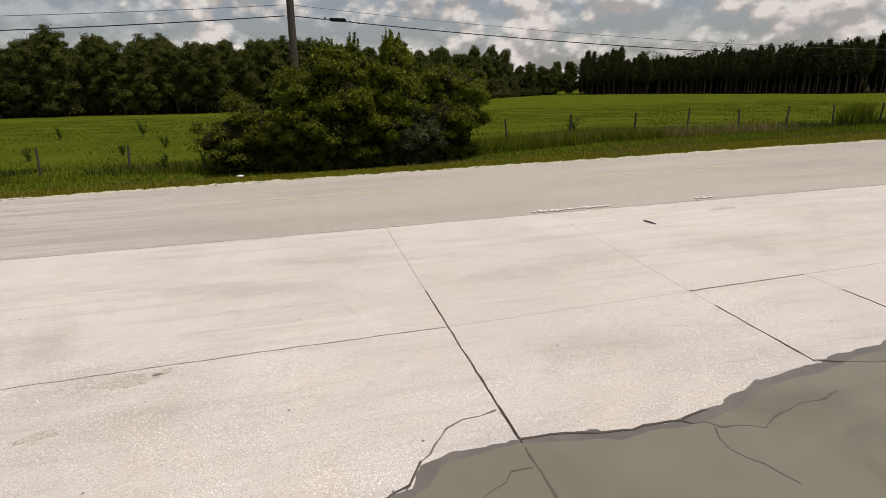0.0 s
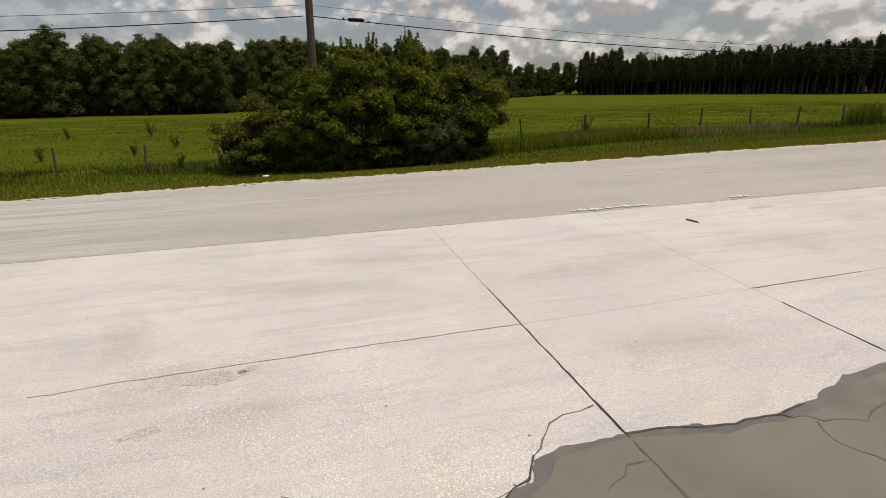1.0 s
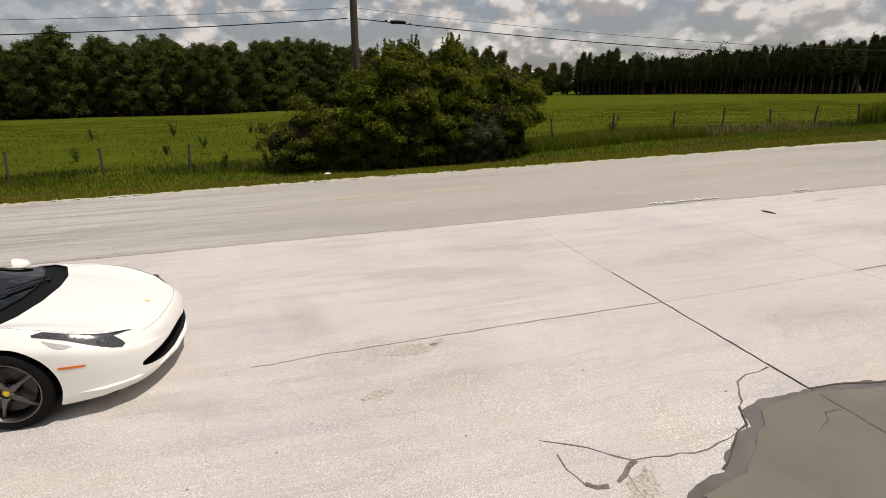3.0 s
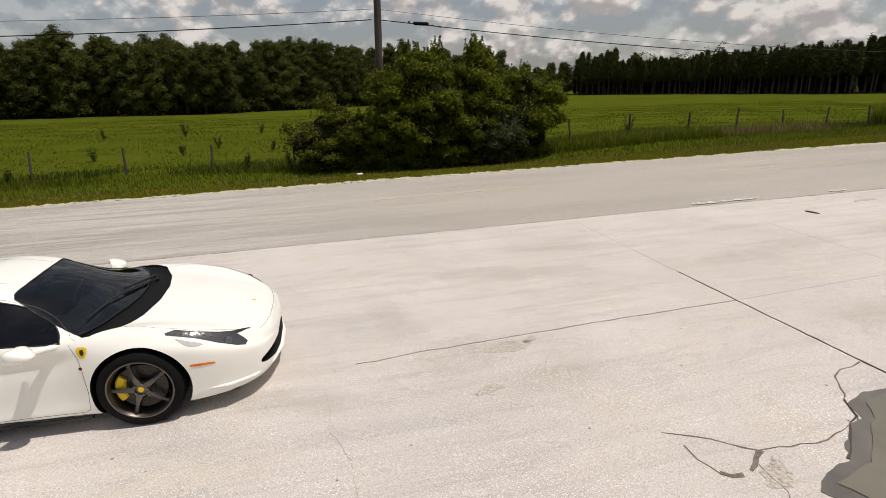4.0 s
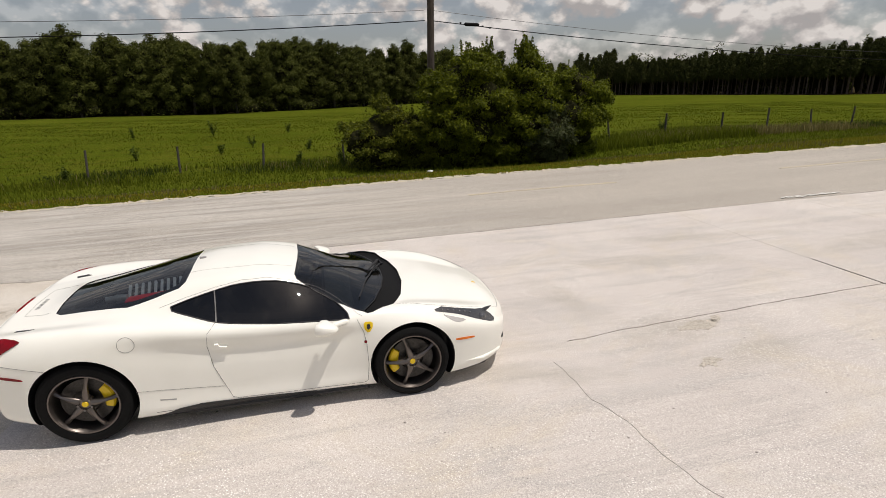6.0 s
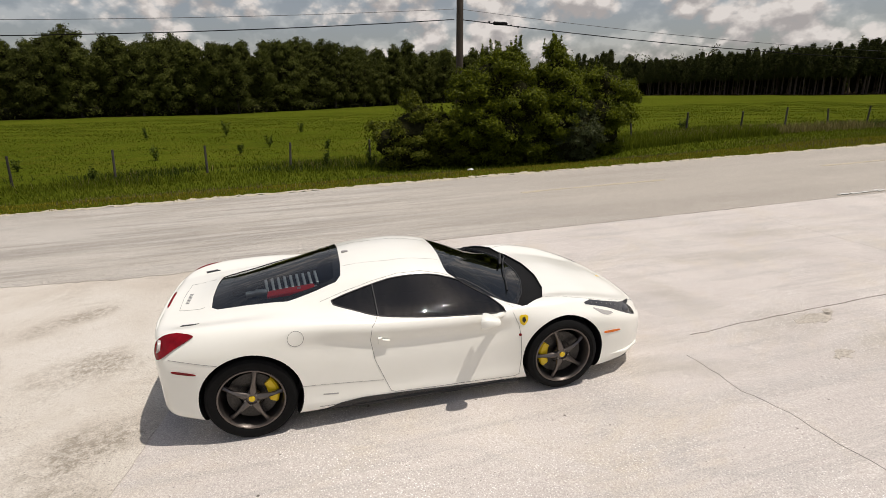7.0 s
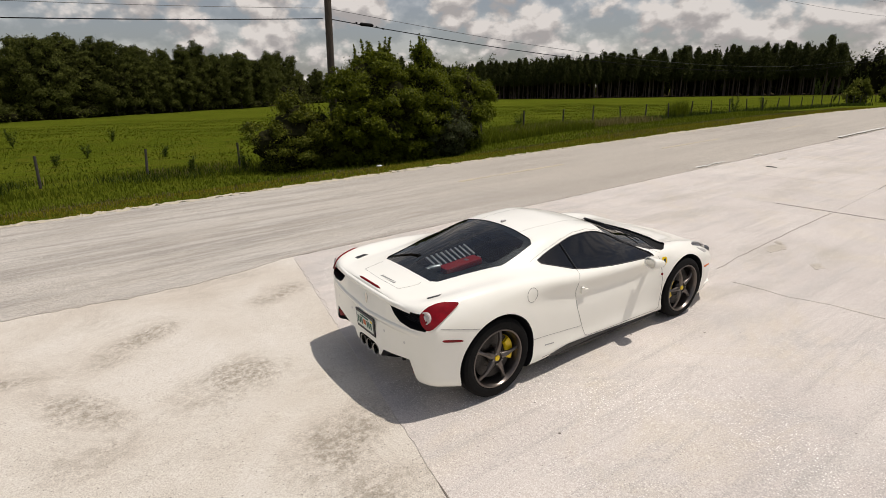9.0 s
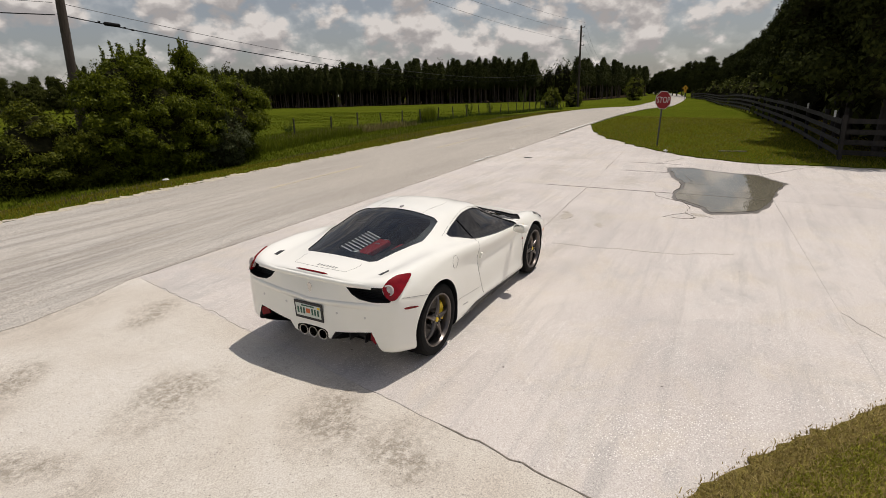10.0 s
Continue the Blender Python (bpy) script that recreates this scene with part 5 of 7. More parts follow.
part("brake_light", tube_bm([onto((-1.985, y, 0.915), (0.75, 0, -0.66), -0.002) for y in np.linspace(-0.195, 0.175, 9)], [0.004] + [0.012] * 7 + [0.004], 8), RED_LENS, car, "slim red centre brake light", smooth=True)
part("aerial", box_bm(0.06, 0.025, 0.02, Matrix.Translation(onto((-0.45, 0, 1.2), DOWN, 0.006)), 0.008), plain("grey_aerial", (0.35, 0.34, 0.33), 0.5), car)



def ridge(pts, d, wide, tall, name, label):
    """A rounded ridge of bodywork along points on the skin, fading out at both ends."""
    bm = bmesh.new()
    fine = []
    pts = [Vector(p) for p in pts]
    for a, b in zip(pts, pts[1:]):
        fine += [a.lerp(b, i / 6) for i in range(6)]
    fine.append(pts[-1])
    d = Vector(d).normalized()
    rows = []
    for i, p in enumerate(fine):
        k = min(1.0, 4.0 * min(i, len(fine) - 1 - i) / len(fine) + 0.02)
        run = (fine[min(i + 1, len(fine) - 1)] - fine[max(i - 1, 0)]).normalized()
        across = run.cross(d).normalized()
        rows.append([bm.verts.new(onto(p + across * wide * u, d, -0.004 + k * tall * h)) for u, h in ((-1, 0), (-0.6, 0.45), (-0.2, 0.9), (0.15, 1.0), (0.45, 0.75), (0.7, 0.1), (0.75, -0.3))])
    for a, b in zip(rows, rows[1:]):
        for k in range(6):
            bm.faces.new((a[k], a[k + 1], b[k + 1], b[k]))
    return part(name, bm, PAINT, body, label, smooth=True, sharp=1.2)


# the lip over the tail, the ledge of the rear bumper and the front spoiler's lip
ridge([(-1.985, 0.66, 0.885), (-2.015, 0.40, 0.875), (-2.03, 0.0, 0.878), (-2.015, -0.40, 0.875), (-1.985, -0.66, 0.885)], (0.9, 0, -0.42), 0.030, 0.022, "tail_lip", "white lip over the tail")
ridge([(-1.90, 0.86, 0.70), (-1.99, 0.66, 0.70), (-2.02, 0.36, 0.675), (-2.03, 0.0, 0.645), (-2.02, -0.36, 0.675), (-1.99, -0.66, 0.70), (-1.90, -0.86, 0.70)], (1, 0, -0.15), 0.040, 0.020, "bumper_ledge", "white bumper ledge")
part("front_lip", tube_bm([(1.78, -0.915, 0.245), (2.02, -0.855, 0.225), (2.21, -0.71, 0.212), (2.335, -0.46, 0.205), (2.395, -0.18, 0.20), (2.395, 0.18, 0.20), (2.335, 0.46, 0.205), (2.21, 0.71, 0.212), (2.02, 0.855, 0.225), (1.78, 0.915, 0.245)], [0.004, 0.016, 0.022, 0.024, 0.024, 0.024, 0.024, 0.022, 0.016, 0.004], 8), PAINT, body, "white front spoiler lip", smooth=True)
part("bonnet_badge", patch_bm([(2.19, -0.011, 0.6), (2.19, 0.011, 0.6), (2.155, 0.013, 0.62), (2.155, -0.013, 0.62)], DOWN, 0.003, 0.02), YELLOW, body, "small yellow bonnet badge")

# plain bars in place of lettering, a plain emblem, number plate with its characters as bars
for k in range(7):
    part("letter_bar", box_bm(0.03, 0.014, 0.003, Matrix.Translation(onto((-1.83, -0.165 + k * 0.034, 0.92), DOWN, 0.002))), GREY_METAL, body)
emblem = patch_bm([(-2.02, -0.005 + 0.022 * math.cos(a) * (1 + 0.3 * math.sin(3 * a)), 0.775 + 0.045 * math.sin(a)) for a in np.linspace(0, 6.28, 18, endpoint=False)], AHEAD, 0.004, 0.03)
part("emblem", emblem, CHROME, body, "small polished emblem")
PLATE_M = Matrix.Translation((-2.034, 0.02, 0.535)) @ pose(0, 0, 0, 0, -4, 0)
frame_part = part("number_plate", box_bm(0.012, 0.335, 0.178, PLATE_M, 0.004), BLACK, car, "white number plate in a black frame")
part("plate_face", box_bm(0.006, 0.295, 0.125, PLATE_M @ Matrix.Translation((-0.007, 0, 0.004)), 0.002), plain("plate_white", (0.62, 0.66, 0.60), 0.45, grain=0.06, scale=30), frame_part, "pale plate face")
GREEN_INK = plain("green_ink", (0.02, 0.10, 0.06), 0.5)
for y in (0.118, 0.083, 0.05, -0.05, -0.083, -0.118):
    part("character_bar", box_bm(0.004, 0.018, 0.062, PLATE_M @ Matrix.Translation((-0.011, y, 0.0))), GREEN_INK, frame_part)
part("fruit_mark", box_bm(0.004, 0.045, 0.045, PLATE_M @ Matrix.Translation((-0.011, 0, 0.004)), 0.001), plain("orange_ink", (0.55, 0.13, 0.03), 0.5), frame_part)
part("county_bar", box_bm(0.004, 0.15, 0.012, PLATE_M @ Matrix.Translation((-0.011, 0, 0.052))), GREEN_INK, frame_part)
part("sticker", box_bm(0.004, 0.03, 0.02, PLATE_M @ Matrix.Translation((-0.011, -0.128, 0.05))), YELLOW, frame_part)
# three tail pipes
for y in (0.115, 0.0, -0.115):
    bm = bmesh.new()
    prof = [(-2.02, 0.049), (-2.022, 0.052), (-2.01, 0.054), (-1.90, 0.052), (-1.90, 0.044), (-2.02, 0.045)]
    rings = [[bm.verts.new((x, y + r * math.cos(a), 0.322 + r * math.sin(a))) for a in np.linspace(0, 2 * math.pi, 24, endpoint=False)] for x, r in prof + prof[:1]]
    for a, b in zip(rings, rings[1:]):
        for k in range(24):
            bm.faces.new((a[k], a[(k + 1) % 24], b[(k + 1) % 24], b[k]))
    part("tailpipe", bm, CHROME, car, "polished round tailpipe", smooth=True)
# front grille: bars, small wings, emblem
grille = part("grille", box_bm(0.02, 1.15, 0.14, pose(2.16, 0, 0.30), 0.004), BLACK, car, "black lower grille")
for s in (-1, 1):
    part("grille_wing", box_bm(0.08, 0.26, 0.012, Matrix.Translation((2.20, s * 0.36, 0.285)) @ pose(0, 0, 0, s * 10, 0, -s * 16), 0.005), BLACK, grille)
part("grille_emblem", box_bm(0.008, 0.05, 0.07, pose(2.185, 0, 0.30), 0.006), CHROME, grille)


# ---- wheels: the outer face looks along -y ----
def lathe(prof, n=48, gap=None):
    """Turns a profile of (radius, y) round the y axis."""
    bm = bmesh.new()
    rings = [[bm.verts.new((r * math.cos(a), y, r * math.sin(a))) for a in np.linspace(0, 2 * math.pi, n, endpoint=False)] for r, y in prof]
    for a, b in zip(rings, rings[1:]):
        for k in range(n):
            bm.faces.new((a[k], a[(k + 1) % n], b[(k + 1) % n], b[k]))
    return bm


def spoke_bm(turn, r1, face):
    """One slim spoke, ridged along its middle, splaying toward the rim."""
    bm = bmesh.new()
    rows = []
    for t in np.linspace(0, 1, 7):
        r = 0.045 + (r1 - 0.045) * t
        half = 0.034 - 0.018 * min(1, t * 1.8) + 0.008 * max(0, t - 0.75) * 4
        y = face + 0.012 - 0.022 * math.sin(math.pi * (0.15 + 0.85 * t)) + 0.012 * t
        rows.append([(r, y + 0.016, -half), (r, y, -half * 0.75), (r, y - 0.010, 0), (r, y, half * 0.75), (r, y + 0.016, half), (r, y + 0.03, 0)])
    vs = [[bm.verts.new((x * math.cos(turn) - z * math.sin(turn), y, x * math.sin(turn) + z * math.cos(turn))) for x, y, z in row] for row in rows]
    for a, b in zip(vs, vs[1:]):
        for k in range(6):
            bm.faces.new((a[k], a[(k + 1) % 6], b[(k + 1) % 6], b[k]))
    bm.faces.new(vs[0])
    bm.faces.new(vs[-1][::-1])
    return bm


def make_wheel(m, R, W, turn):
    rim_r = 0.258
    face = -W / 2 + 0.012
    rim = part("wheel", lathe([(rim_r + 0.006, -W / 2 + 0.004), (rim_r + 0.002, -W / 2 - 0.004), (rim_r - 0.008, -W / 2 - 0.003), (rim_r - 0.014, -W / 2 + 0.010), (rim_r - 0.022, -W / 2 + 0.03), (rim_r - 0.03, -W / 2 + 0.10), (rim_r - 0.03, W / 2 - 0.01), (rim_r + 0.006, W / 2)], 56), RIM, car, "dark graphite five-spoke alloy wheel", smooth=True, sharp=0.9)
    rim.matrix_basis = m
    half = W / 2
    part("tyre", lathe([(rim_r, -half + 0.006), (rim_r + 0.012, -half - 0.004), (rim_r + 0.035, -half - 0.010), (R - 0.03, -half - 0.006), (R - 0.010, -half + 0.010), (R - 0.001, -half + 0.035), (R, -half + 0.06), (R - 0.006, -half + 0.063), (R - 0.006, -half + 0.072), (R, -half + 0.075),
                        (R + 0.001, -0.012), (R - 0.006, -0.010), (R - 0.006, 0.010), (R + 0.001, 0.012), (R, half - 0.06), (R - 0.01, half - 0.01), (R - 0.035, half + 0.008), (rim_r, half - 0.006)], 64), RUBBER, rim, "low-profile black tyre", smooth=True, sharp=0.5)
    for k in range(5):
        part("spoke", spoke_bm(radians(turn + 72 * k), rim_r - 0.012, face), RIM, rim, smooth=True, sharp=0.5)
    part("hub", lathe([(0.001, face + 0.004), (0.03, face + 0.004), (0.062, face + 0.012), (0.07, face + 0.03), (0.06, face + 0.06)], 28), RIM, rim, smooth=True)
    cap = part("hub_cap", lathe([(0.0005, face - 0.006), (0.021, face - 0.005), (0.025, face + 0.0), (0.026, face + 0.01)], 24), YELLOW, rim, "yellow hub cap", smooth=True)
    for k in range(5):
        a = radians(turn + 36 + 72 * k)
        part("wheel_bolt", lathe([(0.0005, -0.012), (0.009, -0.012), (0.0095, 0.0), (0.010, 0.016)], 8), plain("bolt_steel", (0.2, 0.19, 0.18), 0.35, 0.9), rim).matrix_basis = Matrix.Translation((0.052 * math.cos(a), face + 0.004, 0.052 * math.sin(a)))
    # brake behind the spokes
    part("brake_disc", lathe([(0.06, face + 0.075), (0.10, face + 0.072), (0.105, face + 0.062), (0.195, face + 0.062), (0.197, face + 0.066), (0.197, face + 0.095)], 48), DISC, rim, "drilled steel brake disc", smooth=True)
    return rim


def caliper(m, sign, face, a0, a1):
    bm = bmesh.new()
    rows = []
    for a in np.linspace(radians(a0), radians(a1), 9):
        e = 0.012 * math.sin(math.pi * (a - radians(a0)) / (radians(a1) - radians(a0)))
        rows.append([bm.verts.new((r * math.cos(a), y, r * math.sin(a))) for r, y in ((0.135 - e, face + 0.05), (0.145, face + 0.036), (0.195, face + 0.036), (0.205 + e * 0.5, face + 0.05), (0.205, face + 0.12), (0.135, face + 0.12))])
    for p, q in zip(rows, rows[1:]):
        for k in range(6):
            bm.faces.new((p[k], p[(k + 1) % 6], q[(k + 1) % 6], q[k]))
    bm.faces.new(rows[0])
    bm.faces.new(rows[-1][::-1])
    ob = part("brake_caliper", bm, YELLOW, car, "yellow brake caliper", smooth=True)
    ob.matrix_basis = m


for x, R, W, out, z, turn, arc in ((1.34, 0.338, 0.235, 0.955, 0.336, 34, (142, 212)), (-1.31, 0.358, 0.295, 0.940, 0.356, 6, (-22, 42))):
    for s in (-1, 1):
        m = pose(x, s * (out - W / 2), z, 0, 0, 0 if s < 0 else 180)
        make_wheel(m, R, W, turn)
        caliper(m, s, -W / 2 + 0.012, *(arc if s < 0 else (180 - arc[1], 180 - arc[0])))
    # dark arch liners
part("underbody", box_bm(2.0, 1.5, 0.05, pose(0, 0, 0.13), 0.01), BLACK, car)
part("front_splitter", tube_bm([(1.75, -0.86, 0.135), (2.05, -0.79, 0.15), (2.28, -0.55, 0.17), (2.36, -0.2, 0.185), (2.36, 0.2, 0.185), (2.28, 0.55, 0.17), (2.05, 0.79, 0.15), (1.75, 0.86, 0.135)], 0.018, 6), BLACK, body, "black lower lip", smooth=True)

# ---- plants ----
LEAF_BUSH = leaf_mat("glossy_bush_leaf", (0.046, 0.060, 0.005), (0.190, 0.218, 0.012), 0.5, 0.08, 0.22)
LEAF_BUSH2 = leaf_mat("olive_bush_leaf", (0.040, 0.050, 0.006), (0.150, 0.160, 0.014), 0.55, 0.08, 0.2)
LEAF_GREY = leaf_mat("grey_green_bush_leaf", (0.040, 0.050, 0.018), (0.100, 0.115, 0.046), 0.55, 0.12, 0.2)
LEAF_OAK = leaf_mat("dark_oak_leaf", (0.038, 0.045, 0.010), (0.100, 0.110, 0.024), 0.7, 0.04, 0.10)
LEAF_OAK2 = leaf_mat("mid_green_leaf", (0.038, 0.046, 0.010), (0.105, 0.114, 0.024), 0.7, 0.04, 0.08)
# oak green darkened so the right-hand wood's shade lies in the leaf colour
LEAF_SHADED = leaf_mat("shade_dark_leaf", (0.020, 0.025, 0.007), (0.054, 0.062, 0.015), 0.75, 0.02, 0.05)
LEAF_PALE = leaf_mat("yellow_green_leaf", (0.070, 0.084, 0.010), (0.190, 0.200, 0.030), 0.6, 0.05, 0.2)
NEEDLE = leaf_mat("pine_needle", (0.030, 0.036, 0.011), (0.078, 0.086, 0.024), 0.7, 0.05, 0.1)
# near-black tone that puts the shade inside crowns and brush into colour
INNER_SHADE = plain("inner_foliage_shade", (0.022, 0.022, 0.010), 0.95, grain=0.4, scale=8, Specular_IOR_Level=0.0)
BARK_GREY = bark("grey_bark", (0.06, 0.05, 0.04), (0.16, 0.14, 0.115))
# darker bark for the woodland trunks and limbs
BARK_DARK = bark("dark_trunk_bark", (0.022, 0.018, 0.014), (0.055, 0.046, 0.036))
BARK_PINE = bark("pine_bark", (0.055, 0.038, 0.028), (0.13, 0.095, 0.075))
BLADE = leaf_mat("grass_blade", (0.085, 0.110, 0.008), (0.175, 0.200, 0.018), 0.7, 0.05, 0.35)
BLADE_MOWN = leaf_mat("mown_grass_blade", (0.165, 0.154, 0.013), (0.310, 0.270, 0.034), 0.7, 0.05, 0.4)
BLADE_DRY = leaf_mat("dry_grass_blade", (0.14, 0.118, 0.042), (0.28, 0.235, 0.09), 0.7, 0.2, 0.25)
BLADE_LAWN = leaf_mat("lawn_blade", (0.15, 0.160, 0.018), (0.42, 0.400, 0.070), 0.7, 0.05, 0.35)
BLADE_STRAW = leaf_mat("straw_blade", (0.26, 0.20, 0.075), (0.50, 0.40, 0.17), 0.75, 0.05, 0.3)
WEED = leaf_mat("weed_leaf", (0.036, 0.056, 0.008), (0.085, 0.110, 0.018), 0.65, 0.08, 0.25)


def leaves_mesh(name, centre, facing, size, rng, mat, aspect=0.45, loose=0.8):
    """Diamond leaves, one island each, at centres, turned about their facing."""
    n = len(centre)
    f = facing + rng.normal(0, loose, (n, 3))
    f /= np.linalg.norm(f, axis=1, keepdims=True) + 1e-9
    a = rng.normal(0, 1, (n, 3))
    a -= f * np.sum(a * f, axis=1, keepdims=True)
    a /= np.linalg.norm(a, axis=1, keepdims=True) + 1e-9
    b = np.cross(f, a)
    s = (size * rng.uniform(0.6, 1.35, n))[:, None]
    tip = centre + a * s
    base = centre - a * s * 0.9
    l = centre + b * s * aspect - f * s * 0.16
    r = centre - b * s * aspect - f * s * 0.16
    co = np.stack([base, l, tip, r], 1).reshape(-1, 3)
    me = bpy.data.meshes.new(name)
    me.vertices.add(4 * n)
    me.vertices.foreach_set("co", co.astype(np.float32).ravel())
    me.loops.add(4 * n)
    me.loops.foreach_set("vertex_index", np.arange(4 * n, dtype=np.int32))
    me.polygons.add(n)
    me.polygons.foreach_set("loop_start", np.arange(0, 4 * n, 4, dtype=np.int32))
    me.update(calc_edges=True)
    me.materials.append(mat)
    return me


def clumps(lobes, count, each, spread, rng, low=0.0, lift=0.6):
    """Leaf centres: twig ends on the uneven surface of overlapping lobes, leaves gathered round them."""
    out, face = [], []
    weight = np.array([l[3] * l[4] for l in lobes])
    pick = rng.choice(len(lobes), count, p=weight / weight.sum())
    for i in pick:
        x, y, z, rx, rz = lobes[i]
        d = rng.normal(0, 1, 3)
        d /= np.linalg.norm(d)
        if d[2] < -0.55:
            d[2] *= -0.4
        bumpy = 0.80 + 0.26 * noise.noise(Vector(d) * 2.6 + Vector((x, y, z))) + 0.16 * rng.random() + (0.22 if rng.random() < 0.06 else 0)
        p = np.array((x, y, z)) + d * np.array((rx, rx, rz)) * bumpy
        if p[2] < low:
            continue
        q = p + rng.normal(0, spread, (each, 3)) * (1, 1, 0.8)
        out.append(q)
        face.append(np.repeat((d + (0, 0, lift))[None], each, 0))
    return np.concatenate(out), np.concatenate(face)


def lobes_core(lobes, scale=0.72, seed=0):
    """Inner mass that closes the crown, its near-black colour standing for the shade inside."""
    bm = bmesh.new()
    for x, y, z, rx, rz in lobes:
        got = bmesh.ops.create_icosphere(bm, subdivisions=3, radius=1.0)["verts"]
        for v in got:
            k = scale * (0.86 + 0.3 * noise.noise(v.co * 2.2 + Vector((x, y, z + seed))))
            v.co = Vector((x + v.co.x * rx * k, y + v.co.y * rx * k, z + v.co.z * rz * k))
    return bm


def shoots(places, rng, size):
    """Upright young shoots: leaf centres gathered round thin leaders, thinning to a tip."""
    out, face = [], []
    for x, y, z, h, r in places:
        n = int(170 * h * (r / 0.15))
        t = rng.random(n) ** 1.25
        a = rng.uniform(0, 6.28, n)
        bend = rng.normal(0, 0.12, 2)
        k = r * (1 - 0.85 * t) * rng.uniform(0.3, 1.15, n)
        out.append(np.stack([x + bend[0] * h * t * t + k * np.cos(a), y + bend[1] * h * t * t + k * np.sin(a), z + h * t], 1))
        face.append(np.stack([np.cos(a), np.sin(a), np.full(n, 0.5)], 1))
    return np.concatenate(out), np.concatenate(face)


def shrub(x, y, lobes, clump_n, leaf, spread, seed, mat, label, size=0.07, tips=(), sprigs=10):
    """A dense shrub: leafy boughs with shade between them, shoots along its top, dark stems below."""
    rng = np.random.default_rng(seed)
    lobes = [(lx, ly, lz, lr * 1.10, lh * 1.02) for lx, ly, lz, lr, lh in lobes]
    lobes = lobes + [(lx * 0.9, ly * 0.7, 0.30, lr * 0.72, 0.40) for lx, ly, lz, lr, lh in lobes if lz < 1.9]
    ob = thing("shrub", Matrix.Translation(at(x, y, -0.05)), label, "shrub", "roadside shrubs")
    bunches = []
    for lx, ly, lz, lr, lh in lobes:
        for _ in range(11):
            d = rng.normal(0, 1, 3)
            d /= np.linalg.norm(d)
            d[2] = d[2] if d[2] > -0.3 else d[2] + 0.3
            k = rng.uniform(0.16, 0.40)
            out = rng.uniform(0.78, 1.02)
            bunches.append((lx + d[0] * lr * out, ly + d[1] * lr * out, max(0.22, lz + d[2] * lh * out), k * min(1, lr), k * 0.8 * min(1, lh)))
    c, f = clumps(bunches, int(clump_n * 2.5), leaf, spread * 0.5, rng, 0.05, 0.45)
    c2, f2 = clumps(lobes, int(clump_n * 0.20), leaf, spread * 0.8, rng, 0.04, 0.2)
    high = sorted(bunches, key=lambda q: -(q[2] + q[4]))[:max(sprigs, 1)]
    own = [(q[0] + rng.normal(0, 0.1), q[1] + rng.normal(0, 0.1), q[2] + q[4] * 0.5, rng.uniform(0.25, 0.55), rng.uniform(0.07, 0.13)) for q in high]
    c3, f3 = shoots(list(tips) + own, rng, size)
    c, f = np.concatenate([c, c2, c3]), np.concatenate([f, f2, f3])
    crown = part("crown", leaves_mesh("crown", c, f, size * 0.88, rng, mat, 0.40, 0.75), mat, ob)
    part("thicket_core", lobes_core(lobes, 0.70, seed), INNER_SHADE, crown, "near-black core painted as the shade inside the shrub")
    for k in range(6):
        l = lobes[k % len(lobes)]
        a = rng.uniform(0, 6.28)
        foot = Vector((0.25 * math.cos(a), 0.25 * math.sin(a), 0))
        top = Vector((l[0], l[1], l[2] + 0.2 * l[4]))
        part("stem", tube_bm([foot, foot.lerp(top, 0.4) + Vector((rng.normal(0, 0.1), rng.normal(0, 0.1), 0)), top], [0.06, 0.045, 0.015], 7), BARK_GREY, ob)
    return ob


shrub(-3.9, 21.7, [(0, 0, 1.35, 1.15, 1.1), (-0.8, 0.1, 1.05, 0.75, 0.8), (0.75, -0.2, 1.35, 0.8, 0.9), (0.5, 0.3, 2.0, 0.7, 0.55), (-0.2, -0.3, 0.75, 0.9, 0.5), (1.35, -0.1, 1.3, 0.85, 1.0), (1.4, -0.2, 0.6, 0.8, 0.5)], 1150, 12, 0.13, 1, LEAF_BUSH2, "low rounded olive-green shrub beside the road", 0.060)
shrub(-0.55, 21.6, [(0, 0, 2.4, 1.6, 1.7), (-0.95, -0.3, 2.5, 0.85, 1.0), (-0.3, -0.5, 3.3, 0.8, 0.75), (0.35, -0.2, 3.5, 0.7, 0.55), (-0.1, 0.1, 3.8, 0.42, 0.45), (0.9, 0.1, 3.9, 0.24, 0.45), (0.7, -0.8, 2.4, 0.9, 1.1), (-0.7, -0.8, 1.6, 0.85, 0.8), (0.1, -0.9, 1.3, 0.9, 0.75), (0, -0.2, 0.8, 1.2, 0.55), (-1.25, -0.5, 1.3, 0.75, 0.9), (-1.2, -0.3, 3.1, 0.5, 0.55), (1.2, -0.5, 1.6, 0.9, 1.1), (1.1, -0.6, 0.7, 0.9, 0.55), (-1.2, -0.4, 0.6, 0.8, 0.45)], 3900, 12, 0.14, 2, LEAF_BUSH, "tall dense evergreen shrub with glossy leaves", 0.066,
      [(-0.15, 0.0, 3.9, 0.75, 0.16), (0.15, 0.1, 3.95, 0.6, 0.13), (0.92, 0.1, 3.9, 0.85, 0.15), (-0.6, -0.1, 3.7, 0.6, 0.15), (0.55, 0.0, 3.8, 0.6, 0.13)], 14)
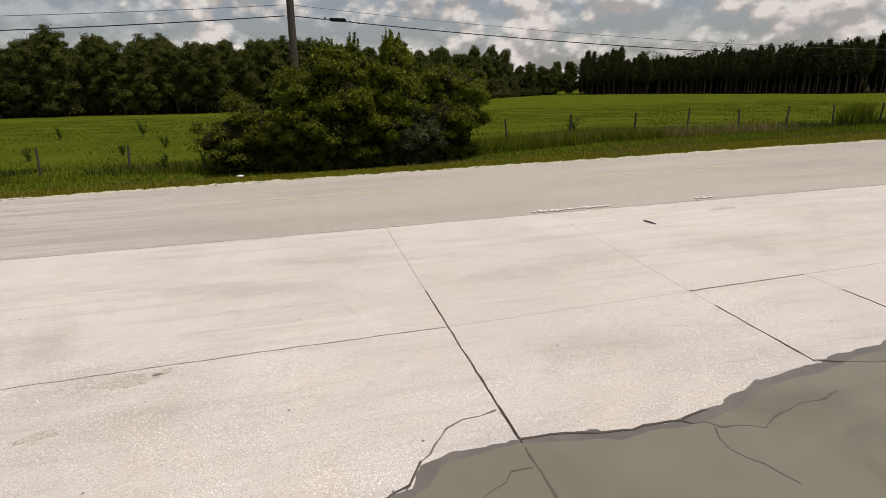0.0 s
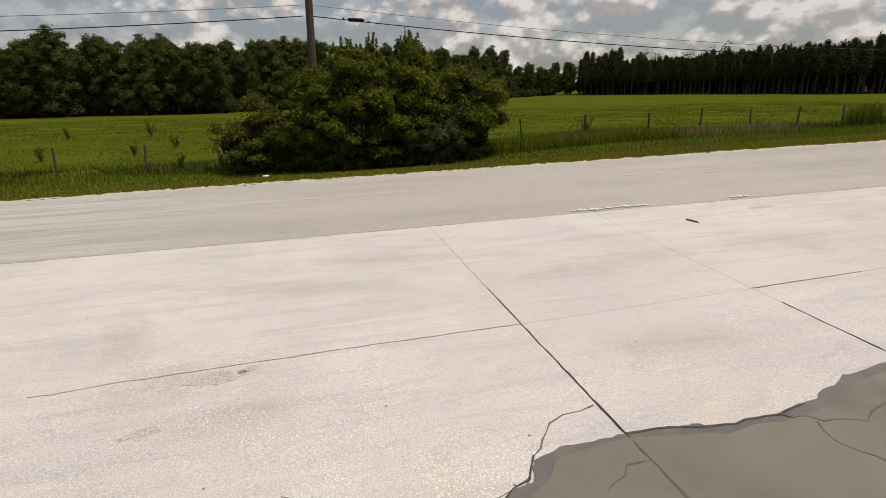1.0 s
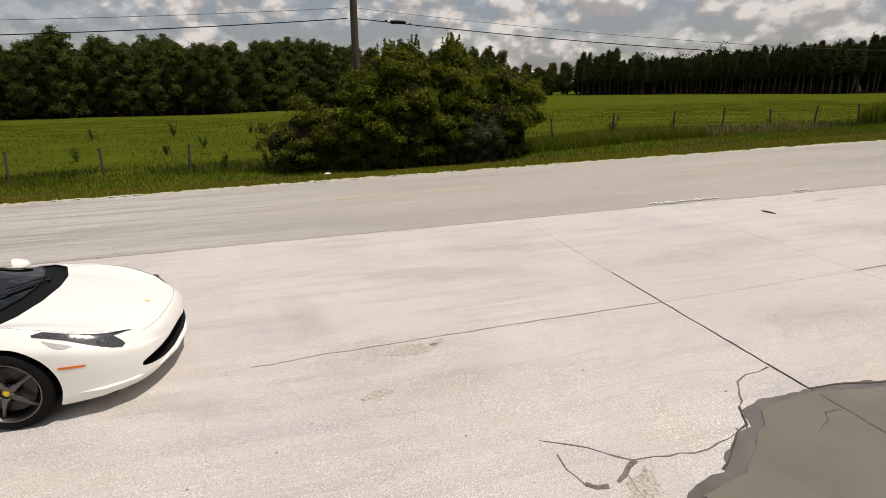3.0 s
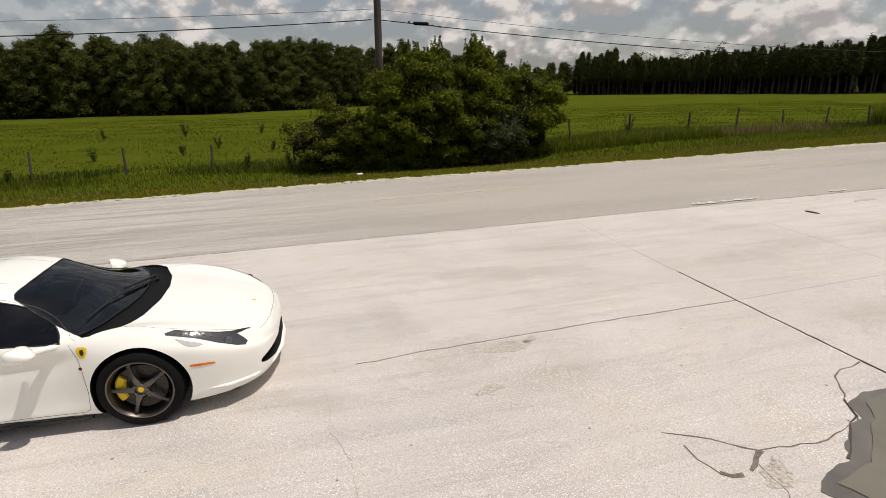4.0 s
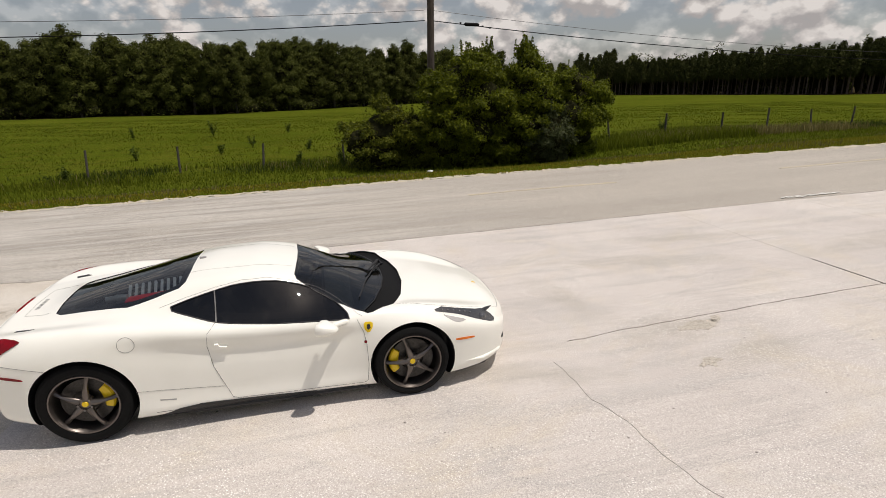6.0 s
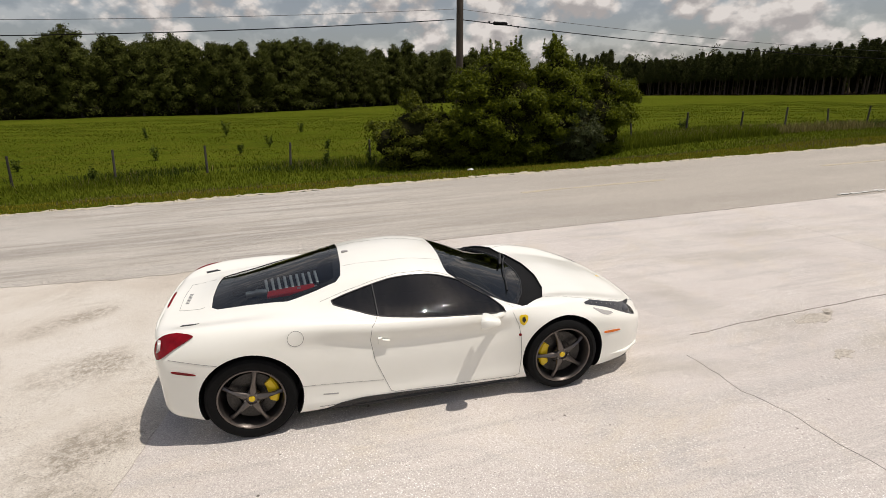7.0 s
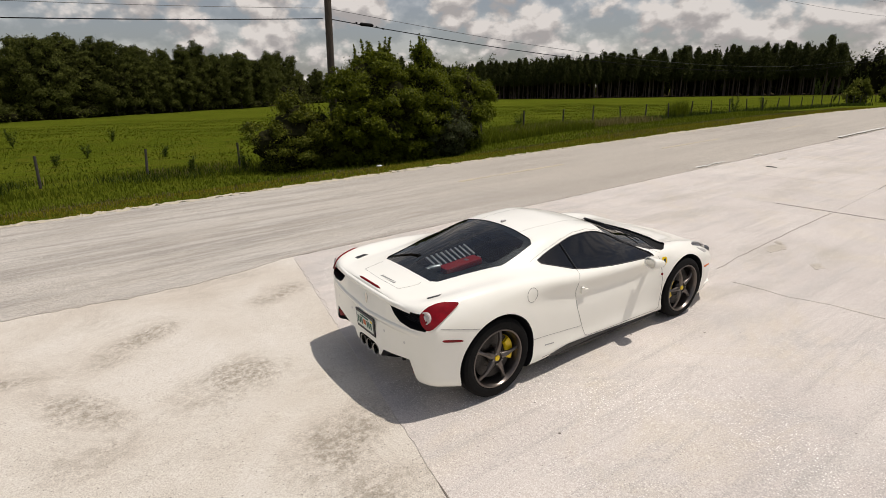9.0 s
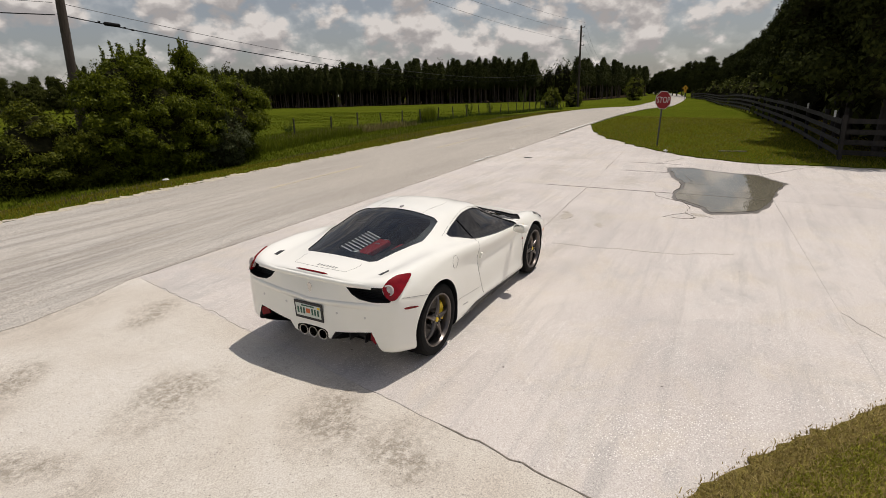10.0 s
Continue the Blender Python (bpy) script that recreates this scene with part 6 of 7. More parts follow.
shrub(1.75, 21.3, [(0, 0, 2.5, 0.95, 1.5), (0, -0.1, 3.5, 0.5, 0.65), (-0.08, -0.05, 4.0, 0.28, 0.45), (0.35, 0.1, 3.45, 0.55, 0.55), (0.3, -0.5, 2.4, 0.8, 1.0), (-0.3, -0.6, 1.5, 0.8, 0.8), (0.1, -0.2, 0.85, 0.95, 0.6), (0.95, -0.3, 1.3, 0.8, 1.0), (0.95, 0, 2.5, 0.75, 0.9)], 2300, 12, 0.13, 3, LEAF_BUSH, "tall evergreen shrub with a pointed leading shoot", 0.064,
      [(-0.05, -0.05, 4.0, 0.75, 0.20), (0.1, 0.0, 3.9, 0.6, 0.2), (0.45, 0.1, 3.7, 0.5, 0.14), (-0.3, 0.0, 3.6, 0.6, 0.15)], 8)
shrub(2.35, 20.25, [(0, 0, 0.95, 0.72, 0.8), (0.25, 0.2, 1.45, 0.5, 0.5), (-0.4, 0, 0.6, 0.52, 0.45)], 520, 12, 0.11, 4, LEAF_GREY, "low grey-green shrub in front of the thicket", 0.054)
shrub(3.85, 21.5, [(0, 0, 1.9, 1.25, 1.45), (-0.3, -0.3, 2.9, 0.8, 0.65), (0.35, -0.1, 2.7, 0.75, 0.65), (0.45, -0.3, 1.7, 0.8, 0.95), (-0.5, -0.7, 1.6, 0.8, 0.9), (0, -0.2, 0.85, 1.05, 0.6)], 1600, 12, 0.12, 5, LEAF_BUSH, "rounded dark evergreen shrub at the thicket's end", 0.058)


for sx, sy, sk, sl in ((73.6, 25.0, 1.0, "leafy shrub at the foot of the far pole"), (68.5, 27.0, 0.9, "pale green shrub along the wire fence"), (117, 22.6, 1.7, "large yellow-green shrub where the road bends")):
    shrub(sx, sy, [(0, 0, 1.5 * sk, 1.2 * sk, 1.4 * sk), (-0.9 * sk, 0.2, 1.0 * sk, 0.9 * sk, 0.9 * sk), (0.8 * sk, -0.2, 1.1 * sk, 0.9 * sk, 1.0 * sk), (0.2 * sk, 0, 2.4 * sk, 0.7 * sk, 0.7 * sk)], 260, 9, 0.2 * sk, int(sx), LEAF_PALE, sl, 0.15)


def broad_tree(seed, h, w, mat, leaves, leaf, low=0.10):
    """A broad-leaved tree: trunk, limbs, a tall uneven crown of many leafy boughs with gaps."""
    rng = np.random.default_rng(seed)
    lobes = []
    for k in range(30):
        t = low + (0.99 - low) * ((k + rng.random()) / 30) ** 0.9
        full = math.sin(math.pi * min(1.0, 0.22 + 0.74 * t)) ** 0.7
        a = k * 2.4 + rng.uniform(-0.5, 0.5)
        r = w * rng.uniform(0.25, 0.78) * full
        k2 = rng.uniform(0.20, 0.36) * (1.1 - 0.45 * t)
        lobes.append((r * math.cos(a), r * math.sin(a), h * t, w * k2, h * rng.uniform(0.055, 0.10) * (1.1 - 0.4 * t)))
    trunk_lobes = [(0, 0, h * t, w * q, h * 0.13) for t, q in ((0.85, 0.28), (0.68, 0.45), (0.5, 0.52), (0.33, 0.5)) if t > low]
    ob = thing("tree", pose(0, 0, 0), "", "tree", "woodland trees")
    c, f = clumps(lobes, leaves // 9, 9, leaf * 1.5, rng, h * 0.04, 0.25)
    c2, f2 = clumps(trunk_lobes, leaves // 40, 9, leaf * 2, rng, h * 0.04, 0.1)
    crown = part("crown", leaves_mesh("crown", np.concatenate([c, c2]), np.concatenate([f, f2]), leaf, rng, mat, 0.6, 0.5), mat, ob)
    part("thicket_core", lobes_core(trunk_lobes + lobes[::3], 0.74, seed), INNER_SHADE, crown)
    bm = tube_bm([(0, 0, -0.3), (0.1, 0, h * 0.2), (0, 0.1, h * 0.5), (0.1, 0.1, h * 0.8)], [0.20, 0.16, 0.12, 0.04], 8)
    trunk = part("trunk", bm, BARK_DARK, ob)
    for l in lobes[4:26:5]:
        part("limb", tube_bm([(0.06, 0.03, l[2] * 0.75), (l[0] * 0.5, l[1] * 0.5, l[2] * 0.9), (l[0], l[1], l[2])], [0.08, 0.05, 0.02], 6), BARK_DARK, trunk)
    return ob


def pine_tree(seed, h, leaves):
    """A plantation pine: long bare trunk, tufted crown with a ragged pointed top."""
    rng = np.random.default_rng(seed)
    ob = thing("pine_tree", pose(0, 0, 0), "", "tree", "plantation pines")
    wood = tube_bm([(0, 0, -0.3), (0.03, 0.02, h * 0.5), (0, 0.04, h * 0.97)], [0.11, 0.08, 0.02], 7)
    pts, face = [], []
    base = 0.40
    for k in range(90):
        t = (k + rng.random()) / 90
        z = h * (base + (1 - base) * t)
        reach = 1.75 * (0.75 + 0.5 * t) if t < 0.25 else 1.53 * (1 - ((t - 0.25) / 0.77)) ** 0.75
        a = k * 2.4 + rng.uniform(-0.6, 0.6)
        r = reach * rng.uniform(0.45, 1.2)
        m = max(4, int(leaves / 90))
        u = rng.uniform(0.25, 1.0, m)
        q = np.stack([r * u * math.cos(a), r * u * math.sin(a), z + 0.22 * r * u], 1) + rng.normal(0, 0.15, (m, 3))
        pts.append(q)
        face.append(np.tile((math.cos(a) * 0.7, math.sin(a) * 0.7, 0.4), (m, 1)))
        if k % 5 == 0:
            tube_bm([(0, 0, z), (r * 0.8 * math.cos(a), r * 0.8 * math.sin(a), z + 0.2 * r)], [0.03, 0.01], 4, wood)
    part("trunk", wood, BARK_PINE, ob)
    part("crown", leaves_mesh("crown", np.concatenate(pts), np.concatenate(face), 0.20, rng, NEEDLE, 0.26), NEEDLE, ob)
    return ob


def scatter(models, places, seed, labels, lo=0.85, hi=1.15):
    rng = random.Random(seed)
    for k, (x, y) in enumerate(places):
        m = models[rng.randrange(len(models))]
        s = rng.uniform(lo, hi)
        src = copy_thing(m, Matrix.Translation(at(x, y)) @ pose(0, 0, 0, rng.uniform(-2, 2), rng.uniform(-2, 2), rng.uniform(0, 360)))
        src.scale = (s * rng.uniform(0.9, 1.1), s * rng.uniform(0.9, 1.1), s)
        tagged(src, labels[rng.randrange(len(labels))])


rp = random.Random(8)
oaks = [broad_tree(20 + k, h, w, mat, n, 0.115) for k, (h, w, mat, n) in enumerate(((9.0, 3.2, LEAF_OAK, 13000), (9.7, 3.0, LEAF_OAK2, 13000), (8.3, 3.5, LEAF_OAK, 13000), (9.6, 2.6, LEAF_OAK2, 12000), (10.2, 3.1, LEAF_OAK, 14000), (8.9, 2.9, LEAF_OAK2, 12000)))]
tall_oaks = [broad_tree(30 + k, h, w, LEAF_SHADED, n, 0.10, 0.27) for k, (h, w, n) in enumerate(((9.8, 3.1, 17000), (9.2, 3.3, 17000), (10.2, 2.9, 17000)))]
pines = [pine_tree(40 + k, h, n) for k, (h, n) in enumerate(((7.6, 2300), (8.2, 2300), (7.2, 2200), (8.6, 2400), (7.9, 2300)))]
left_wood = []
for row in range(4):
    x = -120 + row * 1.7
    while x < 30:
        edge = 79 if x < -14 else 79 + (x + 14) * 0.80
        left_wood.append((x + rp.uniform(-0.8, 0.8), edge + row * 4.0 + rp.uniform(0, 2.0)))
        x += rp.uniform(2.6, 3.9) if x > -60 else 5.0
scatter(oaks, left_wood, 1, ["dense dark broad-leaved tree at the pasture's edge", "tall shaded broad-leaved tree in the woodland edge"], 0.88, 1.06)
mid_wood = [(34 + k * 3.4 + rp.uniform(-1, 1), 128 + k * 4.5 + rp.uniform(0, 5)) for k in range(4)] + [(52 + k * 5.2 + rp.uniform(-1, 1), 178 + rp.uniform(0, 12) - k * 1.2) for k in range(12)] + [(60 + k * 3.2, 140 + rp.uniform(0, 6) - k * 1.5) for k in range(7)] + [(42 + k * 1.6 + rp.uniform(-1, 1), 142 + k * 3.0 + rp.uniform(-3, 3)) for k in range(14)] + [(49 + k * 1.9 + rp.uniform(-0.6, 0.6), 139 + rp.uniform(-3, 3)) for k in range(8)]
scatter(oaks, mid_wood[:4], 2, ["dark broad-leaved tree across the pasture"], 0.95, 1.2)
scatter(oaks, mid_wood[4:16] + mid_wood[23:], 12, ["low distant tree at the pasture's far corner"], 0.66, 0.88)
scatter(oaks, mid_wood[16:23], 22, ["rounded dark tree beside the plantation"], 0.80, 1.0)
right_wood = []
x = 11.0
while x < 260:
    fence_y = float(np.interp(x, (7, 17.7, 27, 48, 78, 106, 260), (-0.1, 0.42, 1.3, 2.9, 5.3, 8.0, 42)))
    back = float(np.interp(x, (11, 30, 70), (1.3, 2.4, 4.8)))
    for row in range(3 if x < 60 else 2 if x < 120 else 1):
        right_wood.append((x + rp.uniform(-1, 1), fence_y - back - row * 3.6 + rp.uniform(-0.6, 0.4)))
    x += 2.6 if x < 50 else 3.4 if x < 90 else 5.5
for k in range(9):
    right_wood.append((10.6 + k * 0.5 + rp.uniform(-0.6, 0.6), -5.5 - k * 2.9))
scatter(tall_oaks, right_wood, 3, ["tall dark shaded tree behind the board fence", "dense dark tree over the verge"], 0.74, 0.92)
end_wood = [(285 + rp.uniform(-14, 20), -25 + k * 7) for k in range(24)]
scatter(oaks, end_wood, 4, ["distant dark tree where the road bends"], 1.0, 1.3)
plantation = []
PINE_EDGE = line = [(62, 134), (76, 113), (86, 84), (108, 62), (118, 44)]
for row in range(3):
    for (ax, ay), (bx, by) in zip(line, line[1:]):
        n = int(math.hypot(bx - ax, by - ay) / 1.45)
        for i in range(n):
            t = i / n
            plantation.append((ax + (bx - ax) * t + row * 2.2 + rp.uniform(-0.6, 0.6), ay + (by - ay) * t + row * 1.4 + rp.uniform(-0.6, 0.6)))
line = [(119, 36), (160, 34), (205, 33), (265, 44)]
far_pines = []
for (ax, ay), (bx, by) in zip(line, line[1:]):
    n = int(math.hypot(bx - ax, by - ay) / 1.95)
    far_pines += [(ax + (bx - ax) * i / n + rp.uniform(-0.6, 0.6), ay + (by - ay) * i / n + rp.uniform(-0.6, 1.6)) for i in range(n)]
scatter(pines, far_pines, 6, ["distant plantation pine beside the road"], 1.0, 1.25)
PINE_SIZE = lambda x: float(np.interp(x, (62, 76, 86, 108, 120), (0.88, 0.92, 1.0, 1.10, 1.18)))
for k in range(0, len(plantation), 8):
    size = PINE_SIZE(plantation[k][0])
    scatter(pines, plantation[k:k + 8], 500 + k, ["slim plantation pine with a bare trunk", "tall dark plantation pine in a close row"], size * 0.9, size * 1.13)
deep = [(ax + (bx - ax) * t + off * 2.2 + rp.uniform(-0.7, 0.7), ay + (by - ay) * t + off * 1.4 + rp.uniform(-0.7, 0.7))
        for off in (3, 4, 5.2) for (ax, ay), (bx, by) in zip(PINE_EDGE, PINE_EDGE[1:]) for t in np.linspace(0, 1, int(math.hypot(bx - ax, by - ay) / 1.6))]
rng_deep = np.random.default_rng(77)
tuft, turned, boles = [], [], bmesh.new()
for x, y in deep:
    h, g = rp.uniform(7.2, 9.0) * PINE_SIZE(x), float(land(x, y))
    u = rng_deep.random(420)
    a = rng_deep.uniform(0, 6.28, 420)
    r = 1.5 * (1 - u) ** 0.75 * rng_deep.uniform(0.3, 1.15, 420)
    tuft.append(np.stack([x + r * np.cos(a), y + r * np.sin(a), g + h * (0.42 + 0.58 * u)], 1))
    turned.append(np.stack([np.cos(a), np.sin(a), np.full(420, 0.4)], 1))
    tube_bm([(x, y, g - 0.2), (x, y, g + h * 0.95)], [0.10, 0.03], 5, boles, False)
tagged(new("pine_stand", leaves_mesh("pine_stand", np.concatenate(tuft), np.concatenate(turned), 0.24, rng_deep, NEEDLE, 0.3)), "dark crowns of pines deeper in the plantation", "pines", kind="stuff")
tagged(part("pine_boles", boles, BARK_PINE, None), "close bare trunks deeper in the plantation", "pines", kind="stuff")
for m in oaks + tall_oaks + pines:
    for o in (m, *m.children_recursive)[::-1]:
        bpy.data.objects.remove(o)
# litter-covered ground under the trees
LITTER = Mat("leaf_litter", 0.95).world_co()
LITTER.color(LITTER.ramp(LITTER.noise(0.8, 5, 0.7), (0.3, (0.022, 0.018, 0.010)), (0.7, (0.06, 0.045, 0.025)))).set(Specular_IOR_Level=0.0)
for o in ([(-130, 79), (-16, 79.5), (32, 118), (60, 145), (60, 175), (-130, 130)], [(61, 134), (75, 112.5), (85, 83.5), (107, 61.5), (117, 43.5), (118, 34.5), (205, 31.5), (265, 42), (265, 110), (90, 170)],
          [(9.5, -1.2), (27, -0.6), (48, 0), (78, 1.8), (106, 4), (150, 8), (150, -40), (9.5, -40)]):
    tagged(part("forest_floor", slab_bm(o, 0.1, 0.045, 6.0), LITTER.m, None), "dark litter-covered woodland floor", "forest floor", kind="structure")


# undergrowth beneath the trees
def undergrowth(name, line, h, gap, deep, seed, label, leaf=0.22, vary=(0.6, 1.2)):
    rng = np.random.default_rng(seed)
    lobes = []
    for a, b in zip(line, line[1:]):
        n = int(math.hypot(b[0] - a[0], b[1] - a[1]) / gap)
        for i in range(n):
            x, y = a[0] + (b[0] - a[0]) * i / n + rng.normal(0, 0.5), a[1] + (b[1] - a[1]) * i / n + rng.normal(0, 0.8)
            k = h * rng.uniform(*vary)
            lobes.append((x + deep[0], y + deep[1], float(land(x, y)) + k * 0.45, gap * rng.uniform(0.7, 1.1), k * 0.62))
    c, f = clumps(lobes, len(lobes) * 26, 8, 0.3, rng, -5, 0.25)
    tagged(new(name, leaves_mesh(name, c, f, leaf, rng, LEAF_OAK, 0.55)), label, "undergrowth", kind="stuff")
    # dark core, coloured as the shade between the trunks
    core = part("thicket_core", lobes_core(lobes, 0.8, seed), INNER_SHADE, None)
    tagged(core, "dark core painted as the undergrowth's inner shade", "undergrowth", kind="stuff")


undergrowth("undergrowth", [(-120, 80.5), (-14, 80.5), (32, 117.5), (60, 145)], 1.5, 1.5, (0, 0.4), 9, "shaded brush along the woodland's foot", 0.14, (0.5, 1.3))
undergrowth("undergrowth", [(-120, 85), (-14, 85), (32, 122), (60, 152)], 4.4, 2.0, (0, 3.5), 1, "dark undergrowth beneath the woodland trees")
undergrowth("pine_thicket", [(60, 136), (76, 114), (86, 86), (108, 64), (119, 46), (122, 38), (265, 45)], 9.0, 1.7, (5.0, 3.1), 2, "dark mass of pines deeper in the plantation", 0.24, (0.84, 1.1))
undergrowth("undergrowth", [(60, 136), (76, 114), (86, 86), (108, 64), (119, 46), (122, 38), (265, 45)], 2.6, 1.3, (6.0, 3.6), 5, "dark brush under the plantation pines", 0.2)
undergrowth("pine_thicket", [(60, 140), (80, 118), (92, 90), (114, 68), (126, 48), (128, 40), (265, 49)], 7.0, 1.5, (7.0, 4.5), 6, "dark mass of pines deeper in the plantation", 0.24, (0.9, 1.1))
undergrowth("undergrowth", [(9.6, -26), (9.2, -8), (9.6, -2.4), (18, -1.6), (30, -0.8), (60, 1.0), (106, 4.5), (150, 12)], 3.4, 1.9, (0.4, -0.6), 3, "dark undergrowth behind the board fence")
undergrowth("undergrowth", [(280, -30), (290, 30), (285, 90)], 7.0, 6.0, (0, 0), 4, "distant dark woodland where the road bends", 0.5)


def blades_mesh(name, foot, height, width, rng, mat, lean=0.35):
    """Grass blades, each a bent sliver of two faces."""
    n = len(foot)
    a = rng.uniform(0, 2 * math.pi, n)
    w = np.stack([np.cos(a), np.sin(a), np.zeros(n)], 1) * (width * rng.uniform(0.6, 1.3, n))[:, None]
    b = rng.uniform(0, 2 * math.pi, n)
    h = height * rng.uniform(0.5, 1.25, n)
    l = np.stack([np.cos(b), np.sin(b), np.zeros(n)], 1) * (h * lean * rng.uniform(0.2, 1.6, n))[:, None]
    up = np.zeros((n, 3))
    up[:, 2] = h
    co = np.stack([foot - w, foot + w, foot + up * 0.6 + l * 0.4 + w * 0.7, foot + up * 0.6 + l * 0.4 - w * 0.7, foot + up * np.array((1, 1, 0.92)) + l], 1).reshape(-1, 3)
    me = bpy.data.meshes.new(name)
    me.vertices.add(5 * n)
    me.vertices.foreach_set("co", co.astype(np.float32).ravel())
    i = np.arange(n) * 5
    loops = np.stack([i, i + 1, i + 2, i + 3, i + 3, i + 2, i + 4], 1)
    me.loops.add(7 * n)
    me.loops.foreach_set("vertex_index", loops.astype(np.int32).ravel())
    me.polygons.add(2 * n)
    me.polygons.foreach_set("loop_start", np.stack([np.arange(n) * 7, np.arange(n) * 7 + 4], 1).astype(np.int32).ravel())
    me.update(calc_edges=True)
    me.materials.append(mat)
    return me


def inside(poly, x, y):
    ok = np.zeros(len(x), bool)
    for (ax, ay), (bx, by) in zip(poly, poly[1:] + poly[:1]):
        hit = ((ay > y) != (by > y)) & (x < (bx - ax) * (y - ay) / (by - ay + 1e-12) + ax)
        ok ^= hit
    return ok


def grass(name, label, n, xr, yr, height, width, mat, seed, keep=None, up=0.0, patch=0.0):
    rng = np.random.default_rng(seed)
    x, y = rng.uniform(*xr, n), rng.uniform(*yr, n)
    if keep is not None:
        ok = keep(x, y)
        x, y = x[ok], y[ok]
    if up:
        x, y = x + rng.normal(0, 0.03, len(x)), y + rng.normal(0, 0.03, len(y))
    if patch:
        val = np.sin(x * 0.9 + 2 * np.sin(y * 0.6)) + np.sin(y * 1.3 + x * 0.35 + seed)
        ok = val + rng.normal(0, 0.5, len(x)) > patch
        x, y = x[ok], y[ok]
    foot = np.stack([x, y, land(x, y) + up], 1)
    ob = new(name, blades_mesh(name, foot, height, width, rng, mat, 0.9 if up else 0.35))
    return tagged(ob, label, "grass", kind="stuff")


beyond = lambda x, y: y > 15.00 + 0.08 * np.sin(x * 1.9) + 0.06 * np.sin(x * 5.3)
grass("verge_grass", "short mown roadside grass", 60000, (-26, 34), (14.9, 18.5), 0.055, 0.012, BLADE_MOWN, 1, beyond)
grass("verge_grass", "longer grass toward the fence", 34000, (-26, 34), (18, 23.5), 0.12, 0.016, BLADE, 2)
grass("dry_grass", "straw-coloured stalks in the verge", 15000, (-26, 34), (15.2, 20), 0.12, 0.010, BLADE_DRY, 3, beyond, 0, 0.2)
grass("tall_grass", "tall rank grass along the wire fence", 9000, (4.2, 13), (21.2, 24.6), 0.46, 0.016, BLADE, 4)
grass("tall_grass", "bleached tall grass along the wire fence", 2400, (7.5, 19.5), (21.6, 23.6), 0.44, 0.016, BLADE_DRY, 5, None, 0, 0.0)
grass("tall_grass", "weedy grass along the wire fence", 7000, (-30, -3), (22.0, 25.2), 0.24, 0.014, WEED, 6, None, 0, 0.35)
grass("tall_grass", "uneven grass along the wire fence", 12000, (-30, -3), (21.6, 25.4), 0.22, 0.014, BLADE, 16, None, 0, -0.2)
grass("dry_grass", "straw-coloured stalks along the wire fence", 3500, (-30, 24), (22.0, 24.6), 0.30, 0.010, BLADE_DRY, 17, None, 0, 0.5)
grass("tall_grass", "weedy grass along the wire fence", 5000, (13, 60), (22.6, 24.6), 0.34, 0.02, WEED, 7, None, 0, -0.3)
grass("pasture_grass", "tufts of pasture grass", 90000, (-40, 60), (24.5, 66), 0.09, 0.022, BLADE, 8, None, 0, -0.4)
grass("tall_grass", "clump of tall green grass at the wire fence", 700, (23.9, 25.6), (23.3, 24.2), 1.15, 0.014, BLADE, 18)
isle_in = lambda x, y: inside(isle, x, y)
lawn_in = lambda x, y: inside(near_lawn, x, y)
grass("verge_grass", "short grass of the verge by the sign", 42000, (6, 26), (-6, 9.5), 0.07, 0.010, BLADE_MOWN, 9, isle_in, 0.03)
grass("dry_grass", "brown thatch in the verge by the sign", 16000, (6, 26), (-6, 9.5), 0.055, 0.010, BLADE_DRY, 12, isle_in, 0.03, -0.4)
core_in = lambda x, y: inside(near_lawn, x, y) & inside(near_lawn, x + 0.12, y + 0.20)
fringe_in = lambda x, y: inside(near_lawn, x, y) & ~inside(near_lawn, x + 0.16, y + 0.26)
grass("lawn_grass", "straw-coloured fringe of the lawn", 60000, (-10.8, -5.6), (-1.2, 3.1), 0.032, 0.0045, BLADE_STRAW, 13, fringe_in, 0.026)
grass("lawn_grass", "coarse green lawn blades", 110000, (-10.8, -5.6), (-1.2, 3.1), 0.034, 0.0050, BLADE_LAWN, 10, core_in, 0.028)
grass("lawn_grass", "dry lawn thatch", 60000, (-10.8, -5.6), (-1.2, 3.1), 0.032, 0.004, BLADE_STRAW, 11, lawn_in, 0.028)


def weed(x, y, h, seed, label):
    rng = np.random.default_rng(seed)
    ob = thing("weed", Matrix.Translation(at(x, y)), label, "weed", "pasture weeds")
    n = int(70 * h)
    stems = bmesh.new()
    pts = []
    for k in range(5):
        a = rng.uniform(0, 6.28)
        top = Vector((0.28 * h * math.cos(a), 0.28 * h * math.sin(a), h * rng.uniform(0.7, 1.1)))
        tube_bm([(0, 0, 0), top * 0.5, top], [0.012, 0.009, 0.004], 4, stems)
        pts += [np.array(top * t) + rng.normal(0, 0.05, 3) for t in rng.uniform(0.2, 1.0, n)]
    part("stalk", stems, WEED, ob)
    pts = np.array(pts)
    part("foliage", leaves_mesh("foliage", pts, np.tile((0, 0, 1.0), (len(pts), 1)), 0.055, rng, WEED, 0.35), WEED, ob)


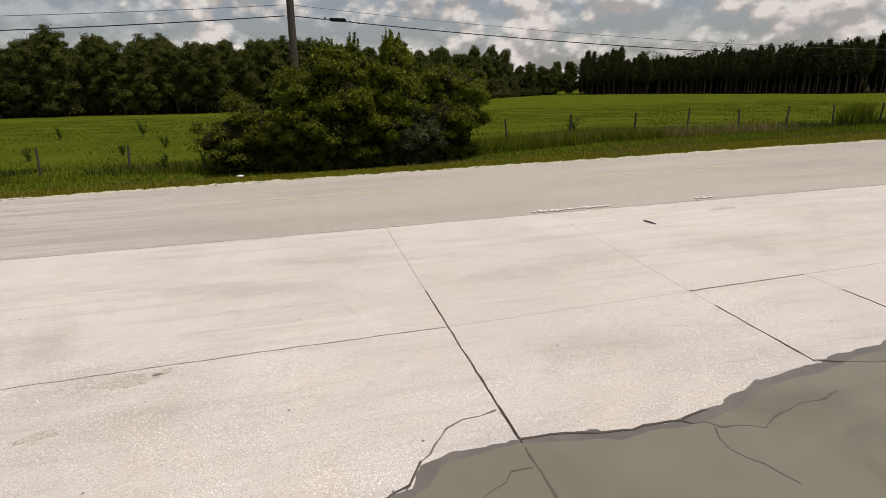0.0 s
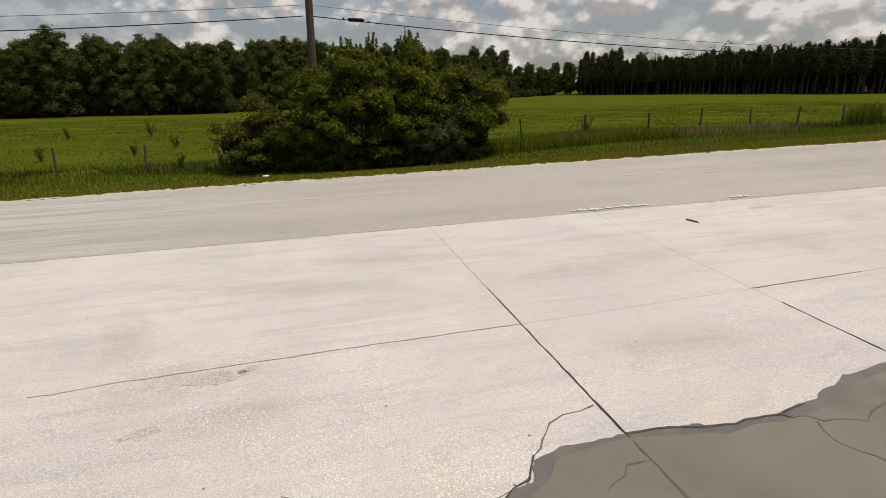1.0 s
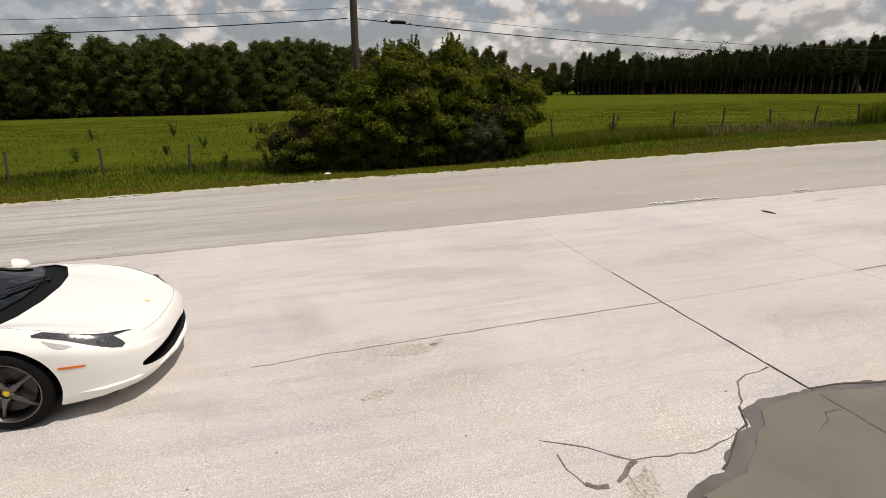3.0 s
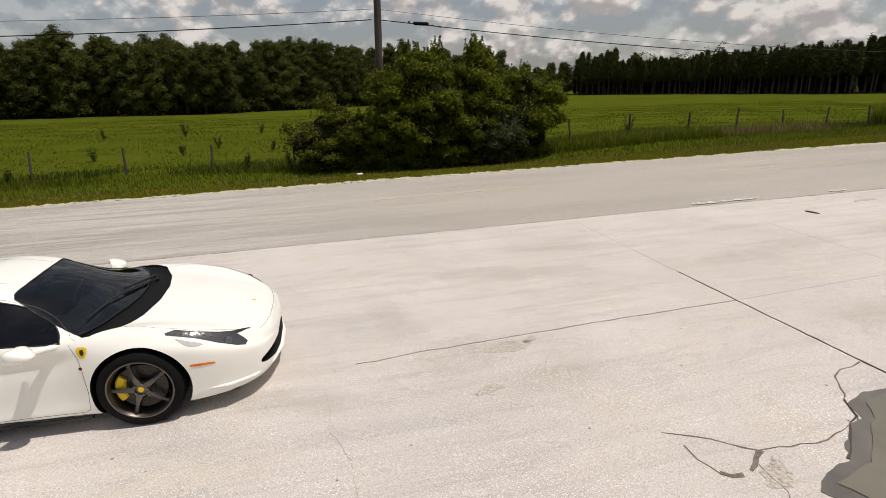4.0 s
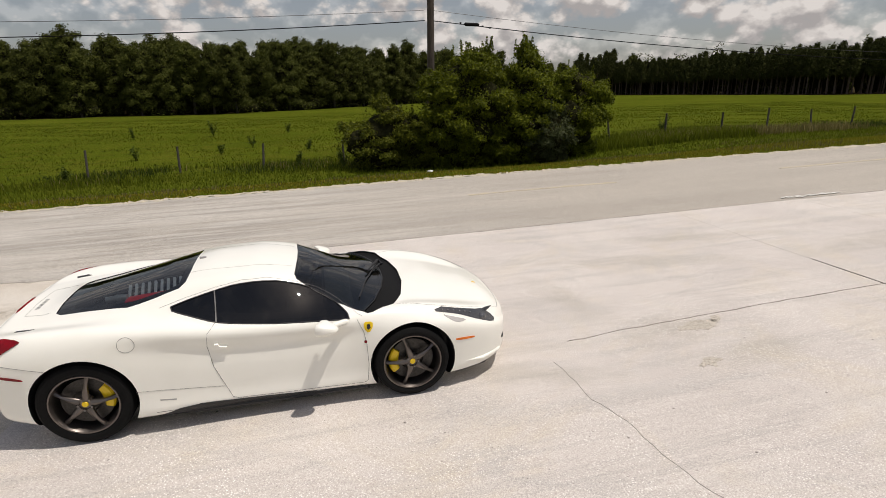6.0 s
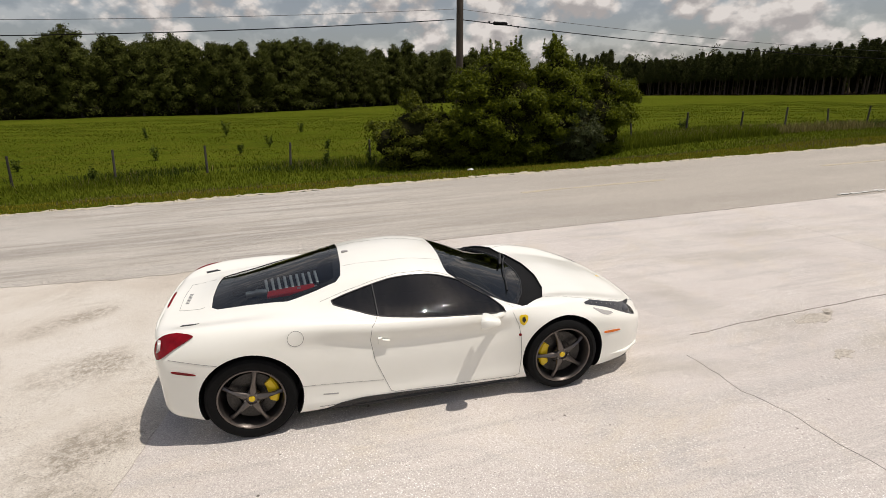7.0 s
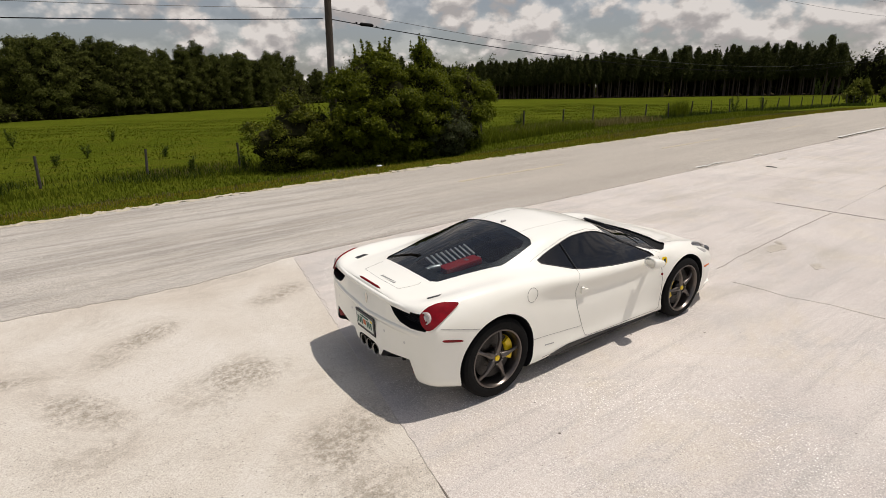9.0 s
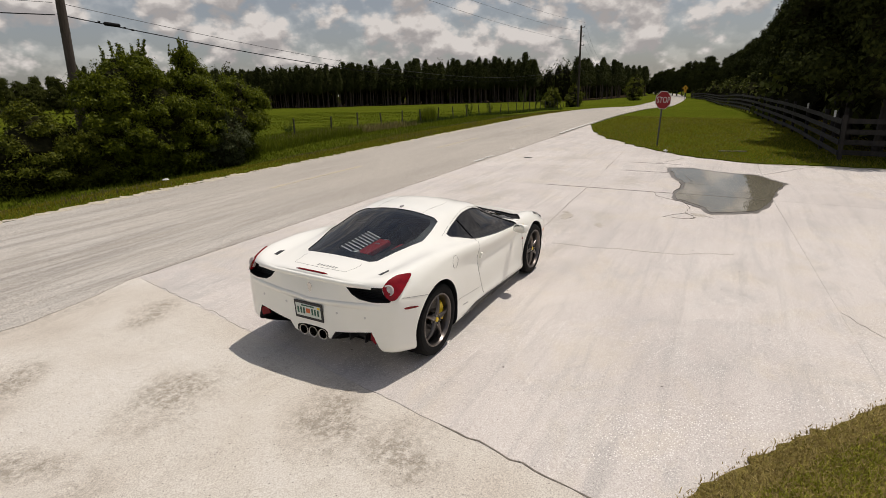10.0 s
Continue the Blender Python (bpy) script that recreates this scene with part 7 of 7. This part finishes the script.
for k, (x, y, h) in enumerate(((-12.3, 39.0, 1.0), (-16.8, 38.5, 0.7), (-7.7, 39.5, 0.7), (-9.5, 33.0, 0.6), (-10.8, 30.5, 0.5), (-14.5, 29.5, 0.6), (-6.5, 31, 0.5), (33.5, 24.2, 1.4), (38.5, 24.3, 1.2), (-19.5, 28, 0.5), (10.1, 24.2, 0.9), (-15.4, 23.6, 0.55), (-7.0, 23.4, 0.6), (-5.3, 22.6, 0.7), (92, 40, 3.0), (97, 41, 3.4), (103, 40, 2.8), (70, 30, 2.2), (112, 40, 4.0))):
    weed(x, y, h, 60 + k, "leafy dark weed standing in the pasture" if y > 26 else "leafy weed beside the wire fence")

# ---- poles, wires, fences, signs ----
POLE = bark("weathered_pole_timber", (0.040, 0.030, 0.022), (0.100, 0.078, 0.060))
# weathered board brown, darkened further to carry the shade of the trees behind
FENCE = bark("weathered_shaded_board", (0.011, 0.009, 0.008), (0.032, 0.027, 0.022))
POSTWOOD = bark("grey_fence_post", (0.035, 0.03, 0.026), (0.09, 0.08, 0.07))
WIRE = plain("black_cable", (0.008, 0.008, 0.008), 0.7, Specular_IOR_Level=0.1)
THIN = plain("bare_conductor", (0.10, 0.10, 0.10), 0.5, 0.6)
STEEL = plain("galvanised_steel", (0.30, 0.30, 0.29), 0.5, 0.7, grain=0.2, scale=30)


def utility_pole(x, y, h, r, lean, arms, label):
    ob = thing("utility_pole", Matrix.Translation(at(x, y, -0.2)) @ pose(0, 0, 0, *lean), label, "pole", "utility poles")
    part("mast", tube_bm([(0, 0, 0), (0, 0, h * 0.5), (0, 0, h)], [r, r * 0.88, r * 0.72], 14), POLE, ob, smooth=True)
    for z in arms:
        part("bracket", box_bm(0.10, 0.5, 0.08, pose(0, -0.22, z), 0.01), STEEL, ob)
        part("insulator", tube_bm([(0, -0.45, z + 0.02), (0, -0.45, z + 0.10), (0, -0.45, z + 0.18)], [0.05, 0.07, 0.03], 10), THIN, ob)
    part("band", tube_bm([(0, 0, 5.0), (0, 0, 5.05)], r * 0.9 + 0.006, 14), POLE, ob)
    return ob


P1, P2, P3 = (-1.83, 22.35), (72.5, 24.1), (176, 42)
utility_pole(*P1, 11.0, 0.15, (0.6, 0.9, 0), (9.2, 10.0, 10.8), "weathered round timber utility pole behind the shrubs")
utility_pole(*P2, 11.7, 0.17, (0, 0.5, 0), (8.9, 10.2, 11.4), "dark timber utility pole beside the road")
utility_pole(*P3, 11.5, 0.16, (0, 0, 0), (9.4, 10.8), "distant timber utility pole")


def wire(a, b, sag, r, mat, label, name="power_line"):
    pts = [Vector(a).lerp(Vector(b), t) - Vector((0, 0, sag * 4 * t * (1 - t))) for t in np.linspace(0, 1, 33)]
    tagged(part(name, tube_bm(pts, r, 6), mat, None), label, "cable", "overhead lines")


LEFTP = (-46.0, 22.2)
wire((*LEFTP, 5.3), (-1.97, 22.3, 5.10), 0.80, 0.017, WIRE, "thick black telephone cable slung between poles")
wire((-1.70, 22.3, 5.10), (72.4, 24.0, 5.9), 2.05, 0.017, WIRE, "thick black telephone cable slung between poles")
wire((*LEFTP, 5.7), (-1.97, 22.3, 5.46), 0.70, 0.009, THIN, "thin grey overhead wire")
wire((-1.70, 22.3, 5.46), (72.4, 24.0, 6.2), 2.05, 0.009, THIN, "thin grey overhead wire")
z2 = float(land(*P2))
for k, (za, zb) in enumerate(((9.6, 9.2), (10.4, 10.6), (11.2, 11.9))):
    wire((-1.8, 21.9, za), (72.5, 23.65, z2 + zb), 0.9, 0.010, THIN, "thin grey overhead conductor")
    wire((-1.8, 21.9, za), (-46, 21.9, za), 0.7, 0.010, THIN, "thin grey overhead conductor")
    wire((72.5, 23.65, z2 + zb), (176, 41.6, zb - 1.2), 1.6, 0.012, THIN, "thin grey overhead conductor")
wire((72.5, 24.0, 5.9), (176, 41.9, 5.6), 1.8, 0.018, WIRE, "thick black telephone cable slung between poles")
# splice case on the cable
case = thing("splice_case", Matrix.Translation((-0.12, 22.33, 4.98)) @ pose(0, 0, 0, 0, 2, 1.3), "black cable splice case hanging on the line", "cable box")
part("case", tube_bm([(-0.30, 0, 0), (-0.25, 0, 0), (0.25, 0, 0), (0.30, 0, 0)], [0.025, 0.065, 0.065, 0.025], 12), WIRE, case, smooth=True)
for x, z in ((-0.45, 0.035), (0.45, -0.045), (0.75, -0.085)):
    part("clamp", tube_bm([(x - 0.03, 0, z), (x + 0.03, 0, z)], 0.03, 8), WIRE, case)

# wire fence along the pasture
wire_fence = thing("wire_fence", pose(0, 0, 0), "thin wire fence on weathered posts along the pasture", "fence")
posts = [(-18.0, 23.8), (-14.68, 23.8), (-11.48, 23.8), (-8.39, 23.8), (-5.2, 23.7), (-2.2, 23.6), (0.8, 23.5), (3.8, 23.4), (6.75, 23.4), (9.6, 23.4), (12.65, 23.4), (15.25, 23.4), (17.95, 23.4), (20.45, 23.4), (23.1, 23.4), (25.8, 23.4)]
posts = [(-18.0 - 3.2 * k, 23.8) for k in range(8, 0, -1)] + posts + [(25.8 + 2.8 * k, 23.4 + 0.0036 * (2.8 * k) ** 1.75) for k in range(1, 24)]
rf = random.Random(4)
for x, y in posts:
    h = rf.uniform(1.0, 1.15) if x > 0 else rf.uniform(0.95, 1.1)
    m = Matrix.Translation(at(x, y, -0.1)) @ pose(0, 0, 0, rf.uniform(-5, 5), rf.uniform(-6, 7), rf.uniform(0, 90))
    part("fence_post", tube_bm([m @ Vector((0, 0, 0)), m @ Vector((0, 0, h * 0.6)), m @ Vector((0, 0, h + 0.1))], [0.046, 0.043, 0.040], 8), POSTWOOD, wire_fence)
for z in (0.35, 0.6, 0.85, 1.02):
    part("fence_wire", tube_bm([at(x, y, z + rf.uniform(-0.02, 0.02)) for x, y in posts], 0.0016, 4), WIRE, wire_fence)

# board fence beyond the verge
board_fence = thing("board_fence", pose(0, 0, 0), "dark weathered four-board paddock fence", "fence")
rail = [(8.0, -0.15), (11.0, 0.0), (14.4, 0.2), (17.7, 0.42), (22.3, 0.85), (27.0, 1.3), (37, 2.1), (48, 2.9), (62, 3.9), (78, 5.3), (106, 8.0), (130, 12.0)]


def along(line, gap):
    out = [Vector((*line[0], 0))]
    for a, b in zip(line, line[1:]):
        a, b = Vector((*a, 0)), Vector((*b, 0))
        n = max(1, round((b - a).length / gap))
        out += [a.lerp(b, (i + 1) / n) for i in range(n)]
    return out


for line in (rail, [(8.0, -0.15), (8.3, -4), (9.0, -12), (10.0, -26)]):
    pts = along(line, 2.4)
    for k, p in enumerate(pts):
        part("post", box_bm(0.11, 0.11, 1.45, Matrix.Translation(at(p.x, p.y, 0.68)) @ pose(0, 0, 0, rf.uniform(-2, 2), rf.uniform(-2, 2), 5), 0.008), FENCE, board_fence)
        if k:
            a = pts[k - 1]
            d = p - a
            turn = math.degrees(math.atan2(d.y, d.x))
            mid = (a + p) / 2
            for z in (0.25, 0.57, 0.89, 1.21):
                rise = math.degrees(math.atan2(float(land(p.x, p.y) - land(a.x, a.y)), d.length))
                part("board", box_bm(d.length + 0.02, 0.03, 0.15, Matrix.Translation(at(mid.x, mid.y, z + rf.uniform(-0.012, 0.012))) @ pose(0, 0, 0, 0, 0, turn) @ pose(0, 0.075, 0, 0, -rise + rf.uniform(-0.4, 0.4), 0)), FENCE, board_fence)
for x, y in ((9.0, 0.0), (14.2, 0.27)):
    part("marker", box_bm(0.03, 0.06, 0.22, Matrix.Translation(at(x, y, 1.38)), 0.004), PAINT_W, board_fence, "small white marker")
pipe = box_bm(0.9, 0.09, 0.03, Matrix.Translation(at(8.75, 2.8, 0.055)) @ pose(0, 0, 0, 2, -1, 105), 0.004)
tagged(part("weathered_plank", pipe, plain("weathered_plank_wood", (0.24, 0.21, 0.15), 0.9, grain=0.4, scale=8), None), "weathered grey plank lying in the grass", "plank")

# stop sign
RED_SIGN = plain("red_sign_sheet", (0.30, 0.012, 0.018), 0.4, grain=0.1, scale=10)
WHITE_SIGN = plain("white_sign_sheet", (0.70, 0.69, 0.66), 0.4, grain=0.05, scale=10)
YELLOW_SIGN = plain("yellow_sign_sheet", (0.62, 0.30, 0.01), 0.4, grain=0.1, scale=10)
sign = thing("stop_sign", Matrix.Translation(at(9.45, 5.36)) @ pose(0, 0, 0, 0, 0, -50) @ pose(0, 0, 0, 0, 3.0, 0), "red octagonal stop sign on a steel post in the grass", "sign")
part("post", box_bm(0.05, 0.035, 2.0, pose(0, 0.02, 0.98), 0.006), plain("dull_dark_steel", (0.10, 0.095, 0.09), 0.6, 0.4, grain=0.25, scale=30), sign, "grey steel post")


def octagon_bm(r, t, z, y):
    bm = bmesh.new()
    rings = [[bm.verts.new((r * math.cos(math.pi / 8 + k * math.pi / 4), y + s, z + r * math.sin(math.pi / 8 + k * math.pi / 4))) for k in range(8)] for s in (-t / 2, t / 2)]
    bm.faces.new(rings[0][::-1])
    bm.faces.new(rings[1])
    for k in range(8):
        bm.faces.new((rings[0][k], rings[0][(k + 1) % 8], rings[1][(k + 1) % 8], rings[1][k]))
    return bm


SZ = 1.70
plate = part("plate", octagon_bm(0.345, 0.006, SZ, -0.01), WHITE_SIGN, sign, "white-edged octagonal plate")
part("red_field", octagon_bm(0.325, 0.004, SZ, -0.016), RED_SIGN, plate)
text = bpy.data.curves.new("lettering", "FONT")
text.body, text.size, text.align_x, text.align_y, text.extrude = "STOP", 0.27, "CENTER", "CENTER", 0.002
tmp = new("lettering", text)
bpy.context.view_layer.update()
letters = bpy.data.meshes.new_from_object(tmp.evaluated_get(bpy.context.evaluated_depsgraph_get()))
bpy.data.objects.remove(tmp)
letters.transform(Matrix.Translation((0, -0.022, SZ)) @ pose(0, 0, 0, 90, 0, 0) @ Matrix.Diagonal((0.86, 1.15, 1, 1)))
letters.materials.clear()
part("lettering", letters, WHITE_SIGN, plate, "white letters STOP")


def warning_sign(x, y, turn, label):
    ob = thing("warning_sign", Matrix.Translation(at(x, y)) @ pose(0, 0, 0, 0, 0, turn), label, "sign", "road signs")
    part("post", box_bm(0.06, 0.06, 2.6, pose(0, 0.03, 1.3)), STEEL, ob)
    face = part("plate", box_bm(0.78, 0.012, 0.78, pose(0, -0.01, 2.35, 0, 45, 0), 0.004), YELLOW_SIGN, ob, "yellow diamond plate")
    part("arrow", box_bm(0.10, 0.006, 0.42, pose(0, -0.02, 2.33, 0, 20, 0)), WIRE, face, "black arrow")
    part("advisory_plate", box_bm(0.45, 0.012, 0.4, pose(0, -0.01, 1.72), 0.004), YELLOW_SIGN, ob, "small yellow plate")


warning_sign(104.0, 11.6, -85, "yellow diamond curve warning sign beside the road")
warning_sign(128.0, 24.6, -85, "faded yellow warning sign on the far verge")

# scraps of litter in the grass
for x, y in ((-11.3, 18.3), (-3.2, 16.5), (7.9, 4.9)):
    bm = bmesh.new()
    bmesh.ops.create_icosphere(bm, subdivisions=2, radius=0.07)
    for v in bm.verts:
        v.co = Vector((v.co.x * 1.4, v.co.y, v.co.z * 0.5)) * (1 + 0.35 * noise.noise(v.co * 30))
    bmesh.ops.translate(bm, vec=at(x, y, 0.06), verts=bm.verts)
    tagged(part("litter", bm, WHITE_SIGN, None), "crumpled white paper scrap lying in grass", "litter")
